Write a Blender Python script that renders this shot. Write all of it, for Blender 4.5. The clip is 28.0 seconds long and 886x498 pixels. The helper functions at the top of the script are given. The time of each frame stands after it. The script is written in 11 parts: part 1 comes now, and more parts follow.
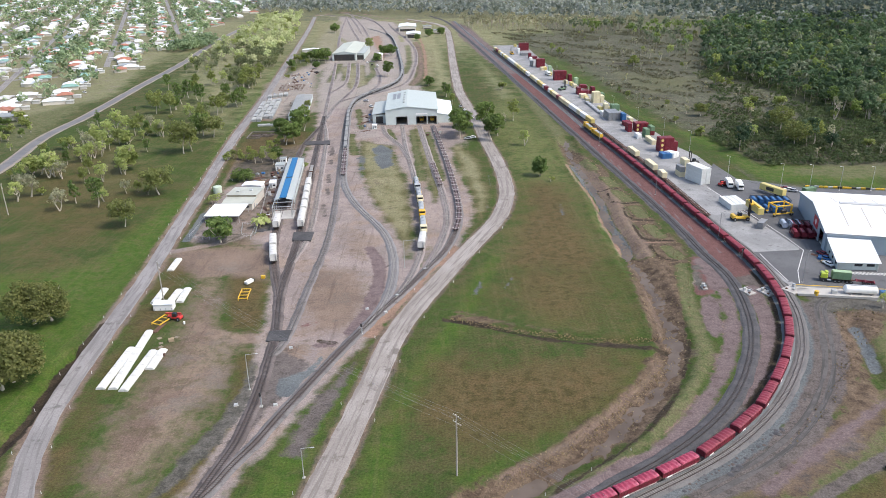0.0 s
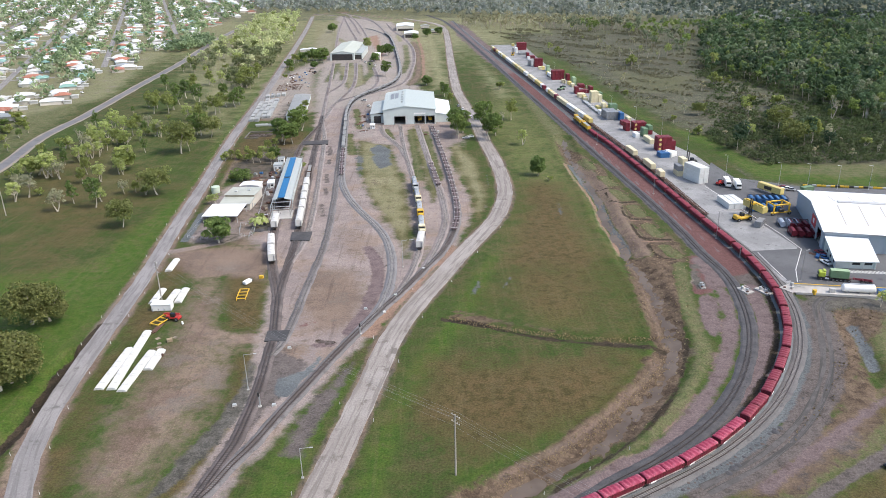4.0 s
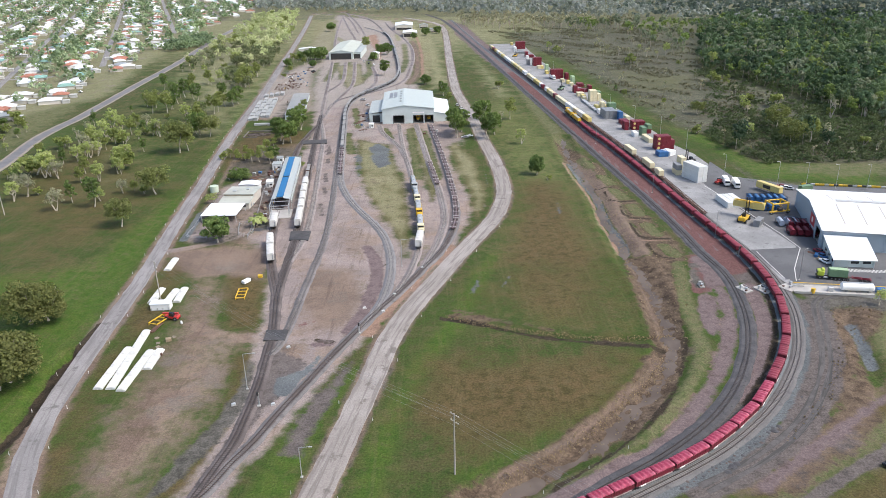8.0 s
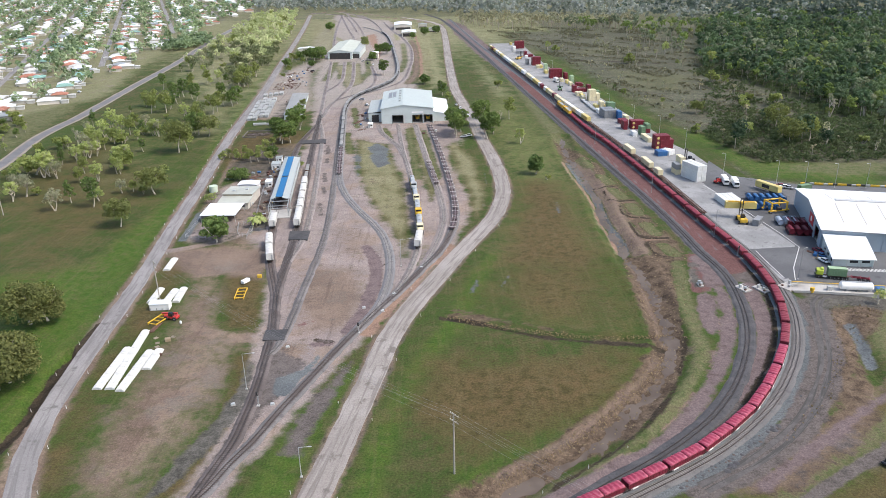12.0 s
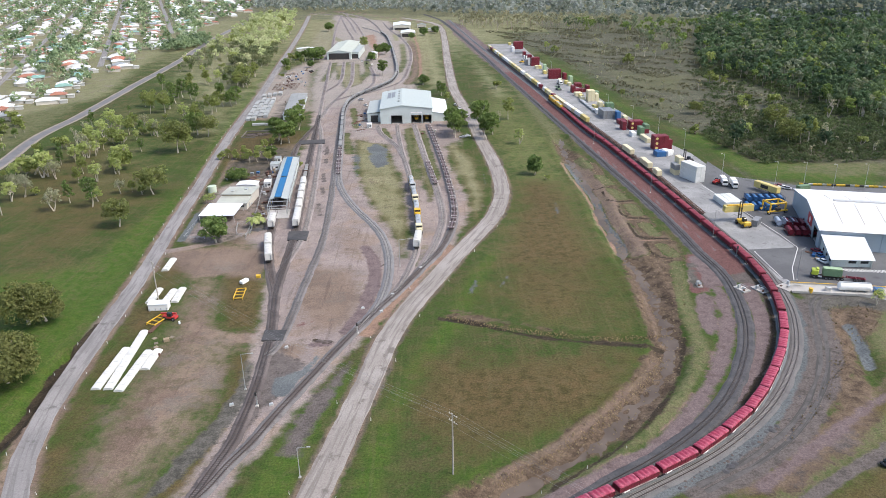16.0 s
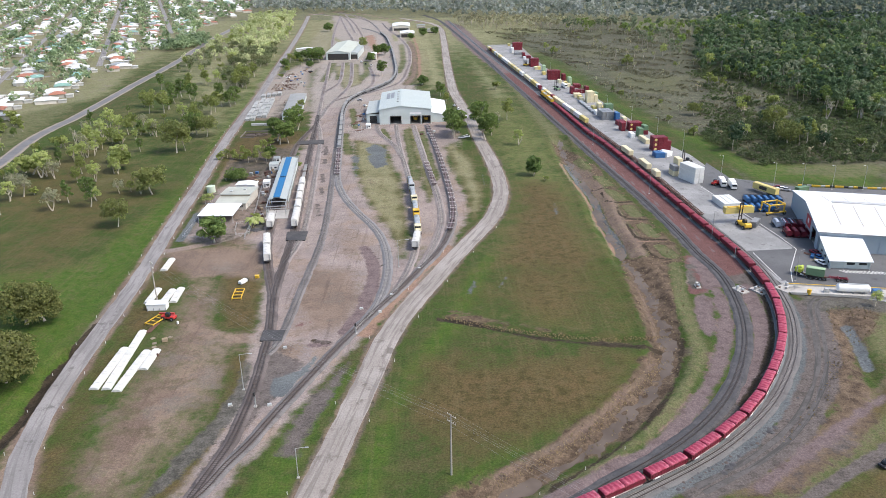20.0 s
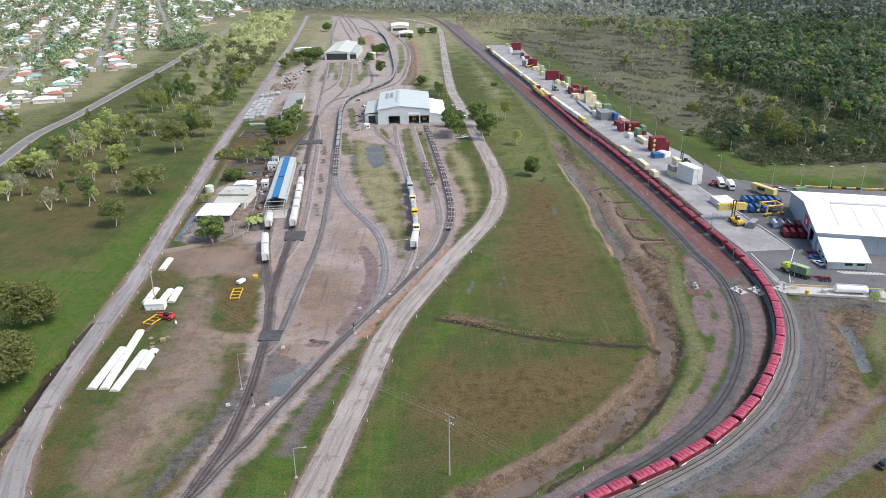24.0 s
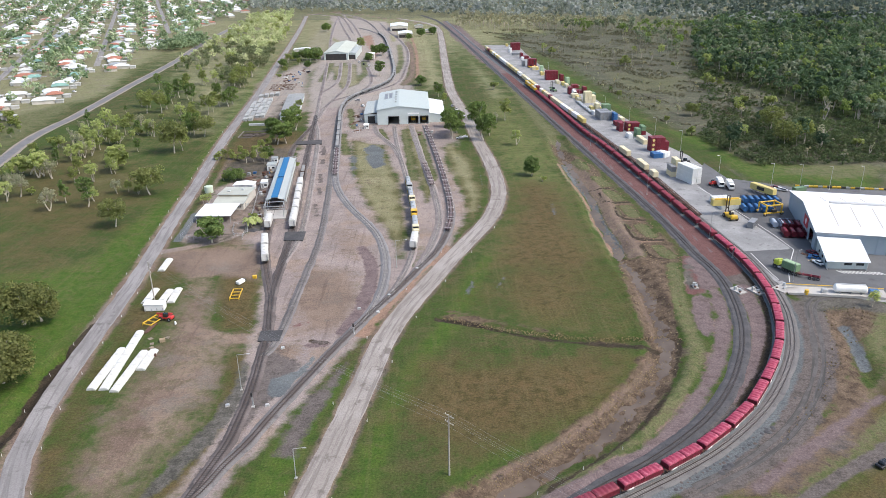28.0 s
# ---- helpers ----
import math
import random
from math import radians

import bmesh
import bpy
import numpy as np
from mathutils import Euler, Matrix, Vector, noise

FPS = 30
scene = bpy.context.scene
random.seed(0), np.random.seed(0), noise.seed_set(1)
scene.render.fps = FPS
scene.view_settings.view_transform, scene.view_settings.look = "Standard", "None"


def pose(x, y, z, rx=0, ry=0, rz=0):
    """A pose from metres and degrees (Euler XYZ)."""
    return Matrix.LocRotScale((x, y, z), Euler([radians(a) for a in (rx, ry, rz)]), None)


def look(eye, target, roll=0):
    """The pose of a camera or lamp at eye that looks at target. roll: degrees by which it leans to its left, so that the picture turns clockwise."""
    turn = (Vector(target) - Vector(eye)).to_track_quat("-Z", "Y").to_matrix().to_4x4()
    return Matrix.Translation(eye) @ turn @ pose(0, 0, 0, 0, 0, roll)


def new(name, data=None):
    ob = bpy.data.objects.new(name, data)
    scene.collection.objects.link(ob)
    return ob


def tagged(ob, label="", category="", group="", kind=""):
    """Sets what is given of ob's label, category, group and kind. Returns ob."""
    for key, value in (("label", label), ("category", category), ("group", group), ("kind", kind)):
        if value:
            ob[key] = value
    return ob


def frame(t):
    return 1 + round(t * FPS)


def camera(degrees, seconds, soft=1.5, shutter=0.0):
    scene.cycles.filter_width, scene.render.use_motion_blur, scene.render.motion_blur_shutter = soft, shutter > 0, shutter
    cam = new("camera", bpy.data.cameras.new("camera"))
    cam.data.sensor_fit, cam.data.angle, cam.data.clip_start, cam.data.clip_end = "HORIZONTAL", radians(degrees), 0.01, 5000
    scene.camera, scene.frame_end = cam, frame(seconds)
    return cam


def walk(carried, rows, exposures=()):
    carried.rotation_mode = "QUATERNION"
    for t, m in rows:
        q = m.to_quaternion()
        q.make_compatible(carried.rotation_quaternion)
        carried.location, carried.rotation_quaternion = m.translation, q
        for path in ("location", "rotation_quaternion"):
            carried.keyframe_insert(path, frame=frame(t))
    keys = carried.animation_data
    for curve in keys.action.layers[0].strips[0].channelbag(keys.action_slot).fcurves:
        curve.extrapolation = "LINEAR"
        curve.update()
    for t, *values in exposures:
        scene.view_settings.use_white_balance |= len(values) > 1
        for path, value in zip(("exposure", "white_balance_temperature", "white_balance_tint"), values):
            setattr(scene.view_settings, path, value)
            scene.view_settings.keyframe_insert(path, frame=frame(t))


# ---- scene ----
from itertools import product

# ---------------------------------------------------------------- camera
EYE = Vector((0.0, 0.0, 107.0))
cam = camera(62.0, 28.0, soft=0.65)


def aim(yaw, tilt, roll):
    """A hovering camera: degrees right of north, below the horizon, and of lean."""
    a, b = radians(yaw), radians(tilt)
    way = Vector((math.sin(a) * math.cos(b), math.cos(a) * math.cos(b), -math.sin(b)))
    return look(EYE, EYE + way * 300.0, roll)


walk(cam, [
    (0, aim(-0.000, 22.251, -0.999)),
    (1, aim(0.036, 22.249, -1.013)),
    (2, aim(0.075, 22.248, -1.038)),
    (3, aim(0.116, 22.269, -1.062)),
    (3.5, aim(0.131, 22.280, -1.070)),
    (4.5, aim(0.154, 22.285, -1.060)),
    (5.5, aim(0.180, 22.288, -1.051)),
    (6, aim(0.190, 22.302, -1.061)),
    (7, aim(0.208, 22.333, -1.069)),
    (8, aim(0.230, 22.351, -1.088)),
    (9, aim(0.247, 22.369, -1.111)),
    (10, aim(0.263, 22.378, -1.119)),
    (11, aim(0.277, 22.381, -1.126)),
    (12, aim(0.294, 22.380, -1.134)),
    (13.5, aim(0.325, 22.379, -1.114)),
    (15, aim(0.359, 22.375, -1.100)),
    (16, aim(0.388, 22.354, -1.067)),
    (17, aim(0.411, 22.338, -1.010)),
    (18, aim(0.430, 22.325, -0.964)),
    (19, aim(0.466, 22.314, -0.926)),
    (20, aim(0.490, 22.308, -0.901)),
    (21, aim(0.512, 22.303, -0.871)),
    (22.5, aim(0.576, 22.300, -0.804)),
    (24, aim(0.629, 22.302, -0.748)),
    (25, aim(0.645, 22.304, -0.756)),
    (26, aim(0.646, 22.303, -0.774)),
    (27, aim(0.653, 22.301, -0.780)),
    (28, aim(0.668, 22.288, -0.819))])

# ---------------------------------------------------------------- daylight
SUN_ELEVATION, SUN_AZIMUTH = 52.0, 112.0   # degrees; azimuth clockwise from north
world = bpy.data.worlds.new("sky")
scene.world = world
world.use_nodes = True
wn, wl = world.node_tree.nodes, world.node_tree.links
sky = wn.new("ShaderNodeTexSky")
sky.sky_type, sky.sun_disc = "NISHITA", False
sky.sun_elevation, sky.sun_rotation = radians(SUN_ELEVATION), radians(SUN_AZIMUTH)
sky.air_density, sky.dust_density, sky.ozone_density = 1.0, 2.5, 1.0
wl.new(sky.outputs[0], wn["Background"].inputs[0])
wn["Background"].inputs[1].default_value = 0.125
sun_data = bpy.data.lights.new("sun", "SUN")
sun_data.energy, sun_data.angle, sun_data.color = 1.5, radians(16.0), (1.0, 0.972, 0.93)
sun = new("sun", sun_data)
se, sa = radians(SUN_ELEVATION), radians(SUN_AZIMUTH)
sun_way = Vector((math.cos(se) * math.sin(sa), math.cos(se) * math.cos(sa), math.sin(se)))
sun.matrix_world = look(sun_way * 500, (0, 0, 0))
scene.view_settings.exposure = 1.1
scene.view_settings.use_white_balance = True
scene.view_settings.white_balance_temperature = 6640

# ---------------------------------------------------------------- materials
MATS = {}


def nodes_of(name):
    m = bpy.data.materials.new(name)
    m.use_nodes = True
    return m, m.node_tree.nodes, m.node_tree.links, m.node_tree.nodes["Principled BSDF"]


def mixed(nt, fac, a, b, blend="MIX"):
    """A colour mix node; each of fac, a, b is a socket or a value. Returns its output."""
    n = nt.nodes.new("ShaderNodeMix")
    n.data_type, n.blend_type = "RGBA", blend
    for s, v in ((n.inputs[0], fac), (n.inputs[6], a), (n.inputs[7], b)):
        if isinstance(v, bpy.types.NodeSocket):
            nt.links.new(v, s)
        else:
            s.default_value = v if isinstance(v, float) else (*v, 1.0)
    return n.outputs[2]


def noise_of(nt, coords, scale, detail=3.0, rough=0.6):
    n = nt.nodes.new("ShaderNodeTexNoise")
    n.inputs["Scale"].default_value, n.inputs["Detail"].default_value, n.inputs["Roughness"].default_value = scale, detail, rough
    nt.links.new(coords, n.inputs["Vector"])
    return n.outputs[0]


def ramp(nt, value, lo, hi, a=0.0, b=1.0):
    n = nt.nodes.new("ShaderNodeMapRange")
    n.interpolation_type = "SMOOTHSTEP"
    nt.links.new(value, n.inputs[0])
    for i, v in enumerate((lo, hi, a, b)):
        if isinstance(v, bpy.types.NodeSocket):
            nt.links.new(v, n.inputs[i + 1])
        else:
            n.inputs[i + 1].default_value = v
    return n.outputs[0]


def maths(nt, op, a, b):
    n = nt.nodes.new("ShaderNodeMath")
    n.operation = op
    for s, v in zip(n.inputs, (a, b)):
        if isinstance(v, bpy.types.NodeSocket):
            nt.links.new(v, s)
        else:
            s.default_value = v
    return n.outputs[0]


def bumped(nt, height, bsdf, strength, distance):
    n = nt.nodes.new("ShaderNodeBump")
    n.inputs["Strength"].default_value, n.inputs["Distance"].default_value = strength, distance
    nt.links.new(height, n.inputs["Height"])
    nt.links.new(n.outputs[0], bsdf.inputs["Normal"])


def paint(name, colour, rough=0.6, metal=0.0, stain=(0.12, 0.09, 0.07), wear=0.25, coarse=0.35, fine=5.0, by_object=0.0, by_island=0.0, ribs=0.0):
    """Painted or raw stuff with broad stains and fine grain; ribs: corrugation of that pitch along the object's length."""
    if name in MATS:
        return MATS[name]
    m, nn, ll, b = nodes_of(name)
    nt = m.node_tree
    co = nn.new("ShaderNodeTexCoord").outputs["Object"]
    broad, grain = noise_of(nt, co, coarse, 4.0), noise_of(nt, co, fine, 3.0)
    col = mixed(nt, maths(nt, "MULTIPLY", ramp(nt, broad, 0.42, 0.75), wear), colour, stain)
    col = mixed(nt, maths(nt, "MULTIPLY", ramp(nt, grain, 0.35, 0.8), wear * 0.7), col, tuple(c * 0.6 for c in colour))
    if by_object:
        rnd = nn.new("ShaderNodeObjectInfo").outputs["Random"]
        col = mixed(nt, maths(nt, "MULTIPLY", rnd, by_object), col, tuple(min(1.0, c * 0.45) for c in colour))
    if by_island:
        rnd = nn.new("ShaderNodeNewGeometry").outputs["Random Per Island"]
        col = mixed(nt, maths(nt, "MULTIPLY", rnd, by_island), col, tuple(min(1.0, c * 0.4) for c in colour))
    ll.new(col, b.inputs["Base Color"])
    b.inputs["Metallic"].default_value = metal
    ll.new(ramp(nt, grain, 0.2, 0.8, max(0.05, rough - 0.12), min(1.0, rough + 0.12)), b.inputs["Roughness"])
    bumped(nt, grain, b, 0.25, 0.02)
    if ribs:
        w = nn.new("ShaderNodeTexWave")
        w.inputs["Scale"].default_value = 0.314 / ribs
        w.bands_direction = "Y"
        ll.new(co, w.inputs[0])
        bumped(nt, w.outputs[1], b, 0.6, 0.05)
    MATS[name] = m
    return m


def leaf_shader(nt, col, b, share=0.4):
    """Leaves reflect on one side and let some light through."""
    nt.links.new(col, b.inputs["Base Color"])
    b.inputs["Roughness"].default_value = 0.65
    b.inputs["Specular IOR Level"].default_value = 0.2
    thin, mix = nt.nodes.new("ShaderNodeBsdfTranslucent"), nt.nodes.new("ShaderNodeMixShader")
    nt.links.new(mixed(nt, 1.0, col, (1.25, 1.3, 0.8), "MULTIPLY"), thin.inputs[0])
    mix.inputs[0].default_value = share
    nt.links.new(b.outputs[0], mix.inputs[1])
    nt.links.new(thin.outputs[0], mix.inputs[2])
    nt.links.new(mix.outputs[0], nt.nodes["Material Output"].inputs[0])


def leafy(name, dark, light, dry=(0.16, 0.13, 0.06)):
    if name in MATS:
        return MATS[name]
    m, nn, ll, b = nodes_of(name)
    nt = m.node_tree
    geo = nn.new("ShaderNodeNewGeometry")
    co = nn.new("ShaderNodeTexCoord").outputs["Object"]
    col = mixed(nt, geo.outputs["Random Per Island"], dark, light)
    col = mixed(nt, ramp(nt, noise_of(nt, co, 0.35, 2.0), 0.4, 0.7, 0.0, 0.45), col, dry)
    col = mixed(nt, maths(nt, "MULTIPLY", nn.new("ShaderNodeObjectInfo").outputs["Random"], 0.5), col, tuple(0.75 * c for c in dark))
    leaf_shader(nt, col, b)
    MATS[name] = m
    return m


WHITE = paint("white_paint", (0.78, 0.78, 0.76), 0.5, stain=(0.45, 0.42, 0.37), wear=0.25, coarse=0.25)
ROOF_WHITE = paint("white_roof_sheet", (0.80, 0.82, 0.84), 0.45, stain=(0.6, 0.6, 0.58), wear=0.25, coarse=0.08, ribs=0.6)
ROOF_GREY = paint("pale_grey_roof_sheet", (0.37, 0.40, 0.385), 0.5, stain=(0.38, 0.38, 0.36), wear=0.3, coarse=0.08, ribs=0.6)
WALL_GREY = paint("pale_grey_wall_sheet", (0.52, 0.575, 0.56), 0.55, stain=(0.3, 0.3, 0.29), wear=0.3, coarse=0.12)
CREAM = paint("cream_paint", (0.74, 0.66, 0.44), 0.55, stain=(0.4, 0.3, 0.18), wear=0.3, by_object=0.2)
YELLOW = paint("yellow_paint", (0.70, 0.43, 0.035), 0.5, stain=(0.25, 0.15, 0.05), wear=0.35)
PALE_YELLOW = paint("pale_yellow_paint", (0.66, 0.54, 0.19), 0.5, stain=(0.35, 0.25, 0.1), wear=0.3, by_object=0.2)
ORE_RED = paint("dark_ore_box_red", (0.155, 0.011, 0.026), 0.6, stain=(0.07, 0.02, 0.018), wear=0.4, by_object=0.3)
RED = paint("dark_red_paint", (0.19, 0.012, 0.026), 0.55, stain=(0.12, 0.03, 0.025), wear=0.3, by_object=0.35)
RED_COVER = paint("faded_red_cover", (0.3, 0.03, 0.07), 0.75, stain=(0.5, 0.17, 0.225), wear=0.75, coarse=0.7, fine=2.2, by_object=0.15)
BLUE = paint("blue_paint", (0.03, 0.13, 0.31), 0.5, stain=(0.08, 0.09, 0.12), wear=0.3)
BLUE_ROOF = paint("bright_blue_roof", (0.012, 0.135, 0.31), 0.7, stain=(0.04, 0.12, 0.26), wear=0.3, coarse=0.2)
GREEN = paint("green_paint", (0.14, 0.235, 0.13), 0.55, stain=(0.1, 0.1, 0.06), wear=0.35)
LIME = paint("lime_yellow_paint", (0.42, 0.50, 0.05), 0.45, wear=0.2)
GREY = paint("grey_steel", (0.28, 0.29, 0.30), 0.5, 0.3, wear=0.35)
PALE = paint("galvanised_steel", (0.52, 0.53, 0.53), 0.45, 0.5, wear=0.25)
DARK = paint("dark_steel", (0.035, 0.034, 0.034), 0.6, 0.2, wear=0.3)
RUST = paint("rusty_steel", (0.13, 0.07, 0.05), 0.7, 0.3, wear=0.4)
RAIL_SHINY = paint("shiny_rail_steel", (0.10, 0.095, 0.095), 0.45, 0.4, stain=(0.08, 0.065, 0.06), wear=0.5)
RAIL = paint("worn_rail_steel", (0.06, 0.05, 0.047), 0.5, 0.4, stain=(0.07, 0.045, 0.035), wear=0.5)
SLEEPER = paint("concrete_sleeper", (0.42, 0.39, 0.36), 0.85, stain=(0.24, 0.19, 0.17), wear=0.5, coarse=0.5, by_object=0.3, by_island=0.4)
SLEEPER_DUSTY = paint("dusty_concrete_sleeper", (0.27, 0.25, 0.235), 0.85, stain=(0.15, 0.13, 0.12), wear=0.5, coarse=0.5, by_object=0.3, by_island=0.4)
TIMBER_DARK = paint("tarred_timber_sleeper", (0.1, 0.088, 0.083), 0.9, stain=(0.06, 0.05, 0.045), wear=0.5, by_object=0.4, by_island=0.5)
TIMBER = paint("dark_timber_sleeper", (0.15, 0.118, 0.102), 0.9, stain=(0.085, 0.06, 0.05), wear=0.5, by_object=0.4, by_island=0.5)
RUBBER = paint("black_rubber", (0.02, 0.02, 0.02), 0.85, wear=0.2)
GLASS = paint("dark_window_glass", (0.02, 0.025, 0.03), 0.12, wear=0.05)
WOOD_POLE = paint("weathered_pole_timber", (0.36, 0.33, 0.29), 0.85, stain=(0.2, 0.17, 0.14), wear=0.4, coarse=0.8)
BARK = paint("pale_gum_bark", (0.52, 0.46, 0.38), 0.85, stain=(0.16, 0.12, 0.09), wear=0.6, coarse=0.5)
CONCRETE = paint("worn_concrete", (0.44, 0.42, 0.39), 0.85, stain=(0.26, 0.24, 0.22), wear=0.45, coarse=0.15)
LINE_WHITE = paint("road_line_white", (0.60, 0.60, 0.58), 0.7, stain=(0.4, 0.4, 0.38), wear=0.5, coarse=0.4)
ROOF_RED = paint("terracotta_roof", (0.40, 0.17, 0.11), 0.7, wear=0.3, by_object=0.4)
ROOF_TAN = paint("cream_house_roof", (0.66, 0.65, 0.61), 0.6, wear=0.25, by_object=0.6)
ROOF_PALE = paint("white_house_roof", (0.76, 0.785, 0.79), 0.5, wear=0.15, by_object=0.25)
ROOF_DARK = paint("grey_house_roof", (0.30, 0.33, 0.34), 0.6, wear=0.25, by_object=0.5)
ROOF_TEAL = paint("green_house_roof", (0.24, 0.42, 0.36), 0.6, wear=0.25, by_object=0.4)
HOUSE_WALL = paint("pale_house_wall", (0.64, 0.60, 0.53), 0.75, wear=0.25, by_object=0.5)

LEAF_GUM = leafy("gum_leaves", (0.16, 0.2, 0.06), (0.36, 0.4, 0.14), (0.27, 0.27, 0.105))
LEAF_LIME = leafy("lime_leaves", (0.27, 0.335, 0.11), (0.53, 0.575, 0.25), (0.46, 0.46, 0.23))
LEAF_DARK = leafy("dark_leaves", (0.075, 0.135, 0.04), (0.22, 0.30, 0.10), (0.2, 0.22, 0.085))
LEAF_GREY = leafy("grey_leaves", (0.24, 0.245, 0.165), (0.46, 0.46, 0.33), (0.40, 0.36, 0.25))
STRAW_LEAF = leafy("straw_reeds", (0.145, 0.11, 0.077), (0.285, 0.225, 0.16), (0.22, 0.17, 0.115))
SCRUB_LEAF = leafy("scrub_leaves", (0.14, 0.135, 0.092), (0.22, 0.21, 0.15), (0.2, 0.17, 0.13))


def road_surface(name, colour, worn, dark, patch=0.06, streak=0.0, oil=None):
    """streak: how strongly worn lanes run along the way (by the ribbon's own coordinates)."""
    m, nn, ll, b = nodes_of(name)
    nt = m.node_tree
    tc = nn.new("ShaderNodeTexCoord")
    co = tc.outputs["Object"]
    col = mixed(nt, ramp(nt, noise_of(nt, co, patch, 5.0), 0.42, 0.6), colour, worn)
    col = mixed(nt, ramp(nt, noise_of(nt, co, patch * 3.3, 5.0, 0.7), 0.56, 0.66, 0.0, 0.8), col, dark)
    if streak:
        mp = nn.new("ShaderNodeMapping")
        mp.inputs["Scale"].default_value = (0.75, 0.035, 1.0)
        ll.new(tc.outputs["UV"], mp.inputs[0])
        col = mixed(nt, ramp(nt, noise_of(nt, mp.outputs[0], 1.0, 5.0, 0.68), 0.49, 0.56, 0.0, streak), col, dark)
        col = mixed(nt, ramp(nt, noise_of(nt, mp.outputs[0], 0.6, 4.0, 0.6), 0.52, 0.62, 0.0, streak * 0.7), col, worn)
    if oil:
        # grease and brake dust lie between the rails and along them
        sep = nn.new("ShaderNodeSeparateXYZ")
        ll.new(tc.outputs["UV"], sep.inputs[0])
        off = maths(nt, "ADD", maths(nt, "ABSOLUTE", sep.outputs[0], 0.0), maths(nt, "MULTIPLY", noise_of(nt, co, 0.25, 5.0, 0.7), 1.2))
        col = mixed(nt, ramp(nt, off, 1.0, 2.0, 0.85, 0.0), col, mixed(nt, ramp(nt, noise_of(nt, co, 0.05, 4.0), 0.4, 0.65), oil, col))
    grain = noise_of(nt, co, 2.2, 5.0, 0.75)
    col = mixed(nt, ramp(nt, grain, 0.35, 0.7, 0.0, 0.45), col, dark)
    ll.new(col, b.inputs["Base Color"])
    b.inputs["Roughness"].default_value = 0.85
    bumped(nt, grain, b, 0.3, 0.03)
    return m


ASPHALT = road_surface("worn_pale_asphalt", (0.232, 0.218, 0.212), (0.285, 0.268, 0.26), (0.115, 0.105, 0.1), streak=0.5)
ASPHALT_EAST = road_surface("patched_pale_asphalt", (0.275, 0.245, 0.22), (0.345, 0.312, 0.285), (0.125, 0.105, 0.092), 0.05, streak=0.55)
HIGHWAY_TAR = road_surface("grey_highway_tar", (0.14, 0.137, 0.142), (0.175, 0.17, 0.175), (0.105, 0.102, 0.106))
SHOULDER = road_surface("tan_gravel_shoulder", (0.29, 0.245, 0.20), (0.25, 0.21, 0.17), (0.165, 0.135, 0.105), 0.12)
TRACK_MUD = road_surface("rutted_track_mud", (0.075, 0.068, 0.064), (0.11, 0.1, 0.094), (0.045, 0.041, 0.038), 0.3, streak=0.9)
PAD_CONCRETE = road_surface("terminal_concrete", (0.235, 0.234, 0.232), (0.315, 0.313, 0.31), (0.125, 0.123, 0.122), 0.085)
PAD_TAR = road_surface("terminal_dark_tar", (0.095, 0.096, 0.1), (0.128, 0.128, 0.132), (0.06, 0.06, 0.063), 0.04)
BALLAST = road_surface("grey_ballast", (0.145, 0.135, 0.133), (0.185, 0.17, 0.167), (0.08, 0.074, 0.072), 0.1, oil=(0.075, 0.056, 0.047))
BALLAST_BLUE = road_surface("new_blue_grey_ballast", (0.168, 0.163, 0.165), (0.205, 0.199, 0.2), (0.11, 0.107, 0.109), 0.1)
BALLAST_SLATE = road_surface("slate_grey_ballast", (0.058, 0.056, 0.06), (0.088, 0.084, 0.086), (0.03, 0.029, 0.031), 0.25)
BALLAST_TRAIN = road_surface("blue_grey_crushed_ballast", (0.122, 0.132, 0.138), (0.152, 0.162, 0.168), (0.08, 0.087, 0.092), 0.1)
BALLAST_OUTER = road_surface("dusty_grey_ballast", (0.118, 0.112, 0.11), (0.15, 0.142, 0.138), (0.07, 0.066, 0.065), 0.1)
BALLAST_PALE = road_surface("pale_pinkish_ballast", (0.235, 0.2, 0.188), (0.285, 0.246, 0.232), (0.145, 0.122, 0.115), 0.1, oil=(0.12, 0.088, 0.074))
BALLAST_DARK = road_surface("dark_oily_ballast", (0.095, 0.078, 0.073), (0.145, 0.12, 0.113), (0.052, 0.043, 0.04), 0.1, oil=(0.07, 0.05, 0.041))
TAR_MAT = road_surface("black_crossing_mat", (0.05, 0.048, 0.05), (0.075, 0.072, 0.072), (0.033, 0.032, 0.033), 0.2)


def water_surface():
    m, nn, ll, b = nodes_of("muddy_water")
    nt = m.node_tree
    co = nn.new("ShaderNodeTexCoord").outputs["Object"]
    ll.new(mixed(nt, ramp(nt, noise_of(nt, co, 0.08), 0.4, 0.6), (0.095, 0.074, 0.06), (0.135, 0.107, 0.088)), b.inputs["Base Color"])
    b.inputs["Roughness"].default_value = 0.45
    b.inputs["Specular IOR Level"].default_value = 0.12
    bumped(nt, noise_of(nt, co, 1.5), b, 0.08, 0.02)
    return m


WATER = water_surface()


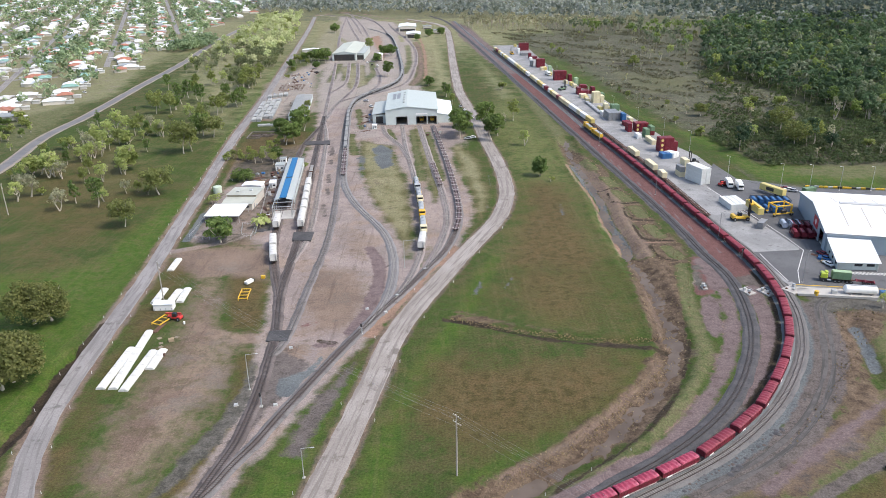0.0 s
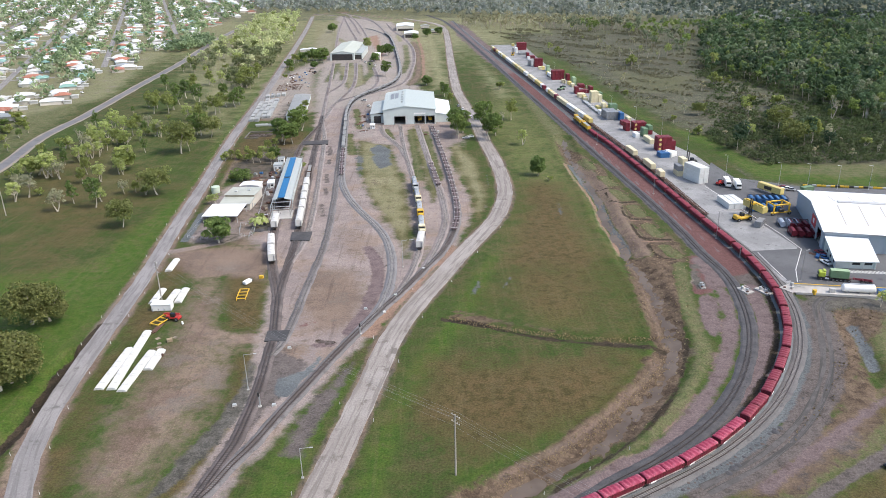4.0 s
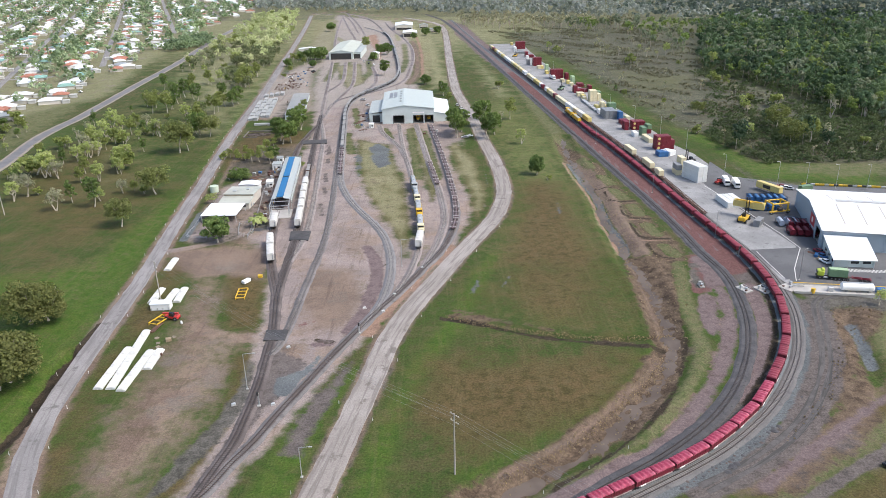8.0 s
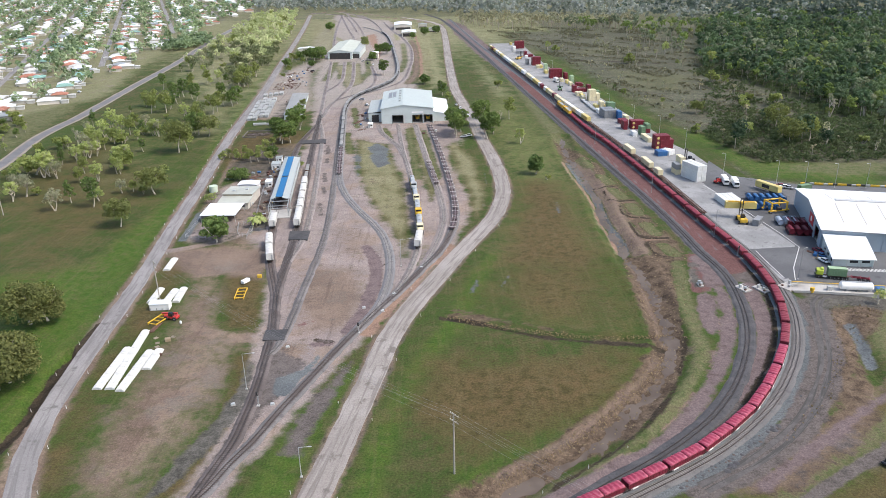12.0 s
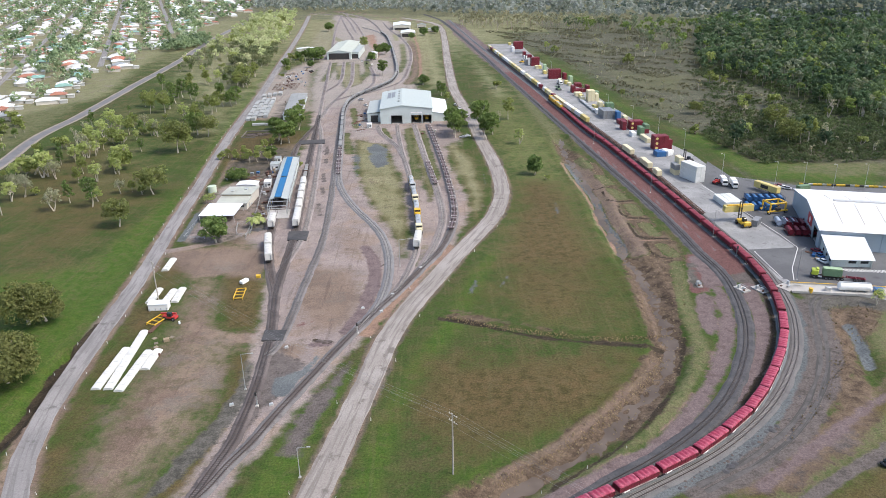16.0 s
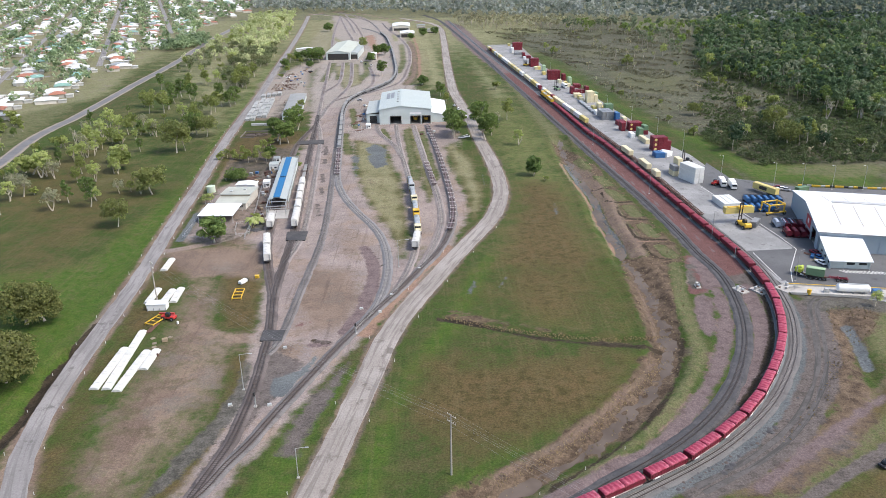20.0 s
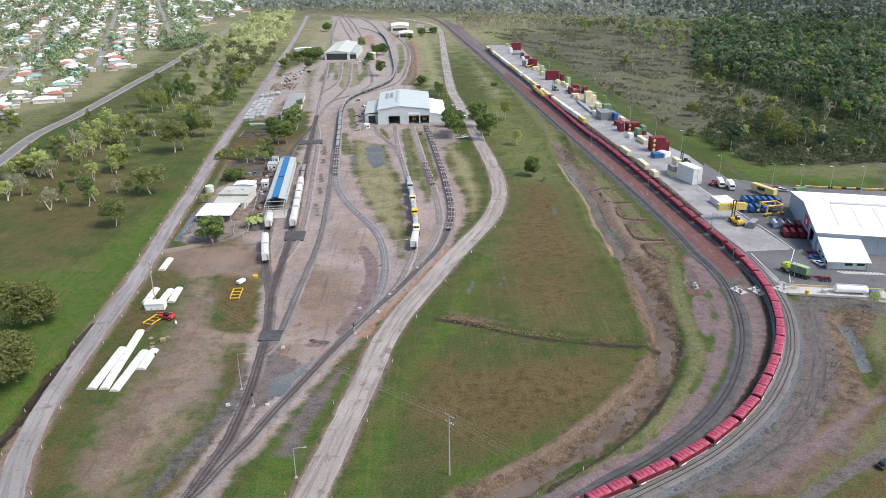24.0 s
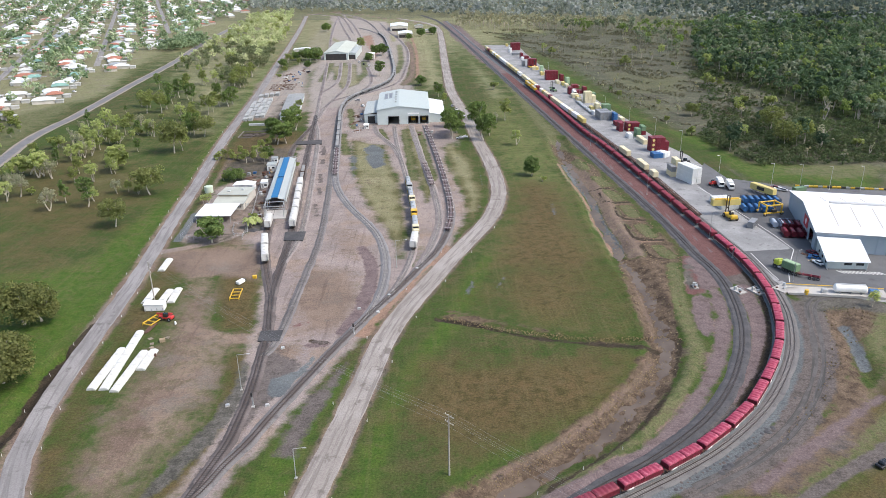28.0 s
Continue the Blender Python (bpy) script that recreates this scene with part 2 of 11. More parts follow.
def ground_surface():
    """Grass, dirt and gravel blended by the plan's zones, broken up at several scales."""
    m, nn, ll, b = nodes_of("ground_cover")
    nt = m.node_tree
    co = nn.new("ShaderNodeTexCoord").outputs["Object"]
    big, mid, small, grain, fine = (noise_of(nt, co, s, d, 0.68) for s, d in ((0.018, 5.0), (0.07, 5.0), (0.33, 6.0), (1.7, 4.0), (2.6, 2.0)))
    # mowing streaks run along the field
    mp = nn.new("ShaderNodeMapping")
    mp.inputs["Rotation"].default_value[2] = radians(-12)
    mp.inputs["Scale"].default_value = (0.6, 0.03, 1.0)
    ll.new(co, mp.inputs[0])
    streak = noise_of(nt, mp.outputs[0], 1.0, 3.0)

    def masks(attr):
        a = nn.new("ShaderNodeAttribute")
        a.attribute_name = attr
        s = nn.new("ShaderNodeSeparateColor")
        ll.new(a.outputs["Color"], s.inputs[0])
        return (*s.outputs[:3], a.outputs["Alpha"])

    wobble = maths(nt, "ADD", maths(nt, "MULTIPLY", mid, 0.75), maths(nt, "ADD", maths(nt, "MULTIPLY", small, 0.5), maths(nt, "MULTIPLY", grain, 0.2)))

    def edge(mask, lo=0.38, hi=0.72):
        return ramp(nt, maths(nt, "ADD", mask, maths(nt, "MULTIPLY", maths(nt, "SUBTRACT", wobble, 0.725), 1.7)), lo, hi)

    tan, gravel, red, blue = masks("zone_a")
    brown, lush, straw, scrub = masks("zone_b")
    pale, worn, mud, char = masks("zone_c")
    brick, pink, earth, sward = masks("zone_d")
    litter, turf, dusk, dust = masks("zone_e")
    grass = mixed(nt, ramp(nt, maths(nt, "ADD", maths(nt, "MULTIPLY", mid, 0.5), maths(nt, "MULTIPLY", small, 0.5)), 0.42, 0.58), (0.045, 0.074, 0.017), (0.086, 0.08, 0.034))
    grass = mixed(nt, ramp(nt, big, 0.46, 0.6, 0.0, 0.75), grass, (0.05, 0.088, 0.017))
    green = mixed(nt, ramp(nt, small, 0.35, 0.7), (0.046, 0.1, 0.013), (0.088, 0.124, 0.026))
    dry = mixed(nt, ramp(nt, small, 0.35, 0.65), (0.125, 0.088, 0.042), (0.078, 0.066, 0.025))
    col = mixed(nt, edge(lush, 0.3, 0.9), grass, green)
    col = mixed(nt, edge(sward, 0.2, 1.0), col, mixed(nt, ramp(nt, small, 0.35, 0.65), (0.105, 0.135, 0.042), (0.16, 0.162, 0.07)))
    col = mixed(nt, edge(brown, 0.1, 0.9), col, dry)
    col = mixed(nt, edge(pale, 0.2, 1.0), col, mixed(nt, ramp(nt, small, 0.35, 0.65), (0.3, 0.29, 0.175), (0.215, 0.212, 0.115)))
    col = mixed(nt, ramp(nt, streak, 0.5, 0.7, 0.0, 0.26), col, (0.15, 0.125, 0.062))
    col = mixed(nt, ramp(nt, noise_of(nt, co, 0.16, 6.0, 0.75), 0.5, 0.66, 0.0, 0.5), col, (0.12, 0.098, 0.05))
    sc = mixed(nt, ramp(nt, small, 0.4, 0.6), (0.2, 0.193, 0.134), (0.118, 0.136, 0.082))
    mp3 = nn.new("ShaderNodeMapping")
    mp3.inputs["Rotation"].default_value[2] = radians(-14)
    mp3.inputs["Scale"].default_value = (0.03, 0.075, 1.0)
    ll.new(co, mp3.inputs[0])
    sc = mixed(nt, ramp(nt, noise_of(nt, mp3.outputs[0], 1.0, 6.0, 0.75), 0.44, 0.56, 0.0, 0.85), sc, (0.08, 0.084, 0.055))
    sc = mixed(nt, ramp(nt, noise_of(nt, mp3.outputs[0], 2.3, 6.0, 0.8), 0.46, 0.58, 0.0, 0.75), sc, (0.13, 0.115, 0.086))
    sc = mixed(nt, ramp(nt, noise_of(nt, co, 0.5, 5.0, 0.8), 0.46, 0.58, 0.0, 0.7), sc, (0.045, 0.046, 0.032))
    col = mixed(nt, edge(scrub, 0.3, 0.8), col, sc)
    st = mixed(nt, ramp(nt, small, 0.35, 0.65), (0.175, 0.128, 0.09), (0.085, 0.06, 0.043))
    col = mixed(nt, edge(turf, 0.2, 1.0), col, mixed(nt, ramp(nt, small, 0.36, 0.62), (0.098, 0.118, 0.048), (0.158, 0.148, 0.08)))
    # darker green-brown ground under the forest and its undergrowth
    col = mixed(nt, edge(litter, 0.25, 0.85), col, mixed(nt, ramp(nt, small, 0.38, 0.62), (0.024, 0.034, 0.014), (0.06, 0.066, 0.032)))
    col = mixed(nt, edge(straw), col, st)
    dirt = mixed(nt, ramp(nt, mid, 0.42, 0.6), (0.25, 0.184, 0.145), (0.176, 0.126, 0.1))
    dirt = mixed(nt, ramp(nt, small, 0.55, 0.75, 0.0, 0.7), dirt, (0.14, 0.116, 0.088))
    dirt = mixed(nt, ramp(nt, noise_of(nt, co, 0.11, 6.0, 0.72), 0.51, 0.62, 0.0, 0.6), dirt, (0.108, 0.093, 0.056))
    dirt = mixed(nt, ramp(nt, noise_of(nt, co, 0.04, 5.0, 0.7), 0.52, 0.64, 0.0, 0.55), dirt, (0.19, 0.165, 0.15))
    col = mixed(nt, edge(tan, 0.22, 0.92), col, dirt)
    gr = mixed(nt, ramp(nt, mid, 0.38, 0.62), (0.245, 0.202, 0.19), (0.315, 0.262, 0.243))
    gr = mixed(nt, ramp(nt, small, 0.5, 0.75, 0.0, 0.6), gr, (0.18, 0.155, 0.15))
    gr = mixed(nt, ramp(nt, noise_of(nt, co, 0.045, 6.0, 0.7), 0.5, 0.62, 0.0, 0.55), gr, (0.285, 0.21, 0.16))
    gr = mixed(nt, ramp(nt, noise_of(nt, co, 0.06, 6.0, 0.75), 0.58, 0.68, 0.0, 0.6), gr, (0.16, 0.145, 0.085))
    col = mixed(nt, edge(gravel, 0.3, 0.85), col, gr)
    col = mixed(nt, edge(earth, 0.2, 1.0), col, mixed(nt, ramp(nt, mid, 0.4, 0.62), (0.225, 0.166, 0.132), (0.165, 0.122, 0.098)))
    col = mixed(nt, maths(nt, "MULTIPLY", edge(dust, 0.2, 1.0), maths(nt, "MAXIMUM", gravel, tan)), col, mixed(nt, ramp(nt, mid, 0.4, 0.6), (0.36, 0.325, 0.295), (0.29, 0.262, 0.235)))
    # old wheel tracks over the bare ground
    mp2 = nn.new("ShaderNodeMapping")
    mp2.inputs["Rotation"].default_value[2] = radians(8)
    mp2.inputs["Scale"].default_value = (0.55, 0.02, 1.0)
    ll.new(co, mp2.inputs[0])
    col = mixed(nt, maths(nt, "MULTIPLY", ramp(nt, noise_of(nt, mp2.outputs[0], 1.0, 4.0), 0.56, 0.66, 0.0, 0.5), maths(nt, "MAXIMUM", gravel, tan)), col, mixed(nt, 1.0, col, (0.62, 0.60, 0.60), "MULTIPLY"))
    col = mixed(nt, edge(dusk, 0.25, 0.9), col, mixed(nt, ramp(nt, small, 0.38, 0.66), (0.115, 0.098, 0.082), (0.07, 0.064, 0.045)))
    col = mixed(nt, edge(worn), col, mixed(nt, ramp(nt, small, 0.38, 0.66), (0.15, 0.128, 0.119), (0.105, 0.09, 0.085)))
    rd = mixed(nt, ramp(nt, small, 0.4, 0.65), (0.145, 0.073, 0.07), (0.185, 0.098, 0.092))
    col = mixed(nt, edge(red), col, rd)
    col = mixed(nt, edge(brick), col, mixed(nt, ramp(nt, small, 0.38, 0.66), (0.31, 0.20, 0.15), (0.235, 0.155, 0.118)))
    col = mixed(nt, edge(pink), col, mixed(nt, ramp(nt, small, 0.38, 0.66), (0.185, 0.141, 0.14), (0.14, 0.104, 0.103)))
    bl = mixed(nt, ramp(nt, mid, 0.4, 0.6), (0.15, 0.162, 0.169), (0.118, 0.13, 0.137))
    col = mixed(nt, edge(blue), col, bl)
    col = mixed(nt, edge(mud), col, mixed(nt, ramp(nt, small, 0.38, 0.62), (0.135, 0.126, 0.112), (0.085, 0.08, 0.07)))
    # near-black: dark soil, and shade painted beside the train and in the west ditch
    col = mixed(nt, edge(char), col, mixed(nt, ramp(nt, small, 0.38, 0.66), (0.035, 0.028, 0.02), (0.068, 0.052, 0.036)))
    col = mixed(nt, ramp(nt, grain, 0.36, 0.7, 0.0, maths(nt, "SUBTRACT", 0.7, maths(nt, "MULTIPLY", maths(nt, "MAXIMUM", maths(nt, "MAXIMUM", gravel, pink), tan), 0.25))), col, mixed(nt, 1.0, col, (0.42, 0.41, 0.39), "MULTIPLY"))
    col = mixed(nt, ramp(nt, fine, 0.46, 0.7, 0.0, 0.62), col, mixed(nt, 1.0, col, (1.5, 1.48, 1.4), "MULTIPLY"))
    col = mixed(nt, ramp(nt, small, 0.52, 0.68, 0.0, 0.36), col, mixed(nt, 1.0, col, (0.5, 0.52, 0.47), "MULTIPLY"))
    col = mixed(nt, ramp(nt, big, 0.40, 0.62, 0.0, 0.22), col, mixed(nt, 1.0, col, (0.6, 0.62, 0.58), "MULTIPLY"))
    ll.new(col, b.inputs["Base Color"])
    b.inputs["Roughness"].default_value = 0.95
    b.inputs["Specular IOR Level"].default_value = 0.15
    bumped(nt, maths(nt, "ADD", small, grain), b, 0.8, 0.3)
    return m


GROUND = ground_surface()

# ---------------------------------------------------------------- mesh helpers


class Geo:
    """Vertices and faces gathered from simple solids, for one mesh."""

    def __init__(self):
        self.v, self.f, self.smooth, self.uv = [], [], [], None

    def put(self, verts, faces, smooth=False):
        n = len(self.v)
        self.v += [tuple(p) for p in verts]
        self.f += [[n + i for i in q] for q in faces]
        self.smooth += [smooth] * len(faces)
        return self

    def box(self, c, s, rz=0.0, ry=0.0, rx=0.0, bevel=0.0):
        m = pose(*c, rx, ry, rz)
        h = [k / 2 for k in s]
        if bevel:
            pts, faces = [], []
            for i, (x, y, z) in enumerate(product((-1, 1), repeat=3)):
                pts += [(x * h[0], y * (h[1] - bevel), z * (h[2] - bevel)), (x * (h[0] - bevel), y * h[1], z * (h[2] - bevel)), (x * (h[0] - bevel), y * (h[1] - bevel), z * h[2])]
            k = lambda x, y, z, a: 3 * (4 * x + 2 * y + z) + a
            for a in range(3):
                for s2 in (0, 1):
                    ring = []
                    for p, q in ((0, 0), (1, 0), (1, 1), (0, 1)):
                        w = [p, q]
                        w.insert(a, s2)
                        ring.append(k(*w, a))
                    faces.append(ring if (s2 == 1) != (a == 1) else ring[::-1])
            for a in range(3):
                b2, c2 = [i for i in range(3) if i != a]
                for p, q in product((0, 1), repeat=2):
                    lo, hi = [0, 0, 0], [0, 0, 0]
                    lo[b2], lo[c2], hi[b2], hi[c2], hi[a] = p, q, p, q, 1
                    faces.append([k(*lo, b2), k(*hi, b2), k(*hi, c2), k(*lo, c2)])
            for x, y, z in product((0, 1), repeat=3):
                faces.append([k(x, y, z, a) for a in range(3)])
            return self.put([m @ Vector(p) for p in pts], faces)
        pts = [m @ Vector((x * h[0], y * h[1], z * h[2])) for x, y, z in product((-1, 1), repeat=3)]
        return self.put(pts, [(0, 1, 3, 2), (4, 6, 7, 5), (0, 4, 5, 1), (2, 3, 7, 6), (0, 2, 6, 4), (1, 5, 7, 3)])

    def tube(self, p0, p1, r0, r1=None, n=8, caps=True):
        p0, p1 = Vector(p0), Vector(p1)
        r1 = r0 if r1 is None else r1
        q = (p1 - p0).to_track_quat("Z", "Y")
        ring = [Vector((math.cos(2 * math.pi * i / n), math.sin(2 * math.pi * i / n), 0)) for i in range(n)]
        pts = [p0 + q @ (c * r0) for c in ring] + [p1 + q @ (c * r1) for c in ring]
        self.put(pts, [(i, (i + 1) % n, n + (i + 1) % n, n + i) for i in range(n)], True)
        if caps:
            self.put(pts, [list(range(n))[::-1], list(range(n, 2 * n))])
        return self

    def prism(self, profile, y0, y1, m=None):
        """A profile in x and z, pushed from y0 to y1."""
        n = len(profile)
        pts = [Vector((x, y0, z)) for x, z in profile] + [Vector((x, y1, z)) for x, z in profile]
        if m:
            pts = [m @ p for p in pts]
        return self.put(pts, [list(range(n)), list(range(n, 2 * n))[::-1]] + [(i, n + i, n + (i + 1) % n, (i + 1) % n) for i in range(n)])

    def mesh(self, name, material):
        me = bpy.data.meshes.new(name)
        me.from_pydata(self.v, [], self.f)
        me.polygons.foreach_set("use_smooth", self.smooth)
        me.materials.append(material)
        me.update()
        if self.uv is not None:
            idx = np.empty(len(me.loops), np.int32)
            me.loops.foreach_get("vertex_index", idx)
            me.uv_layers.new(name="way").data.foreach_set("uv", self.uv[idx].ravel())
        return me


def thing(name, m, label, category, group="", kind=""):
    ob = new(name)
    ob.empty_display_size = 0.3
    ob.matrix_world = m
    return tagged(ob, label, category, group, kind)


def part(name, geo, material, parent, label="", m=None):
    """Links a Geo, or a mesh already made, as one part under a thing or part."""
    ob = new(name, geo.mesh(name, material) if isinstance(geo, Geo) else geo)
    ob.parent = parent
    if m:
        ob.matrix_local = m
    return tagged(ob, label)


def single(name, geo, material, m, label, category, group="", kind=""):
    ob = new(name, geo.mesh(name, material) if isinstance(geo, Geo) else geo)
    ob.matrix_world = m
    return tagged(ob, label, category, group, kind)


def smooth_line(points, step, passes=0):
    """A Catmull-Rom line through the points, resampled at even steps. Returns an n x 2 array."""
    p = np.array(points, float)
    p = np.vstack([2 * p[0] - p[1], p, 2 * p[-1] - p[-2]])
    out = []
    for i in range(1, len(p) - 2):
        a, b, c, d = p[i - 1:i + 3]
        u = np.linspace(0, 1, 24, endpoint=False)[:, None]
        out.append(0.5 * (2 * b + (c - a) * u + (2 * a - 5 * b + 4 * c - d) * u ** 2 + (3 * b - 3 * c + d - a) * u ** 3))
    out = np.vstack([*out, p[-2:-1]])
    # two light passes take out the kinks
    s = np.r_[0, np.cumsum(np.linalg.norm(np.diff(out, axis=0), axis=1))]
    n = max(2, int(s[-1] / step))
    t = np.linspace(0, s[-1], n + 1)
    q = np.stack([np.interp(t, s, out[:, 0]), np.interp(t, s, out[:, 1])], 1)
    for _ in range(passes or max(1, int(8 / step))):
        q[1:-1] = 0.25 * q[:-2] + 0.5 * q[1:-1] + 0.25 * q[2:]
    return q


def side_of(line):
    d = np.gradient(line, axis=0)
    d /= np.linalg.norm(d, axis=1)[:, None] + 1e-9
    return d, np.stack([d[:, 1], -d[:, 0]], 1)


def ribbon(line, profile):
    """A Geo swept along a line: profile of (offset to the right, height), open; offsets may be arrays."""
    _, r = side_of(line)
    n, k = len(line), len(profile)
    pts = np.stack([np.column_stack([line + r * (np.ones(n) * o)[:, None], np.ones(n) * z]) for o, z in profile], 1).reshape(-1, 3)
    g = Geo()
    g.v = [tuple(p) for p in pts.tolist()]
    g.f = [(i * k + j, i * k + j + 1, (i + 1) * k + j + 1, (i + 1) * k + j) for i in range(n - 1) for j in range(k - 1)]
    g.f = [f[::-1] for f in g.f]
    g.smooth = [False] * len(g.f)
    arc = np.r_[0, np.cumsum(np.linalg.norm(np.diff(line, axis=0), axis=1))]
    g.uv = np.stack([np.column_stack([np.ones(n) * o, arc]) for o, _ in profile], 1).reshape(-1, 2).astype(np.float32)
    return g


# ---------------------------------------------------------------- the plan, in metres: x east, y north
LEAD_WEST = [(-53.5, 122.6), (-52.5, 127.3), (-50.6, 136.6), (-49.3, 143.4), (-48.9, 154), (-48.8, 162.7), (-49.1, 172.2), (-49.8, 182.7), (-50.4, 193.6), (-52.5, 207.1), (-54.6, 221.4), (-55.7, 234.9), (-56.2, 248.4), (-57.3, 269.7), (-59.5, 295.7), (-63.7, 335.2), (-68.8, 385), (-72.9, 428.4), (-77.1, 473.3), (-80.2, 508.3)]
SHED_ROAD_B = [(-49.8, 182.7), (-47.9, 186.8), (-47, 195.9), (-46.5, 209.6), (-46.2, 228.5), (-45.8, 247.9), (-45.6, 269.1), (-46.9, 295.1), (-49.9, 334.4), (-54.4, 384.1), (-60.2, 448.8), (-64.8, 507)]
MAIN_DIAGONAL = [(-53.5, 122.6), (-50.8, 127.2), (-48.3, 135.2), (-44.9, 142.6), (-40.8, 155.4), (-35.9, 169), (-30.3, 184.6), (-25.1, 197.6), (-19.2, 211.7), (-12.5, 226.3), (-6, 242.6), (-0.2, 256.6), (3.7, 271.6), (6.6, 288.9), (7.3, 308.4), (6.1, 335.6), (3.9, 369.5), (-0.3, 419.3), (-5.2, 472.6)]
LOOP_CURVE = [(-25.1, 197.6), (-20.5, 210.6), (-18.2, 226.5), (-17.8, 243.1), (-19.3, 259.2), (-22.5, 275.3), (-28, 290.7), (-35.6, 307.6), (-43.5, 329.7), (-49.1, 354.6), (-53.3, 395.5), (-60.4, 472), (-64.3, 516.4), (-64.1, 553.1), (-58, 579.8), (-45, 610.9), (-36.4, 643.1), (-34.9, 695.8), (-41, 783), (-52, 904), (-64, 996), (-83, 1062), (-102, 1103)]
LOCO_ROAD = [(-15.9, 219), (-11.8, 234.5), (-8.9, 253.2), (-7.6, 273.4), (-8.3, 289.7), (-9.7, 311.6), (-11.9, 336.6), (-14.7, 365.5), (-18.6, 399.1), (-22.4, 438.7), (-25, 474.2)]
SHED_ROAD_C = [(-6, 242.6), (-1.9, 261.2), (1, 279.3), (2.2, 296.1), (0.9, 323), (-2.2, 354.7), (-5.6, 386.6), (-9.6, 428), (-14, 473.3)]
WEST_SPUR = [(-52.5, 207.1), (-55.4, 223.6), (-59.9, 239.9), (-63.7, 255.7), (-67.1, 273.2), (-69, 289.3), (-70.4, 303.5), (-73.8, 335.8), (-77.6, 374.6), (-81.1, 419.7), (-80, 450.2), (-77.8, 478.3)]
MID_ROAD = [(-56.2, 248.4), (-54.6, 265.4), (-54.4, 282), (-57.1, 318.1), (-62.6, 373.7), (-68.2, 428.1), (-72.2, 457.2), (-78, 490.2), (-85.3, 559.4), (-93.7, 649), (-105, 762)]
CROSS_NORTH = [(-78.1, 499), (-76.1, 554.1), (-62.1, 584.9), (-52.6, 625.1), (-54.4, 675.2), (-62, 727)]
EAST_NORTH = [(-58, 579.8), (-41.2, 607.9), (-28.6, 642.3), (-25, 705), (-24, 780), (-29, 874), (-43, 973), (-61, 1065), (-77, 1175)]
SHED_NORTH_A = [(-87.9, 594.7), (-81.8, 647.8), (-91, 760)]
SHED_NORTH_B = [(-76.1, 554.1), (-71.4, 632.5), (-82, 759)]
YARD_FAR_A = [(-105, 1036), (-132, 1204), (-158, 1311), (-217, 1369)]
YARD_FAR_B = [(-64, 996), (-89, 1151), (-119, 1282), (-167, 1382)]
CURVE_INNER = [(25.8, 119.3), (36, 126.4), (46.3, 133), (57.1, 141.4), (67.1, 151), (76.1, 162.7), (83.4, 175.2), (89.1, 187.6), (93.7, 201.6), (97.1, 218.3), (98.3, 230.8), (97.9, 240.6), (96.7, 251.7), (95.8, 279.8), (92.9, 319.6), (84.6, 408.2), (72.9, 538.7), (60.7, 678.6), (46, 848), (29, 1029), (11, 1196), (-16, 1304)]
RAKE = [(107.4, 357.4), (103.9, 395.9), (96.3, 469.9), (87.9, 545.9), (78.7, 645.1), (60, 851)]
OUTER = [(37, 120.3), (45, 124.9), (54.2, 130.3), (64, 136.9), (73.8, 145.3), (83.3, 155.1), (91.8, 166.3), (99, 177.7), (103.9, 187.7), (108.9, 201), (111.7, 212.7), (113.6, 225.6), (114.7, 238.9), (114.3, 254.2), (111.8, 280.3)] + RAKE
TRAIN_LINE = [(-190, 10), (-100, 54), (-40, 84), (0, 104)] + [(23.4, 116.1), (34.1, 121.6), (44.7, 127.3), (55.9, 133.8), (66.9, 142.5), (77.1, 152.3), (85.6, 163.5), (93.1, 174.7), (99.9, 187.6), (104.5, 199.9), (108, 212.9), (109.8, 226), (110.4, 239), (109.9, 255.1), (107, 287.4), (102.9, 341), (96.4, 411.6), (92.3, 439.9), (86.7, 512.1)] + [(80, 590), (71, 680), (54, 848), (38, 1030), (24, 1195)]
ROAD_WEST = [(-89.4, 121.7), (-92.9, 129.6), (-96.3, 139.7), (-98.8, 151.3), (-100.5, 163.5), (-101.6, 177.4), (-102.7, 193), (-103.8, 211.7), (-105.4, 234), (-107.4, 254.6), (-110.1, 279.2), (-113.3, 310.4), (-116.8, 348.4), (-122.5, 399), (-128.8, 461.4), (-134.2, 531.8), (-141.9, 627.8), (-155, 759), (-170, 923), (-191, 1130), (-213, 1326)]
ROAD_WEST_BRANCH = [(-108.4, 261.3), (-98.6, 266), (-86.4, 273.7), (-79.6, 282.8)]
ROAD_EAST = [(-28.4, 120.2), (-26.9, 127.9), (-24.5, 139.4), (-21.8, 156.1), (-18.4, 173.2), (-16.1, 190.3), (-10.1, 210.1), (-2, 231.1), (6.5, 253.3), (14.9, 273.2), (21.6, 288.4), (26.5, 305.3), (30.4, 326.6), (31.2, 349), (30.7, 374.4), (28.9, 403.3), (26.6, 429.6), (25, 462.2), (22.5, 501.5), (18.7, 547.5), (15, 599.3), (13.7, 686), (13, 800), (13, 926), (10, 1080), (-6, 1166), (-52, 1252)]
HIGHWAY = [(-235.5, 350.6), (-238.2, 385.9), (-242.6, 411.7), (-250.5, 456.8), (-251.5, 493.4), (-251.2, 518.4), (-254.9, 576.5), (-259.5, 647.9), (-263, 717), (-268, 801), (-281, 928), (-290, 1055), (-297, 1220), (-305, 1403)]
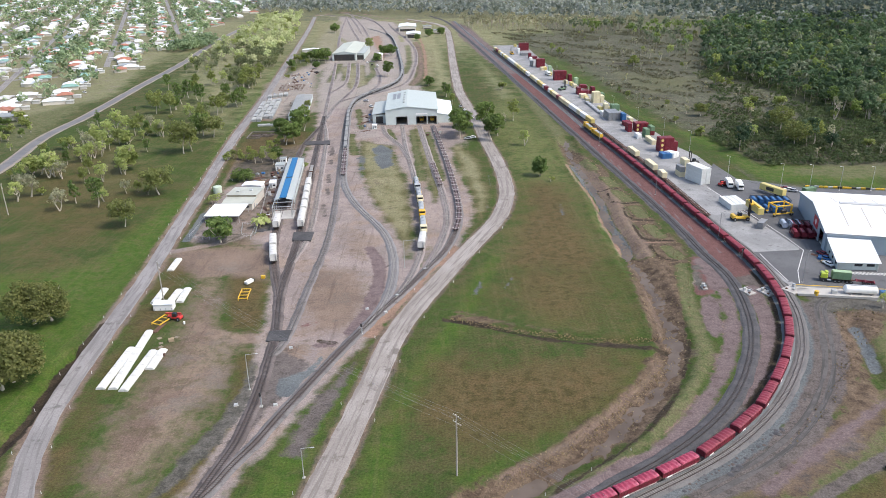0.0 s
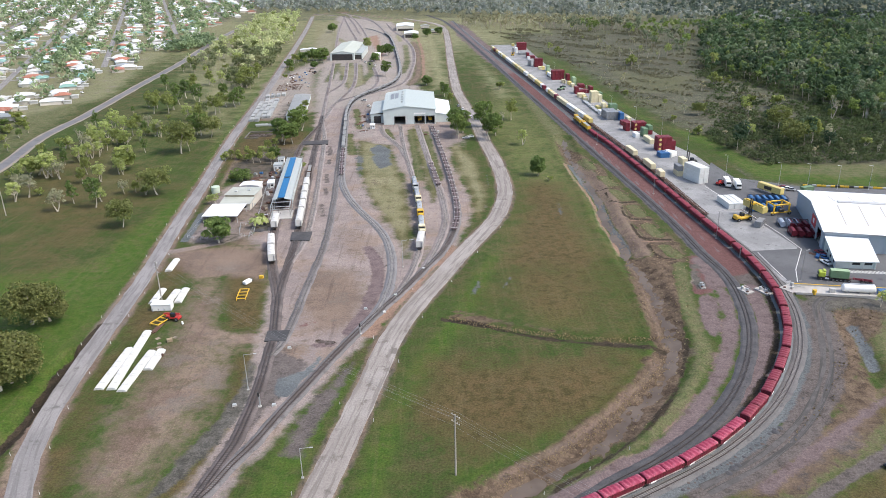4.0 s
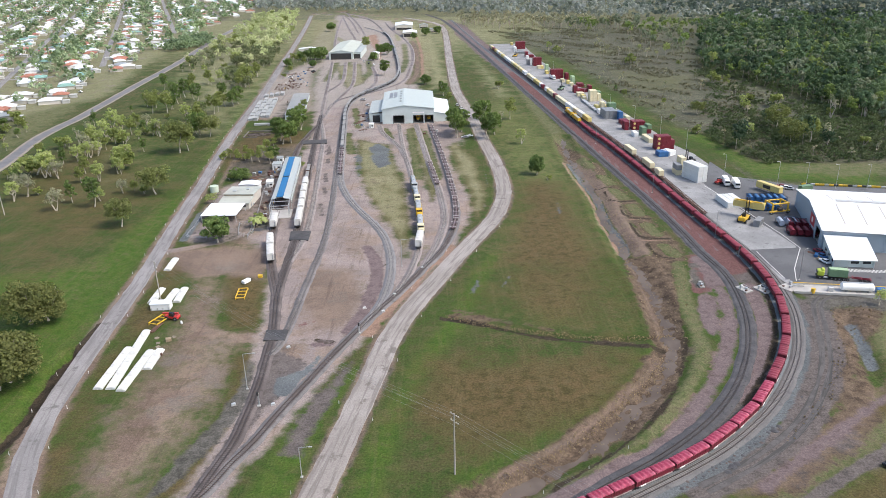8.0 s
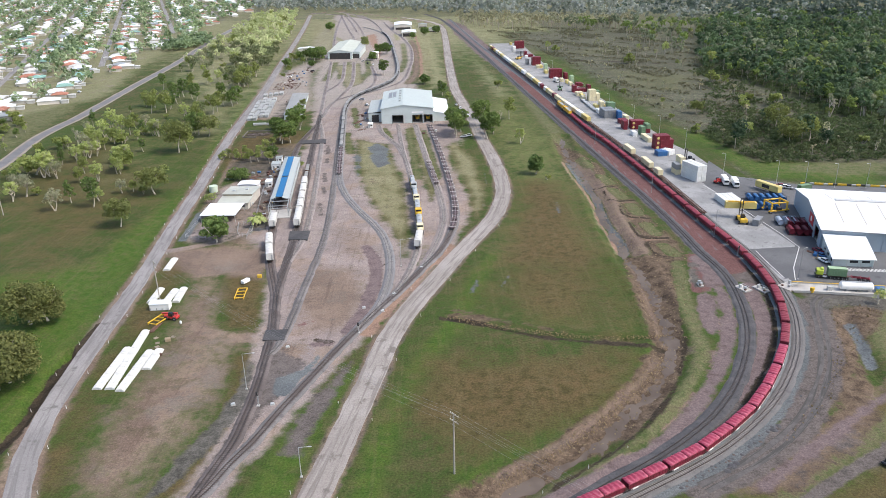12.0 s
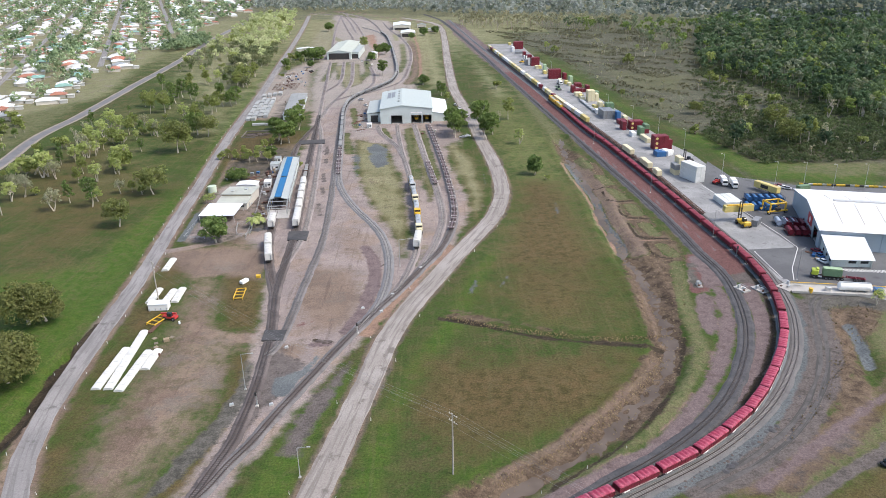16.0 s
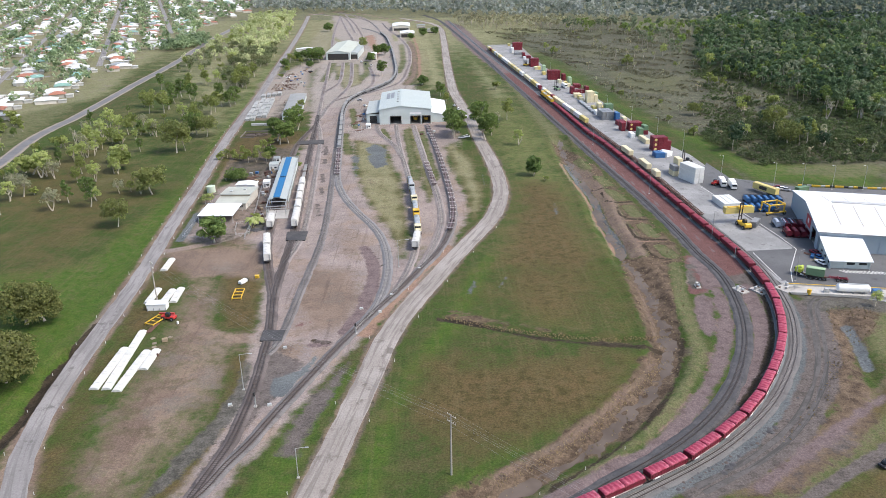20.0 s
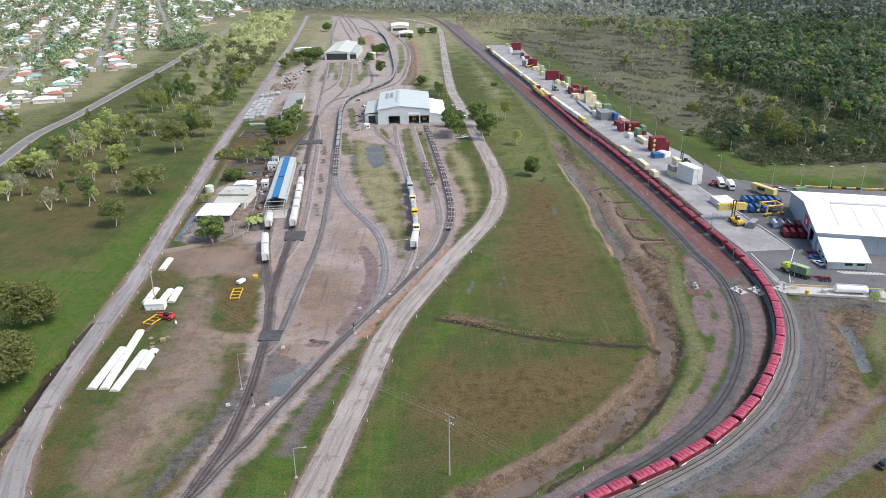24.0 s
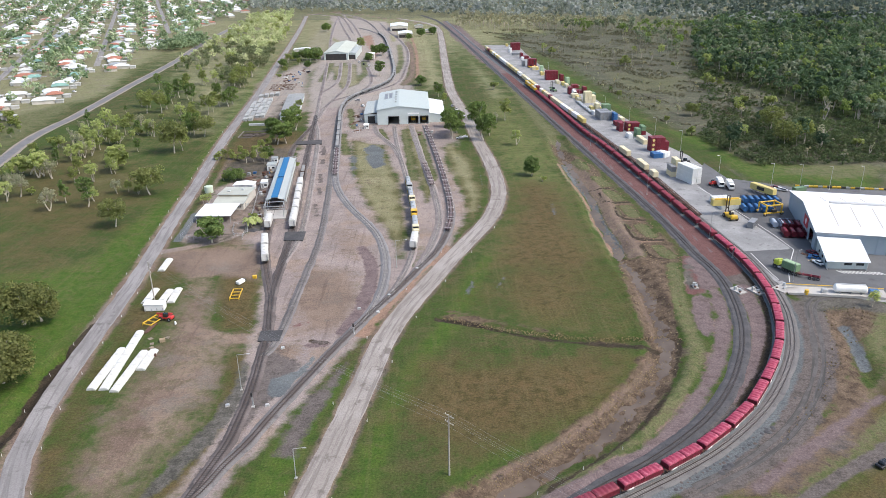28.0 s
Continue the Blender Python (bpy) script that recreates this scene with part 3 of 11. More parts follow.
DIRT_TRACK = [(142.3, 212.7), (135.2, 215.1), (127.6, 215.4), (121.6, 213.5), (117.5, 207.1), (116.3, 201.4), (110.9, 187.4), (105.9, 175), (97.7, 161.3), (88.4, 149.2), (77.6, 138.6), (66.8, 131), (54.6, 124)]
DITCH = [(74.2, 433.3), (71.2, 394.6), (71.9, 356.5), (71.7, 320.3), (69.2, 290.3), (69.2, 264.7), (68.8, 245.4), (70.4, 228.2), (68.7, 207.1), (67.6, 192.5), (65.5, 181), (60, 169.3), (53, 160.1), (47.2, 154.1), (40.9, 145), (35.2, 139.9), (29.1, 135), (22, 129.4), (12.9, 124.3), (6.8, 121)]
CHANNEL = [(68.6, 375.4), (68.8, 346.9), (70.6, 330.5), (70.8, 308.4), (69.1, 286.8), (69.9, 267.6), (69.1, 253.3)]
DITCH_CROSS = [(2.4, 203.9), (19.3, 196), (35.5, 191.2), (51.5, 188), (66.6, 189.1)]
DITCH_WEST = [(-106, 140.7), (-104.7, 149.2), (-105.9, 161.2), (-107.4, 174.8), (-107.5, 187)]
DITCH_EAST = [(126.9, 206.9), (121.1, 190.5), (116.6, 174.7), (112, 158.3)]
PAD = [(62, 885), (100, 885), (101.3, 810.9), (104.5, 728.3), (109, 644.9), (115, 597.4), (121, 565), (124, 521.9), (127.5, 491.3), (130, 460.6), (132.2, 436.2), (134.4, 406.3), (138.8, 388.9), (139.5, 371.0), (141.5, 346.6), (154.8, 339), (168.8, 329.2), (211.4, 320.8), (145.5, 208.1), (116.2, 220.5), (115.2, 230.1), (115.8, 244.8), (114.4, 268.6), (107.6, 357.3), (97.3, 464.8), (80.2, 657)]
TOWN = [(-299.4, 497.4), (-287.8, 519.8), (-262.6, 601.1), (-290, 748), (-314, 980), (-316, 1205), (-349, 1564), (-355, 1769), (-926, 2699), (-1988, 3084), (-1046, 1378), (-533, 653)]
ZONES, STROKES, ISLANDS = [], [], []


def cover(kind, soft, outline, strength=1.0):
    """An area of ground with one kind of cover, its edge softened over so many metres."""
    ZONES.append((kind, soft, outline, strength))


def stroke(kind, half, soft, line, strength=1.0):
    """A strip of ground cover along a line."""
    STROKES.append((kind, half, soft, line, strength))


def island(soft, outline):
    """A grassy island inside the gravel and dirt."""
    ISLANDS.append((soft, outline))


cover("tan", 14, [(-96.2, 258.1), (-73.6, 287.3), (-62.5, 243.4), (-76.5, 240.1), (-66.3, 198), (-57.7, 194.2), (-57.7, 180.6), (-55.6, 166.2), (-56.5, 156), (-60.1, 140.4), (-65.1, 128.9), (-65.5, 123.7), (-81.2, 124.1), (-82.4, 129.4), (-83.8, 145.3), (-82.6, 155.6), (-82.7, 167), (-79.4, 181.3), (-82.2, 194.4), (-84.5, 209.1), (-86.1, 225.6), (-88.4, 239.6)])
cover("dirt", 10, [(-44.6, 242.7), (-27.3, 241.9), (-24.9, 195.8), (-38.1, 192.8), (-48.9, 196.7), (-47.4, 228.5)], 0.8)
cover("tan", 6, [(-150.4, 642.8), (-127, 775), (-87.9, 520.3), (-114.6, 494.9), (-130.2, 496.2)])
cover("tan", 4, [(59.7, 121.9), (87.3, 142.6), (113.2, 160.9), (101.5, 140.1), (76, 121.5)], 0.4)
cover("worn", 6, [(59.7, 121.9), (87.3, 142.6), (113.2, 160.9), (101.5, 140.1), (76, 121.5)], 0.52)
cover("tan", 2, [(-24.9, 195.8), (-5, 241), (-9.1, 243.7), (-18, 222.9), (-26, 206.9)])
cover("gravel", 6, [(-171, 1318), (-68, 1197), (-21, 851), (-18.6, 629.5), (16.9, 437.5), (9.2, 381.4), (17.6, 323.3), (16.4, 300.1), (-15.9, 218.5), (-24.9, 195.8), (-39.5, 148.5), (-54.2, 121.7), (-56.6, 121.8), (-54.5, 153.5), (-55.3, 180.5), (-56.4, 208), (-65.1, 243.6), (-79.9, 284.3), (-78, 346.3), (-77.5, 451.7), (-101.7, 610.9), (-121, 817)])
cover("gravel", 4, [(-99.7, 271.5), (-102.8, 300.5), (-105.6, 346), (-99, 364.9), (-86.5, 374.4), (-84.1, 385.2), (-74.9, 375.9), (-71.9, 290.5), (-79.3, 281.7), (-85.6, 270.8)])
cover("brown", 8, [(-114.3, 373), (-122.2, 447.6), (-100.4, 461), (-77.9, 459.3), (-82.8, 421.4), (-85.4, 376.5), (-99, 364.9)])
cover("tan", 12, [(-102.1, 377.6), (-94.7, 399.7), (-82.2, 437.6), (-79.4, 421.1), (-83.9, 376.4), (-88.5, 356.3)])
cover("worn", 3, [(45.7, 122.3), (80, 147.3), (98.3, 175.3), (110.3, 209.5), (115.7, 213.3), (120.6, 201.3), (103.9, 169.3), (82.4, 140.6), (59.7, 121.9)])
cover("worn", 3, [(28.7, 119.7), (68.5, 145.3), (93.7, 175.5), (106.9, 201.8), (110.2, 236), (102.4, 236.4), (94.9, 202.3), (86.9, 181.9), (69.6, 152.2), (48.9, 133.4), (26.4, 119.7)])
cover("red", 3, [(40, 1017), (51, 950), (63, 830), (90.5, 535), (106.8, 354.3), (113.8, 244.9), (111.6, 236.9), (100.3, 230.7), (99, 252), (98.5, 280.1), (95.8, 320.6), (88.1, 409.5), (76.4, 540.4), (64.5, 680.8), (51, 818), (37, 977)])
cover("red", 3, [(87.3, 242), (95.6, 245.7), (98.7, 231.7), (95.9, 214.1), (87.3, 210.4), (85.6, 218.7)])
cover("worn", 3, [(93.4, 255), (97, 227.1), (91.5, 202.4), (79.9, 175.9), (62.7, 152.4), (45, 137.5), (24.6, 122.8), (19.9, 122.9), (42.9, 139.6), (61.5, 157.3), (75.2, 176.1), (83.7, 202.7), (88.7, 241.9)])
cover("mud", 2.5, [(-63.4, 125), (-61.1, 139.4), (-56.3, 152.4), (-54.1, 166.1), (-55.3, 180.5), (-52, 178.8), (-49.7, 162), (-51.3, 151.1), (-54.9, 138.2), (-59.5, 127)])
cover("brown", 14, [(34.2, 285.2), (60.5, 265.1), (60.3, 203.6), (51.8, 189.6), (20.1, 205.1), (11.9, 217.4)], 0.7)
cover("brown", 12, [(-2.8, 178.7), (33.4, 177.5), (56.7, 176.7), (41.5, 150.7), (7.7, 138.5), (-9.6, 152.2)])
cover("brown", 20, [(-232.2, 375), (-201.8, 446.2), (-125.9, 349), (-135.3, 257.1), (-142.2, 211.2)], 0.58)
cover("turf", 16, [(-205, 400), (-170, 330), (-150, 345), (-160, 420), (-180, 470)], 0.45)
cover("sward", 30, [(-230, 345), (-140, 200), (-112, 200), (-118, 360), (-140, 520), (-170, 720), (-240, 700), (-245, 480)], 0.4)
cover("lush", 22, [(-215, 330), (-140, 150), (-104, 140), (-109, 300), (-128, 420), (-165, 430)], 0.35)
cover("brown", 6, [(74.6, 118.5), (95.9, 130.3), (97.7, 126.5), (92.3, 117.3)])
cover("lush", 8, [(-133.9, 196.2), (-132.7, 246.5), (-125.9, 349), (-166, 741), (-160, 779), (-117.4, 358.1), (-109.5, 250.6), (-105.4, 182.2), (-103.9, 141.6)])
cover("lush", 8, [(73.1, 426.4), (67.1, 297.5), (66.9, 196), (63.1, 182.7), (19.1, 194.2), (0.7, 205.9), (18.6, 261.3), (33.1, 322.5), (32.3, 416), (59.3, 449)], 0.5)
cover("lush", 6, [(110, 810), (133.1, 541.7), (149.2, 395.4), (155.4, 341.8), (205.7, 325.4), (223.6, 357.2), (164.5, 371.4), (159.2, 434.2), (133.9, 466.8), (112.9, 675.4)])
cover("straw", 3, [(68.2, 426.8), (83.1, 376.7), (91.5, 252.3), (68.3, 176.3), (52.4, 150.4), (20.2, 125), (4.4, 120.3), (-0.2, 123.4), (21.9, 138.2), (45.1, 160.4), (59.9, 182.8), (67.9, 259), (66, 347.1)])
cover("straw", 5, [(122.7, 209), (138.8, 206.4), (131.6, 193.6), (113.6, 174.8), (88.3, 144.8), (67.8, 127.3), (59.7, 121.9), (73.7, 121.5), (103.8, 144.3), (111.7, 158.3)])
cover("scrub", 25, [(92, 1008), (291, 976), (241, 661), (244.2, 511.3), (262.7, 426.6), (223.6, 357.2), (167.4, 371.2), (147, 450), (124, 745), (98, 860)])
cover("pale", 10, [(-244.7, 397.7), (-267.8, 555.9), (-314, 944), (-326, 1114), (-312, 1347), (-330, 1474), (-326, 1007), (-270.3, 614.3), (-296.9, 537.9), (-306.5, 510.3)], 0.4)
cover("pale", 25, [(-331.3, 512.3), (-302.3, 548.4), (-279.1, 641.8), (-344, 1079), (-351, 1627), (-525, 2374), (-2025, 2882)], 0.5)
cover("pale", 40, [(-241, 715), (-271, 968), (-305, 1404), (-236, 1390), (-158, 822), (-147, 567), (-142.1, 456.5)])
cover("pale", 10, [(29, 924), (57.2, 621.8), (60, 560), (41.9, 560), (38.4, 623.7)], 0.7)
cover("pale", 12, [(-158, 1213), (-117, 1160), (-63, 1109), (2, 1023), (10, 626.6), (-4.2, 601.4), (-18, 850), (-98, 1039)])
cover("pale", 30, [(-174.6, 270.2), (-232.2, 375), (-245.4, 505.4), (-259, 771), (-302, 1345), (-226, 1329), (-163, 780), (-130.9, 441.1), (-115.3, 292.7), (-131.6, 274.2)], 0.12)
cover("tan", 14, [(-92.1, 159.5), (-80.5, 166.9), (-77.8, 181.2), (-75.4, 194.1), (-69.1, 208.5), (-52.1, 180.4), (-52.9, 158.3), (-58.2, 134.4), (-64.3, 123.7), (-78.8, 124), (-83.9, 141.1)], 0.75)
cover("dirt", 4, [(-107.5, 263.1), (-93.8, 268.2), (-67.7, 265.2), (-60, 233.6), (-77.2, 239.1), (-86.9, 234.8), (-93, 244.7), (-100.3, 254.4)])
stroke("tan", 3.2, 1.5, [(-77.3, 203.1), (-70.4, 197.4), (-65.3, 194.5), (-58.4, 193.5), (-52.6, 194)])
stroke("gravel", 2.2, 1.5, [(-53.4, 194), (-44.8, 193.1), (-36.5, 193.4)])
cover("worn", 3.0, [(-37.8, 138.6), (-36, 151.8), (-31.1, 166.7), (-25.2, 179.5), (-25.6, 171.3), (-29.9, 152.8), (-32.8, 137.2)])
cover("lush", 3, [(-44, 123.1), (-40.4, 139.9), (-33.1, 160.2), (-23.3, 179.4), (-21.5, 176.3), (-27.5, 150.4), (-30.9, 129.9), (-32.1, 122.8)], 0.8)
stroke("brick", 2.6, 2.6, [(3.5, 262), (-5, 242), (-11.5, 224.8), (-17.3, 210.4), (-22.4, 195.7)])
cover("dirt", 6, [(-49.7, 249), (-29.4, 243), (-24.9, 218.9), (-25.6, 203.1), (-31.7, 195.3), (-42, 196.4), (-47.4, 215.6)])
cover("brown", 3, [(-44.8, 258.5), (-33.8, 255.3), (-33, 242.2), (-40.9, 237.6)], 0.7)
stroke("red", 2.0, 2.5, [(-42.9, 201.9), (-39.2, 202.8)], 0.8)
stroke("pink", 2.5, 1.5, [(-28.1, 263.4), (-23.2, 246.8), (-22.6, 227.5), (-24.5, 210.7), (-28.1, 196.6)])
stroke("char", 1.2, 1.0, [(-36.8, 191.4), (-34.7, 190.7), (-32, 189.9)])
stroke("char", 0.8, 1.0, [(-19.9, 246.7), (-18.3, 248.7)])
cover("worn", 2.5, [(-51.1, 189.2), (-36, 179.2), (-42.3, 163.1), (-47.9, 143.9), (-53, 123.4), (-55.6, 124.3), (-50.1, 152.9), (-49.8, 175.8)], 0.9)
stroke("lush", 5.0, 4.0, [(-16.9, 124.2), (-12.3, 151.1), (-5.9, 175.8), (2.3, 196.6), (12.5, 228.3), (20.1, 252.8)], 0.8)
stroke("lush", 4.0, 4.0, [(4.8, 129), (18, 138.3), (33, 149.8), (50.6, 171.1), (59.5, 181.2)], 0.8)
cover("blue", 1.5, [(-45, 170.8), (-38.5, 175.4), (-36.7, 179.9), (-35.7, 183.5), (-33.6, 182.8), (-35.4, 175.3), (-40.5, 162.5), (-43.8, 163.1)])
stroke("pink", 1.6, 1.2, [(-37.4, 188.8), (-33.8, 186.7), (-32.6, 189.3)])
cover("dirt", 2.5, [(-48.7, 189.2), (-40.1, 190.2), (-37.6, 185.5), (-40.6, 178.5), (-44.3, 177.1)])
cover("dirt", 6, [(-45.6, 289.2), (-33.5, 285.3), (-26.6, 263.3), (-30.1, 249.7), (-39.4, 258.3)], 0.7)
cover("dirt", 5, [(-57.8, 264.8), (-50.1, 264.4), (-46.5, 233.1), (-47, 215.6), (-51.4, 224.2)], 0.6)
cover("gravel", 2, [(-101.8, 274.6), (-102, 306.3), (-98.9, 303.2), (-98.2, 272.6)])
# inside the big curve: a dirt road, its red edge, and yellow-green grass down to the ditch
cover("lush", 3, [(86.8, 247.2), (93.8, 249.5), (83.7, 227.7), (83.7, 210.5), (79.7, 188.6), (71, 170.4), (56.5, 150.2), (41.1, 137.6), (44.7, 141.7), (56.6, 155), (67.4, 173.4), (76.8, 203), (79.9, 227.8)], 0.5)
cover("tan", 4, [(83.6, 232.3), (83.7, 210.5), (79.3, 188.6), (70.7, 170.4), (56.3, 150.3), (42.7, 138.6), (56.6, 155), (67.4, 173.4), (76.8, 203)], 0.6)
cover("straw", 5, [(83.6, 232.3), (83.7, 210.5), (79.3, 188.6), (70.7, 170.4), (56.3, 150.3), (42.7, 138.6), (56.6, 155), (67.4, 173.4), (76.8, 203)], 0.42)
cover("pale", 4, [(83.6, 232.3), (83.7, 210.5), (79.3, 188.6), (70.7, 170.4), (56.3, 150.3), (42.7, 138.6), (56.6, 155), (67.4, 173.4), (76.8, 203)], 0.55)
cover("gravel", 2, [(89.2, 241.9), (96.6, 241.6), (90, 210.3), (82.9, 188.5), (79.7, 188.6), (84.2, 214.6), (83.7, 227.7)])
stroke("pink", 3.4, 1.6, [(24.7, 123.1), (39.2, 134.7), (52.2, 144.7), (63.9, 156), (74.7, 170.3), (83.6, 188.5), (90.3, 210.3), (93.7, 231.9), (93.6, 245.8)])
stroke("red", 1.0, 0.9, [(21.7, 123.2), (37.6, 136.1), (50.8, 147), (63, 159.8), (73, 173.2), (80, 188.6)], 0.7)
# outside it: ruts, straw banks, a grey mud pool, a pale dirt slope, a green verge and a path
stroke("mud", 2.6, 1.8, [(126.2, 208.9), (117.9, 207.2), (113.4, 194.3), (108.3, 181.1), (99, 164), (90.2, 151.6), (80.3, 141.7), (68.7, 132.5), (60.3, 126.6)], 0.35)
cover("straw", 8, [(51.1, 120.8), (65.4, 127.4), (86.8, 141.6), (113.2, 160.9), (117.7, 160.7), (111.3, 149.8), (104.8, 146.1), (79.6, 129.2), (68.5, 120.3)], 0.6)
cover("straw", 2, [(122.6, 207), (127.7, 204.9), (115.1, 174.8), (106.3, 161.1), (87.3, 142.6), (73.8, 132.8), (69.3, 131), (89.1, 149.3), (104.6, 169.3)])
stroke("blue", 1.5, 1.6, [(122.5, 194.3), (119.9, 182.3), (116.2, 171.2)], 1.1)
cover("brown", 5, [(51.1, 120.8), (65.4, 127.4), (86.8, 141.6), (113.2, 160.9), (117.7, 160.7), (108, 144.2), (101.5, 140.1), (77.8, 125.3), (68.5, 120.3)])
stroke("tan", 2.2, 2.2, [(55.2, 119), (63.9, 123.5), (72.6, 128.5), (86.6, 137.8), (99.3, 147.8), (112.6, 160.1), (127.2, 174.3)], 0.6)
cover("straw", 4, [(77.4, 118.5), (96.8, 131.8), (104.4, 135.9), (95, 118)], 0.4)
cover("turf", 4, [(132.2, 206.7), (144.3, 206.2), (125.7, 174.4), (120.9, 174.6), (125.1, 190.4)], 1.1)
stroke("turf", 2.4, 1.8, [(69.2, 119.5), (80, 127.4), (110.4, 148.2)])
stroke("worn", 1.7, 1.2, [(73.5, 118.6), (85.8, 126.8), (108.1, 139.9)])
stroke("worn", 4.2, 2.4, DIRT_TRACK[4:], 1.2)
stroke("pink", 1.8, 2.2, [(113.1, 157.4), (91.6, 142.0), (74.8, 129.9), (67.4, 123.9)], 0.95)
cover("turf", 6, [(109.9, 151.8), (99.5, 133.5), (83.0, 122.4), (75.0, 122.7), (89.5, 135.0)], 0.9)
for pool, wide in (([(52.8, 312.1), (51.8, 297.9)], 1.0), ([(23.7, 233.1), (20.6, 225.3)], 1.1), ([(12.8, 231.2), (10.3, 221.3)], 1.0), ([(23.7, 359.6), (23.2, 341.5)], 0.8), ([(20.2, 312.6), (20.0, 306.1)], 0.7)):
    stroke("blue", wide, 1.2, pool, 0.72)
edge_line = smooth_line(ROAD_EAST, 3.0)
for off in (-4.3, 4.3):
    stroke("dusk", 0.45, 0.6, (edge_line + side_of(edge_line)[1] * off).tolist(), 0.9)
stroke("char", 3.0, 3.0, [(115, 742), (145, 735), (171, 728), (195, 718), (216, 704)])
cover("lush", 8, [(151.7, 612.2), (177.1, 629), (173.2, 589.2), (147.7, 567.3)])
cover("mud", 3, [(116.9, 220.9), (141.6, 211.5), (145.5, 208.1), (141, 200.6), (126.6, 206.1), (118.6, 200.7), (115.9, 206.1)], 0.85)
cover("mud", 2, [(87.6, 243), (93.9, 243.7), (90.6, 232), (88.1, 220.8), (84.7, 218.8), (84.1, 227.7)], 0.8)
cover("char", 1.5, [(85.1, 214.5), (89.2, 216.9), (88.9, 211.9), (85.9, 210.4)], 0.8)
stroke("pink", 0.5, 0.5, [(86.3, 425.5), (94.9, 340.7), (99.4, 292.2), (103.5, 252.9)])
for way in (ROAD_WEST, ROAD_EAST):
    stroke("tan", 4.6, 1.2, way, 0.95)
# the curve, from the ditch's bank outwards: verge, level ground, access track, and a brown strip beside the train
stroke("only pink", 3.9, 2.6, [(86.2, 214.5), (83.1, 202.7), (80.0, 192.0)], 0.9)
stroke("only verge", 2.2, 1.9, [(85.2, 242.1), (81.2, 223.3), (77.3, 206.8), (75.0, 188.8), (73.9, 180.7), (70.4, 173.3), (62.3, 159.9), (54.5, 148.0), (44.0, 137.5), (28.9, 128.3), (20, 122)])
stroke("only pink", 2.4, 2.4, [(92.5, 220), (89.2, 202.5), (83.7, 188.5), (76.3, 173.1), (67.3, 159.7), (58.9, 147.9), (47.8, 137.4), (34.6, 128.2), (25.8, 123.1), (14, 116)])
stroke("dusk", 0.35, 0.5, [(91.4, 219), (88.0, 202.5), (82.5, 188.5), (75.2, 173.6), (66.2, 160.3), (57.8, 148.6), (46.8, 138.2)], 0.9)
stroke("dusk", 0.35, 0.5, [(93.6, 219), (90.3, 202.3), (84.9, 188.3), (77.5, 172.7), (68.5, 159.2), (60.1, 147.2), (48.9, 136.7)], 0.9)
stroke("brick", 0.7, 0.7, [(86.6, 202.8), (81.3, 189), (73.9, 174), (65, 160.8), (56.5, 149.2), (45.5, 138.8), (32.5, 129.8), (23.5, 124.6)], 0.6)
stroke("only pink", 2.8, 1.3, [(103.2, 222), (100.6, 209.9), (98.4, 198.5), (94.9, 188.1), (89.3, 175.6), (81.7, 164.5), (76.3, 156.9)])
# the train's shade painted on its west side, over dark soil
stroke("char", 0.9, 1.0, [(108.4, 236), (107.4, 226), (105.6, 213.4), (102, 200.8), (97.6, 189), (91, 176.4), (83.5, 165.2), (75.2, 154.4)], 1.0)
# the ditch: pale western bank line, straw flat, near-black eastern bank line
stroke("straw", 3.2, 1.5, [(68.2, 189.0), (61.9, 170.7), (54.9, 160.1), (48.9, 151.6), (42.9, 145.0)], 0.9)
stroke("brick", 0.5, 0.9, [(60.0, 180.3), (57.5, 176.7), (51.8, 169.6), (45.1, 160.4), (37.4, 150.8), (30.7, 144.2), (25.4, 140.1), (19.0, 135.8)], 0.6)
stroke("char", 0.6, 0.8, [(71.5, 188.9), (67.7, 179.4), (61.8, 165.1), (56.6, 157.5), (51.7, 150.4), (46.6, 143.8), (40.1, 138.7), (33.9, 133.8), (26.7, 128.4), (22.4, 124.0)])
stroke("only dirt", 4.6, 1.4, [(p[0] + 5.4, p[1]) for p in CHANNEL])
stroke("straw", 4.2, 1.6, [(p[0] + 5.4, p[1]) for p in CHANNEL], 0.55)
stroke("only blue", 1.8, 1.1, [(p[0] + 0.4, p[1]) for p in CHANNEL])
stroke("mud", 0.7, 0.8, [(p[0] + 0.9, p[1]) for p in CHANNEL], 0.8)
stroke("only pale", 0.9, 0.9, [(p[0] - 2.8, p[1]) for p in CHANNEL])
stroke("brick", 0.8, 0.8, [(p[0] - 2.6, p[1]) for p in CHANNEL], 0.9)
for a0, b0 in (((76.2, 382.7), (78.6, 366.2)), ((80.6, 350), (82.6, 338)), ((81.6, 328), (83.6, 316)), ((84.2, 306), (84.8, 294.5)), ((84.4, 282), (85.6, 271)), ((84.8, 259), (86.6, 250))):
    stroke("only verge", 2.6, 0.9, [a0, b0])
# near-black and brick lines drawn flat in place of the terrace banks
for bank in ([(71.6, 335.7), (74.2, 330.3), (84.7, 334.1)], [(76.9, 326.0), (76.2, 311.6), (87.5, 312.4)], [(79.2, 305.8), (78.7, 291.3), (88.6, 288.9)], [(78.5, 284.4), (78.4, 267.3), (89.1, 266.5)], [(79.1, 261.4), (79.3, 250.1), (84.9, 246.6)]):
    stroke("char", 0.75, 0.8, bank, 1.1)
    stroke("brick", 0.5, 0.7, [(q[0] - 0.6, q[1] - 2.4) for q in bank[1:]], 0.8)
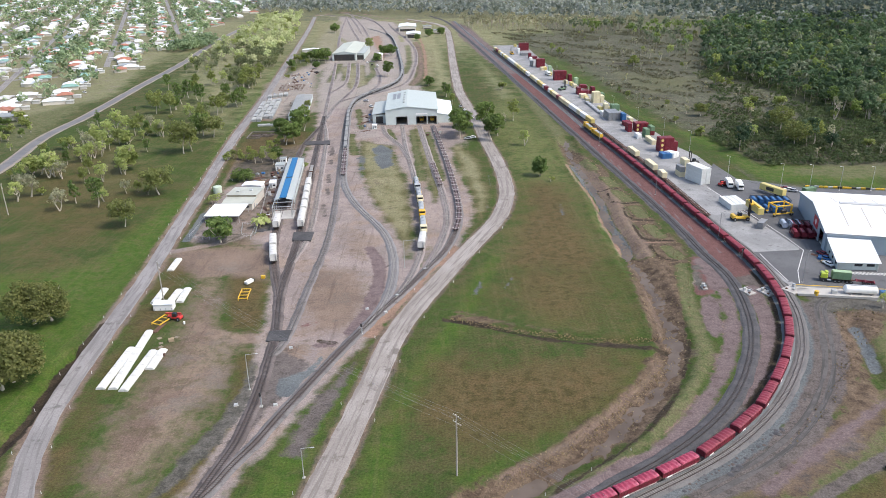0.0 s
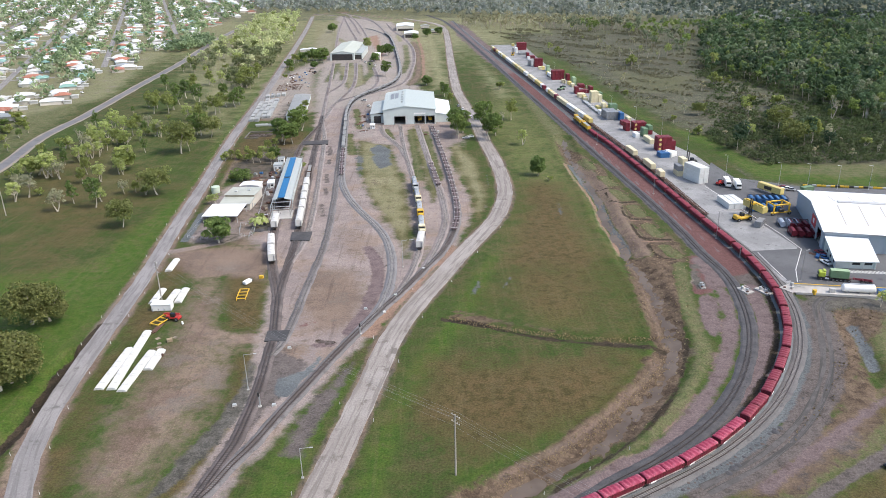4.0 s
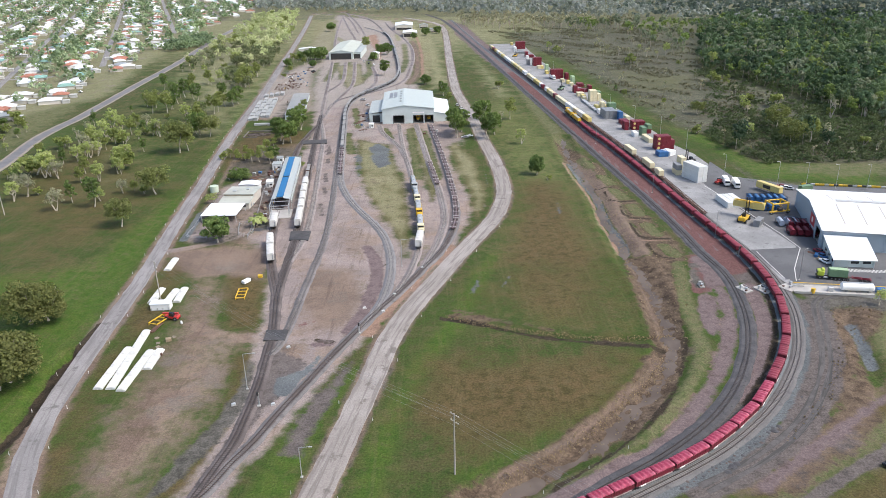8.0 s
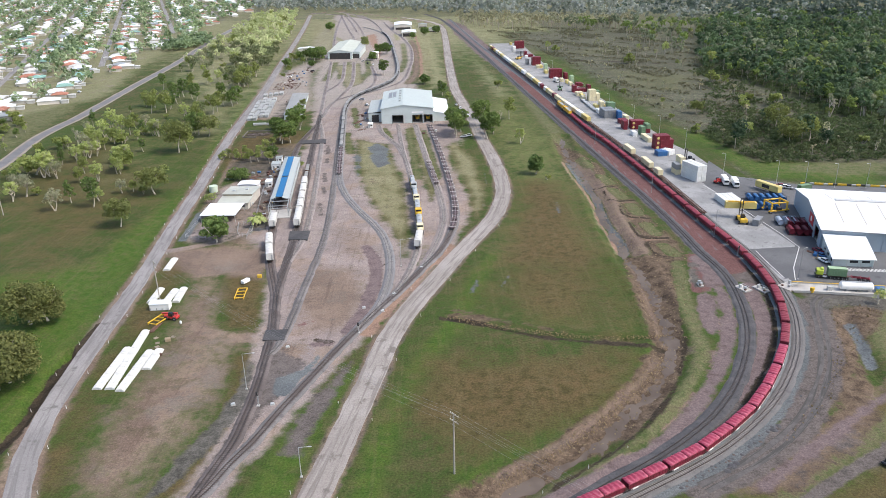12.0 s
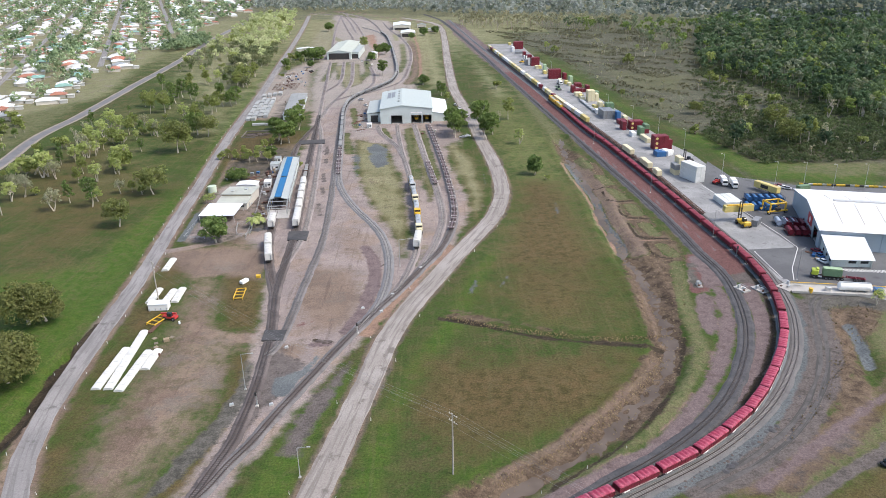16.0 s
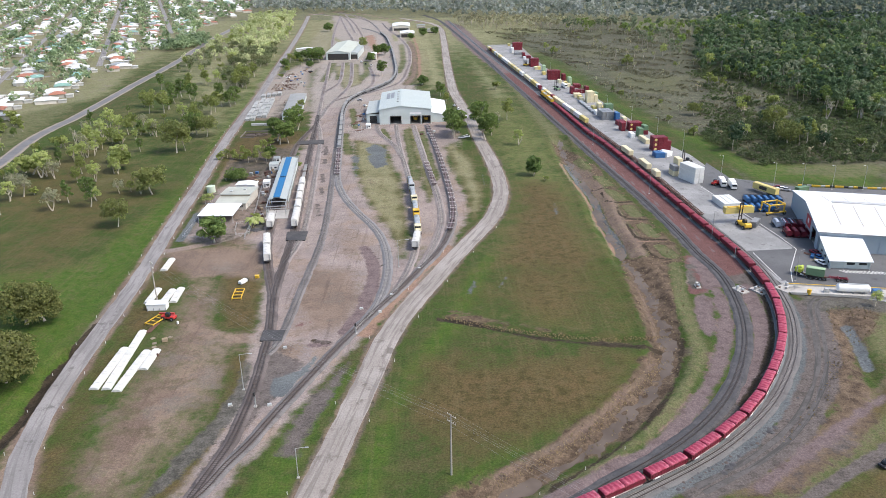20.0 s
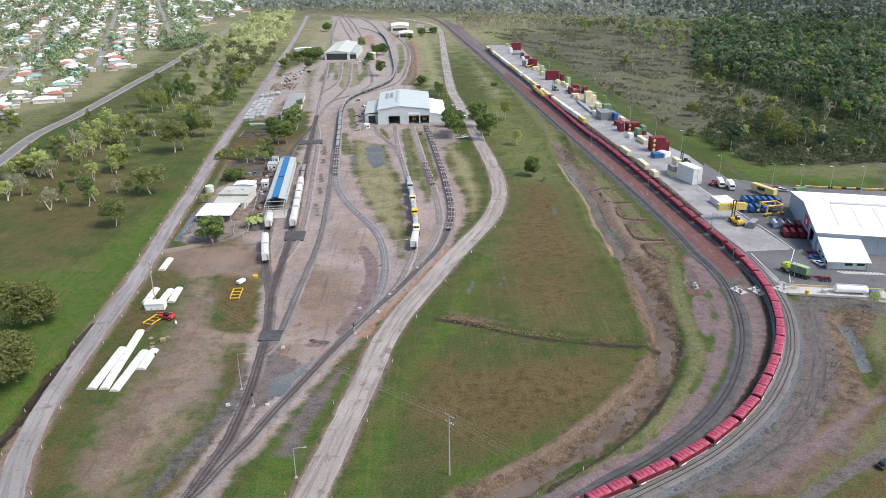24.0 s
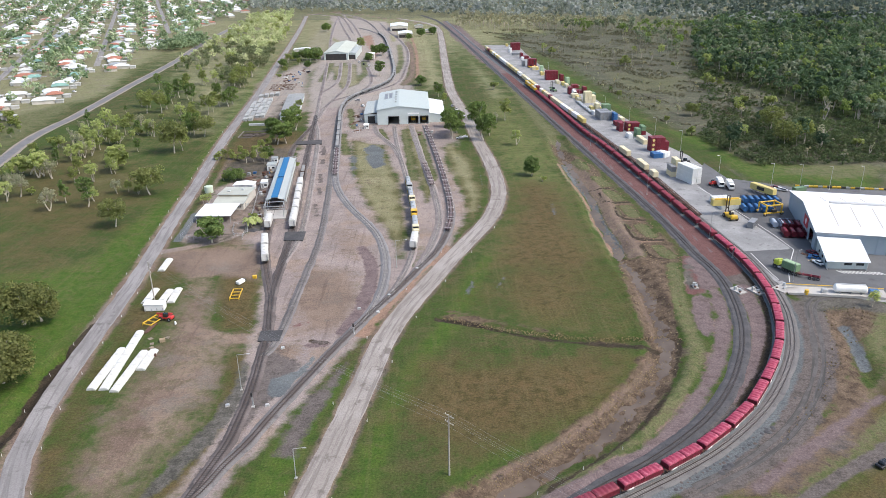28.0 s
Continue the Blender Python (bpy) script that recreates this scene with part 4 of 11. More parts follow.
# the ditch across the field, with a straw bank; dark bank lines
stroke("straw", 1.4, 1.6, [(-2.9, 210.7), (2.5, 208.9), (10.5, 207)], 0.7)
stroke("straw", 2.2, 2.2, [(2.5, 205.8), (12.9, 203.1), (20.5, 199.9)], 0.8)
stroke("straw", 1.6, 2.0, [(22.3, 200.5), (29.5, 196), (35.9, 193.6)], 0.7)
stroke("straw", 1.2, 1.4, [(40.5, 190.7), (48.1, 187.7), (55.8, 185.5)], 0.65)
stroke("tan", 1.4, 1.4, [(9.3, 201), (19.4, 197), (29, 192.5)], 0.55)
stroke("char", 1.3, 1.2, [(-0.2, 203.6), (11, 200.2), (19.3, 195.6), (27.2, 191.5), (35.1, 188.5), (44.7, 186.9), (52.4, 185), (58.5, 183.5), (63.7, 182)])
stroke("tan", 1.2, 0.9, [(59.5, 176.6), (53.5, 167.6), (46.4, 159.8), (40.2, 152.6), (33.6, 145.2), (27.4, 140.1), (20.2, 135.2), (10.9, 128.8)], 0.62)
stroke("tan", 0.9, 0.8, [(63.7, 189.2), (66.1, 205.3), (68.1, 233), (67.9, 259), (66.6, 283.6)], 0.75)
stroke("char", 0.7, 0.9, [(71.8, 188.9), (61.8, 165.1), (50.8, 148.1), (41.6, 139.7), (33.9, 133.5), (23.4, 126.3)], 0.9)
# shade inside the west ditch, painted near-black along its line
stroke("char", 1.7, 0.7, [(-104.8, 138.6), (-104.1, 147), (-104.7, 158.7), (-106, 171.9), (-106.3, 179.2), (-105.7, 190.2), (-104.9, 204.1)], 1.7)
cover("blue", 5, [(16.8, 241), (19.6, 245), (20.4, 230.3), (16.8, 228.2)], 0.6)
cover("pink", 6, [(16, 1219), (43, 1107), (60, 880), (70.9, 673.6), (58.3, 681.4), (43, 805), (25, 992)])
island(5, [(-192, 1201), (-158, 1233), (-113, 839), (-133, 801)])
island(4, [(-23, 861), (-2, 839), (-4.3, 656.9), (-14.8, 629.1)])
stroke("tan", 3.2, 2.0, [(-219.3, 1350), (-160.3, 1398), (-70.3, 1245), (2.4, 1139), (30.5, 1092)], 1.3)
stroke("only dirt", 3.5, 3.0, [(-28.7, 930), (-21.4, 826.8), (-17.9, 689.5), (-23.0, 629.6)])
stroke("brick", 2.0, 2.0, [(-25.9, 986.7), (-17.4, 850.1), (-13.6, 723.5), (-12.8, 657.6)], 0.9)
cover("brick", 5, [(-92, 1000), (-78, 1018), (-57, 831), (-57, 747), (-71, 857)], 0.8)
cover("tan", 5, [(-121, 640), (-104, 770), (-116, 770), (-133, 690)], 0.9)
for strip in ([(-128, 985), (-104, 905)], [(-88, 760), (-84, 660)], [(-100, 760), (-96, 650)], [(-69, 770), (-62, 690), (-66, 640)], [(-38, 900), (-31, 760), (-33, 690)], [(-52, 1010), (-46, 940)]):
    stroke("regrown green", 3.4, 2.0, strip, 0.9)
for strip in ([(-72, 470), (-66, 420), (-62, 380)], [(-83, 560), (-76, 500)], [(-58, 452), (-55, 400), (-51, 360)]):
    stroke("worn", 1.0, 1.2, strip, 0.55)
for strip in ([(-18.2, 460.9), (-13.6, 400.3), (-9.8, 352.6)], [(-8.3, 454.0), (-4.1, 399.6), (0.0, 352.0)], [(-33.5, 462.1), (-28.4, 435.1)], [(-59.2, 529.6), (-50.8, 466.6)], [(-55.7, 451.6), (-48.9, 403.8)]):
    stroke("regrown turf", 1.9, 1.8, strip, 1.0)
cover("worn", 4, [(-90, 330), (-87, 378), (-80, 378), (-77, 322), (-83, 318)], 0.75)
cover("worn", 3, [(-104, 280), (-105, 312), (-99, 312), (-97, 280)], 0.6)
cover("pale", 14, [(102, 896), (162, 984), (274, 916), (237, 739), (128, 769)], 0.5)
cover("lush", 8, [(-108.3, 135.7), (-103.9, 141.6), (-105.1, 181.5), (-109.1, 250.6), (-112.6, 284.6), (-126.2, 289.9), (-132.9, 251.6), (-153.8, 247.4), (-171.9, 243.1)])
cover("brown", 12, [(40, 345), (58, 342), (60, 265), (58, 238), (19, 242), (31, 285.6)], 0.95)
cover("pale", 12, [(35.6, 397), (63.7, 367.2), (66.6, 267.8), (64.5, 253.6), (19.3, 255.6), (37, 322.2)], 0.12)
cover("sward", 26, [(52.7, 571.5), (63.2, 480.7), (68.2, 426.8), (66.6, 367), (64.7, 297.6), (63.6, 262), (40, 244), (20, 256), (25.6, 266.8), (34.5, 299.1), (36, 339.8), (35, 403.3), (30, 475.2), (30, 530.2)], 1.0)
cover("pale", 6, [(3.8, 432.8), (10.4, 425.4), (16.6, 346.3), (9.7, 346.7)], 0.75)
cover("sward", 6, [(122, 640), (136, 541.7), (150, 420), (156, 350), (205.7, 330), (223.6, 357.2), (164.5, 371.4), (156, 428), (140, 476), (126, 600)], 0.5)
cover("turf", 9, [(232, 484), (204, 470), (179, 471), (155, 427), (160, 392), (167, 363), (201, 363), (228, 365), (290, 360), (290, 440)], 0.35)
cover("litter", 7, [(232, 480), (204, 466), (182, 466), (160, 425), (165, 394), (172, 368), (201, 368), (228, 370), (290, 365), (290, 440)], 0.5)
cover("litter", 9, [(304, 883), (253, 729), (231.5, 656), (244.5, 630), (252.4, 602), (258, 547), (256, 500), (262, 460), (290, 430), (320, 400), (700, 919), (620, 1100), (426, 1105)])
SCRUB_LAND = [(92, 1008), (330, 1000), (253, 729), (241, 661), (244.2, 511.3), (223.6, 367), (167.4, 371.2), (147, 450), (124, 745), (98, 860)]
TURF = ([(149, 612), (154, 574), (192, 558), (225, 640), (182, 668), (150, 690)], [(140, 520), (160, 490), (176, 505), (160, 552), (142, 560)], [(124, 800), (170, 770), (215, 800), (180, 830)])
for outline in TURF:
    cover("turf", 14, outline, 0.6)
cover("turf", 10, [(-244.7, 397.7), (-267.8, 555.9), (-314, 944), (-326, 1114), (-326, 1007), (-270.3, 614.3), (-296.9, 537.9), (-306.5, 510.3)], 0.9)
cover("dusk", 5, [(-105, 425), (-82, 420), (-76, 372), (-84, 338), (-100, 350), (-112, 380)], 0.8)
cover("dusk", 4, [(-103, 330), (-84, 330), (-76, 300), (-80, 268), (-98, 266), (-104, 300)], 0.55)
cover("dusk", 5, [(-118, 560), (-96, 560), (-90, 500), (-100, 470), (-118, 490)], 0.5)
stroke("blue", 1.6, 0.8, [(-102.6, 275), (-103.6, 292), (-104.8, 307)], 1.2)
cover("mud", 1.5, [(-76.4, 293.5), (-73.4, 294), (-71.1, 284.5), (-73.8, 284)], 1.2)
cover("dusk", 4, [(-86, 330), (-70, 330), (-71, 283), (-84, 283)], 0.6)
cover("char", 2, [(-119, 448), (-103, 448), (-103, 461), (-119, 461)], 0.8)
cover("dust", 8, [(-152, 640), (-150, 790), (-170, 1318), (-68, 1197), (-12, 851), (-10, 629), (-20, 560), (-60, 540), (-88, 520), (-115, 495), (-131, 520)], 0.75)
cover("dust", 10, [(-93.8, 260.7), (-72.1, 265.4), (-63.5, 224.7), (-57.0, 193.5), (-54.8, 166.1), (-62.9, 153.8), (-70.3, 158.8), (-73.7, 194.1), (-78.9, 225.3)], 0.42)
cover("dust", 8, [(-48.1, 258.6), (-30.8, 257.9), (-24.2, 206.8), (-31.3, 179.7), (-38.5, 179.9)], 0.3)
cover("dust", 4, [(-52, 440), (-40, 440), (-30, 540), (-62, 560)], 0.5)
stroke("turf", 4.5, 3.5, [(62, 690), (66.3, 594), (69, 526), (70.6, 480), (71.7, 440), (72, 400)], 1.0)
stroke("brown", 3.0, 2.5, [(62, 690), (66.3, 594), (69, 526), (70.6, 480), (71.7, 440), (72, 400)], 0.8)
cover("turf", 6, [(176, 352), (205.7, 340), (232, 356), (226, 366), (180, 364)], 0.9)
stroke("gravel", 2.6, 1.2, ROAD_WEST_BRANCH)
stroke("red", 6.0, 1.0, [(90.7, 414.5), (95.3, 365.2), (100.2, 318.7), (103.4, 279.2), (105, 249)])
stroke("red", 6.5, 1.5, [(65.6, 687.2), (79.4, 538), (90.7, 414.5)])
cover("red", 2.5, [(52, 950), (78, 690), (92, 540), (108, 357), (114, 262), (112.5, 240), (101, 232), (98, 240), (98.5, 280), (95.8, 320), (88, 409), (76, 540), (64, 680), (44, 950)], 1.4)
stroke("red", 2.4, 2.2, [(92.6, 248.0), (90.2, 232.1), (84.7, 218.8)], 1.1)
stroke("lush", 0.5, 0.8, [(97, 202.2), (91.7, 188.2), (84.5, 172.8), (76.6, 159.4), (69.5, 151)], 0.7)
stroke("lush", 0.4, 0.6, [(91.5, 175.5), (85.3, 164.4), (77.8, 155.4)], 0.6)
stroke("tan", 1.8, 1.4, [(-102.1, 282.1), (-103.4, 297.7), (-105.8, 326.8), (-109.1, 363.5), (-113.2, 408.2)], 0.8)
# wet hollows and dark stains between the depot tracks
cover("blue", 3, [(-40.2, 415.9), (-35.7, 426.1), (-27.8, 414.9), (-25.3, 381.4), (-30.8, 373.2), (-37.1, 389)], 0.9)
cover("blue", 2.5, [(-46.4, 399.1), (-42.4, 403.6), (-39.2, 361.4), (-41.3, 353.7)], 0.8)
for patch in ([(-64, 423), (-61, 402.6)], [(-60.6, 393.1), (-59.1, 383.9)], [(-58, 364.7), (-55.9, 350.9)], [(-55.4, 341.6), (-53.7, 331)], [(-53.7, 316.2), (-51, 301)]):
    stroke("worn", 1.3, 1.2, patch, 0.9)
cover("brown", 4, [(-41.9, 287.9), (-32.8, 290.8), (-26.3, 268.1), (-29.4, 254.1), (-39.3, 257.4)], 0.6)
TERMINAL_VERGE = [(110, 810), (133.1, 541.7), (149.2, 395.4), (155.4, 341.8), (205.7, 325.4), (223.6, 357.2), (164.5, 371.4), (159.2, 434.2), (133.9, 466.8), (112.9, 675.4)]
island(4, [(-47.8, 435.1), (-30.1, 423), (-17.9, 352.1), (-11.9, 280.9), (-13.2, 254.3), (-17.5, 274.9), (-33.8, 330.4), (-41.9, 373.8)])
island(4, [(10.4, 424.1), (20.7, 380.7), (21.7, 323.1), (16, 293), (14.3, 332), (9.8, 370.5), (6.2, 415.2)])
island(3, [(-76.7, 240.1), (-63.9, 244.5), (-55.4, 199.8), (-66.7, 199.4)])
island(3, [(-59.1, 183.1), (-54.2, 186.1), (-50.9, 162.1), (-54.8, 152.4), (-56.3, 168.9)])
island(3, [(-16.5, 470.4), (-10.8, 458.9), (-0.6, 341.7), (-3.2, 316.3), (-11.5, 406.3)])
island(3, [(-98, 734), (-75, 750), (-62, 633.9), (-73.6, 608.2)])
island(7, [(-92.1, 159.5), (-98.1, 209.6), (-101, 250.2), (-96.4, 255.3), (-91.1, 239.7), (-91.4, 221.5), (-87.9, 203.5), (-92.7, 193), (-91.1, 167.3), (-87.3, 141.2), (-81.8, 124.1), (-85.4, 124.2), (-92.2, 141.3)])
island(3, [(-62.4, 125), (-58.2, 134.4), (-52.9, 158.3), (-49.1, 154.6), (-53.3, 130.5), (-54, 124.8)])

# ---------------------------------------------------------------- ground


def line_distance(p, line):
    line = np.array(line, float)
    best = np.full(len(p), 1e9)
    for a, b in zip(line[:-1], line[1:]):
        d = b - a
        t = np.clip(((p - a) @ d) / (d @ d), 0, 1)
        best = np.minimum(best, np.hypot(*(p - a - t[:, None] * d).T))
    return best


def inside(p, poly):
    poly = np.array(poly, float)
    hit = np.zeros(len(p), bool)
    for a, b in zip(poly, np.roll(poly, -1, 0)):
        if a[1] != b[1]:
            cross = (a[1] > p[:, 1]) != (b[1] > p[:, 1])
            hit ^= cross & (p[:, 0] < (b[0] - a[0]) * (p[:, 1] - a[1]) / (b[1] - a[1]) + a[0])
    return hit


def zone_mask(p, poly, soft):
    poly = np.array(poly, float)
    lo, hi = poly.min(0) - soft, poly.max(0) + soft
    near = ((p > lo) & (p < hi)).all(1)
    out = np.zeros(len(p))
    q = p[near]
    d = line_distance(q, np.vstack([poly, poly[:1]]))
    d = np.where(inside(q, poly), d, -d)
    out[near] = np.clip(0.5 + 0.5 * d / soft, 0, 1)
    return out


def graded(lo, fine_lo, fine_hi, hi, step, growth):
    mids = list(np.arange(fine_lo, fine_hi, step))
    up, s = [fine_hi], step
    while up[-1] < hi:
        s *= growth
        up.append(up[-1] + s)
    down, s = [], step
    x = fine_lo
    while x > lo:
        s *= growth
        x -= s
        down.append(x)
    return np.array(down[::-1] + mids + up)


def build_ground():
    xs = graded(-4500, -150, 165, 4500, 1.4, 1.05)
    ys = graded(-4500, 105, 330, 4800, 1.4, 1.02)
    gx, gy = np.meshgrid(xs, ys)
    p = np.column_stack([gx.ravel(), gy.ravel()])
    z = np.zeros(len(p))
    rng = np.random.RandomState(3)
    for line, width, depth in ((DITCH, 5.2, 1.7), (DITCH_WEST, 3.0, 2.4), (DITCH_EAST, 3.5, 1.1), (DITCH_CROSS, 2.2, 0.6)):
        near = (p[:, 0] > -130) & (p[:, 0] < 150) & (p[:, 1] > 100) & (p[:, 1] < 480)
        d = line_distance(p[near], smooth_line(line, 4.0))
        q = p[near]
        wob = 0.5 * np.sin(q[:, 0] * 0.5 + 1.3 * np.sin(q[:, 1] * 0.13)) * np.sin(q[:, 1] * 0.31) + 0.35 * rng.normal(size=len(q))
        band = np.clip(1.15 - d / width + wob * 0.22, 0, 1)
        z[near] -= depth * band * (0.9 + 0.13 * wob)
        if line is DITCH:
            z[near] += 0.5 * np.exp(-((d - width * 1.25) / 1.4) ** 2) * (1 + wob)
    a, b = np.zeros((len(p), 4)), np.zeros((len(p), 4))
    c, e = np.zeros((len(p), 4)), np.zeros((len(p), 4))
    h = np.zeros((len(p), 4))
    slot = {"sward": (e, 3), "litter": (h, 0), "turf": (h, 1), "dusk": (h, 2), "dust": (h, 3), "pale": (c, 0), "worn": (c, 1), "mud": (c, 2), "char": (c, 3), "brick": (e, 0), "pink": (e, 1), "tan": (a, 0), "gravel": (a, 1), "red": (a, 2), "blue": (a, 3), "brown": (b, 0), "lush": (b, 1), "straw": (b, 2), "scrub": (b, 3)}
    for kind, soft, poly, strength in sorted(ZONES, key=lambda q: q[0] == "dirt"):
        if kind == "dirt":
            e[:, 2] = np.maximum(e[:, 2], strength * zone_mask(p, poly, soft))
            continue
        arr, i = slot[kind]
        arr[:, i] = np.maximum(arr[:, i], strength * zone_mask(p, poly, soft))
    for soft, poly in ISLANDS:
        k = (1 - zone_mask(p, poly, soft))[:, None]
        a[:, :3] *= k
        b[:, 0] = np.maximum(b[:, 0], 0.9 * (1 - k[:, 0]))
        if poly[0][1] > 300:
            c[:, 0] = np.maximum(c[:, 0], 0.8 * (1 - k[:, 0]))
            a[:, 0] = np.maximum(a[:, 0], 0.3 * (1 - k[:, 0]))
    # a smooth grey path runs between the train and the outer track
    path = [(t[0] + 3.4, t[1] - 2.6) for t in TRAIN_LINE[5:16]]
    a[:, 3] = np.maximum(a[:, 3], np.clip(1.5 - line_distance(p, path) / 2.6, 0, 1))
    # track corridors are gravelled
    for line in (CURVE_INNER, OUTER, TRAIN_LINE[4:]):
        c[:, 1] = np.maximum(c[:, 1], np.clip(1.3 - line_distance(p, line) / 3.6, 0, 1))
    for line in (LEAD_WEST, MAIN_DIAGONAL, EAST_NORTH, LOOP_CURVE, YARD_FAR_A, YARD_FAR_B):
        a[:, 1] = np.maximum(a[:, 1], np.clip(1.3 - line_distance(p, line) / 5.5, 0, 1))
    slot["dirt"] = (e, 2)
    for kind, half, soft, line, strength in STROKES:
        arr, i = slot.get(kind, (None, 0))
        ln = smooth_line(line, 3.0)
        near = ((p > ln.min(0) - half - soft - 2) & (p < ln.max(0) + half + soft + 2)).all(1)
        mask = strength * np.clip(0.5 + 0.5 * (half - line_distance(p[near], ln)) / soft, 0, 1)
        if kind.startswith("only "):
            for arr in (a, b, c, e, h):
                arr[near] *= (1 - mask)[:, None]
            if kind == "only verge":
                h[near, 1] = np.maximum(h[near, 1], 1.35 * mask)
                b[near, 0] = np.maximum(b[near, 0], 0.3 * mask)
                continue
            arr, i = slot[kind[5:]]
        if kind == "regrown turf":
            a[near] *= (1 - mask)[:, None]
            h[near, 1] = np.maximum(h[near, 1], mask)
            h[near, 3] *= 1 - mask
            continue
        if kind == "regrown green":
            a[near] *= (1 - mask)[:, None]
            c[near, 0] = np.maximum(c[near, 0], 0.5 * mask)
            continue
        arr[near, i] = np.maximum(arr[near, i], mask)
    wild = (p[:, 0] > 150) & (p[:, 1] > 300) | (p[:, 1] > 1250)
    b[:, 3] = np.maximum(b[:, 3], np.where(wild, 0.75, 0))
    b[:, 0] = np.maximum(b[:, 0], np.where(p[:, 0] < -290, 0.35, 0))
    a[:, 1] = np.maximum(a[:, 1], 0.36 * zone_mask(p, TOWN, 12))
    h[:, 1] = np.maximum(h[:, 1], 0.5 * zone_mask(p, TOWN, 12))
    c[:, 0] = np.maximum(c[:, 0], 0.9 * zone_mask(p, TOWN, 12))
    b[:, 3] *= 1 - zone_mask(p, TERMINAL_VERGE, 8)
    # haze put into the ground colour: less scrub and paler cover farther north
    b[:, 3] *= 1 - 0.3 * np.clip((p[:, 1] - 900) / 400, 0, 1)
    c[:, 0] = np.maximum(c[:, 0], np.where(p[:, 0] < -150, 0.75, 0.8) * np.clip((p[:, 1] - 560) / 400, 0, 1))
    c[:, 0] *= 1 - 0.6 * zone_mask(p, SCRUB_LAND, 25)
    nx, ny = len(xs), len(ys)
    i = np.arange(nx * ny).reshape(ny, nx)
    faces = np.stack([i[:-1, :-1], i[:-1, 1:], i[1:, 1:], i[1:, :-1]], -1).reshape(-1, 4)
    me = bpy.data.meshes.new("ground")
    me.vertices.add(len(p))
    me.vertices.foreach_set("co", np.column_stack([p, z]).ravel())
    me.loops.add(faces.size)
    me.loops.foreach_set("vertex_index", faces.ravel())
    me.polygons.add(len(faces))
    me.polygons.foreach_set("loop_start", np.arange(0, faces.size, 4))
    me.update(calc_edges=True)
    me.polygons.foreach_set("use_smooth", np.ones(len(faces), bool))
    for name, arr in (("zone_a", a), ("zone_b", b), ("zone_c", c), ("zone_d", e), ("zone_e", h)):
        me.attributes.new(name, "FLOAT_COLOR", "POINT").data.foreach_set("color", arr.ravel())
    me.materials.append(GROUND)
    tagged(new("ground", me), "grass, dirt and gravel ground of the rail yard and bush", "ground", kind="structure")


build_ground()


def water_strip(line, width, z, label):
    ln = smooth_line(line, 2.0)
    single("water", ribbon(ln, [(-width, z), (width, z)]), WATER, Matrix(), label, "water", kind="structure")


water_strip(DITCH, 4.0, -1.34, "shallow muddy water in the drainage ditch")

# ---------------------------------------------------------------- roads


def road(name, line, width, surface, label, z=0.06, shoulder=1.4):
    ln = smooth_line(line, 2.5, 26)
    h = width / 2
    if shoulder and surface not in (ASPHALT, ASPHALT_EAST):
        wob = np.array([noise.noise((i * 0.11, width, 0.0)) for i in range(len(ln))])
        ob = single("road_shoulder", ribbon(ln, [(-h - shoulder + wob * 0.8, 0.0), (-h - shoulder + wob * 0.8 + 0.2, z - 0.03), (h + shoulder + wob * 0.8 - 0.2, z - 0.03), (h + shoulder + wob * 0.8, 0.0)]), SHOULDER, Matrix(), "tan gravel shoulder along the road", "road", kind="structure")
    lip = np.array([0.35 * noise.noise((i * 0.43, width, 1.0)) + 0.2 * noise.noise((i * 1.7, width, 2.0)) for i in range(len(ln))])
    rip = np.array([0.35 * noise.noise((i * 0.43, width, 5.0)) + 0.2 * noise.noise((i * 1.7, width, 6.0)) for i in range(len(ln))])
    single(name, ribbon(ln, [(-h - 0.05 + lip, 0), (-h + lip, z), (0, z + 0.05), (h + rip, z), (h + 0.05 + rip, 0)]), surface, Matrix(), label, "road", kind="structure")
    return ln


west_line = road("road", ROAD_WEST, 5.6, ASPHALT, "worn pale grey asphalt yard road, straight")
east_line = road("road", ROAD_EAST, 7.0, ASPHALT_EAST, "patched pale asphalt road bending through the yard", shoulder=1.2)
road("road", HIGHWAY, 5.4, HIGHWAY_TAR, "grey two-lane highway past the town", shoulder=1.8)
rut_line = smooth_line(DIRT_TRACK, 2.0, 20)
for off, wide in ((-1.1, 0.66), (1.05, 0.7)):
    w2 = wide + 0.6 * wide * np.array([noise.noise((i * 0.17, off, 3.0)) for i in range(len(rut_line))])
    single("wheel_rut", ribbon(rut_line, [(off - w2, 0.03), (off + w2, 0.03)]), TRACK_MUD, Matrix(), "dark wheel rut of the muddy vehicle track", "road", kind="structure")


def slab(name, outline, z, surface, label, category="pavement", depth=0.3):
    n = len(outline)
    g = Geo().put([(x, y, z) for x, y in outline] + [(x, y, z - depth) for x, y in outline],
                  [list(range(n))] + [(i, n + i, n + (i + 1) % n, (i + 1) % n) for i in range(n)])
    bm = bmesh.new()
    me = g.mesh(name, surface)
    bm.from_mesh(me)
    bmesh.ops.triangulate(bm, faces=[f for f in bm.faces if len(f.verts) > 4])
    bmesh.ops.recalc_face_normals(bm, faces=bm.faces)
    bm.to_mesh(me)
    return single(name, me, surface, Matrix(), label, category, kind="structure")


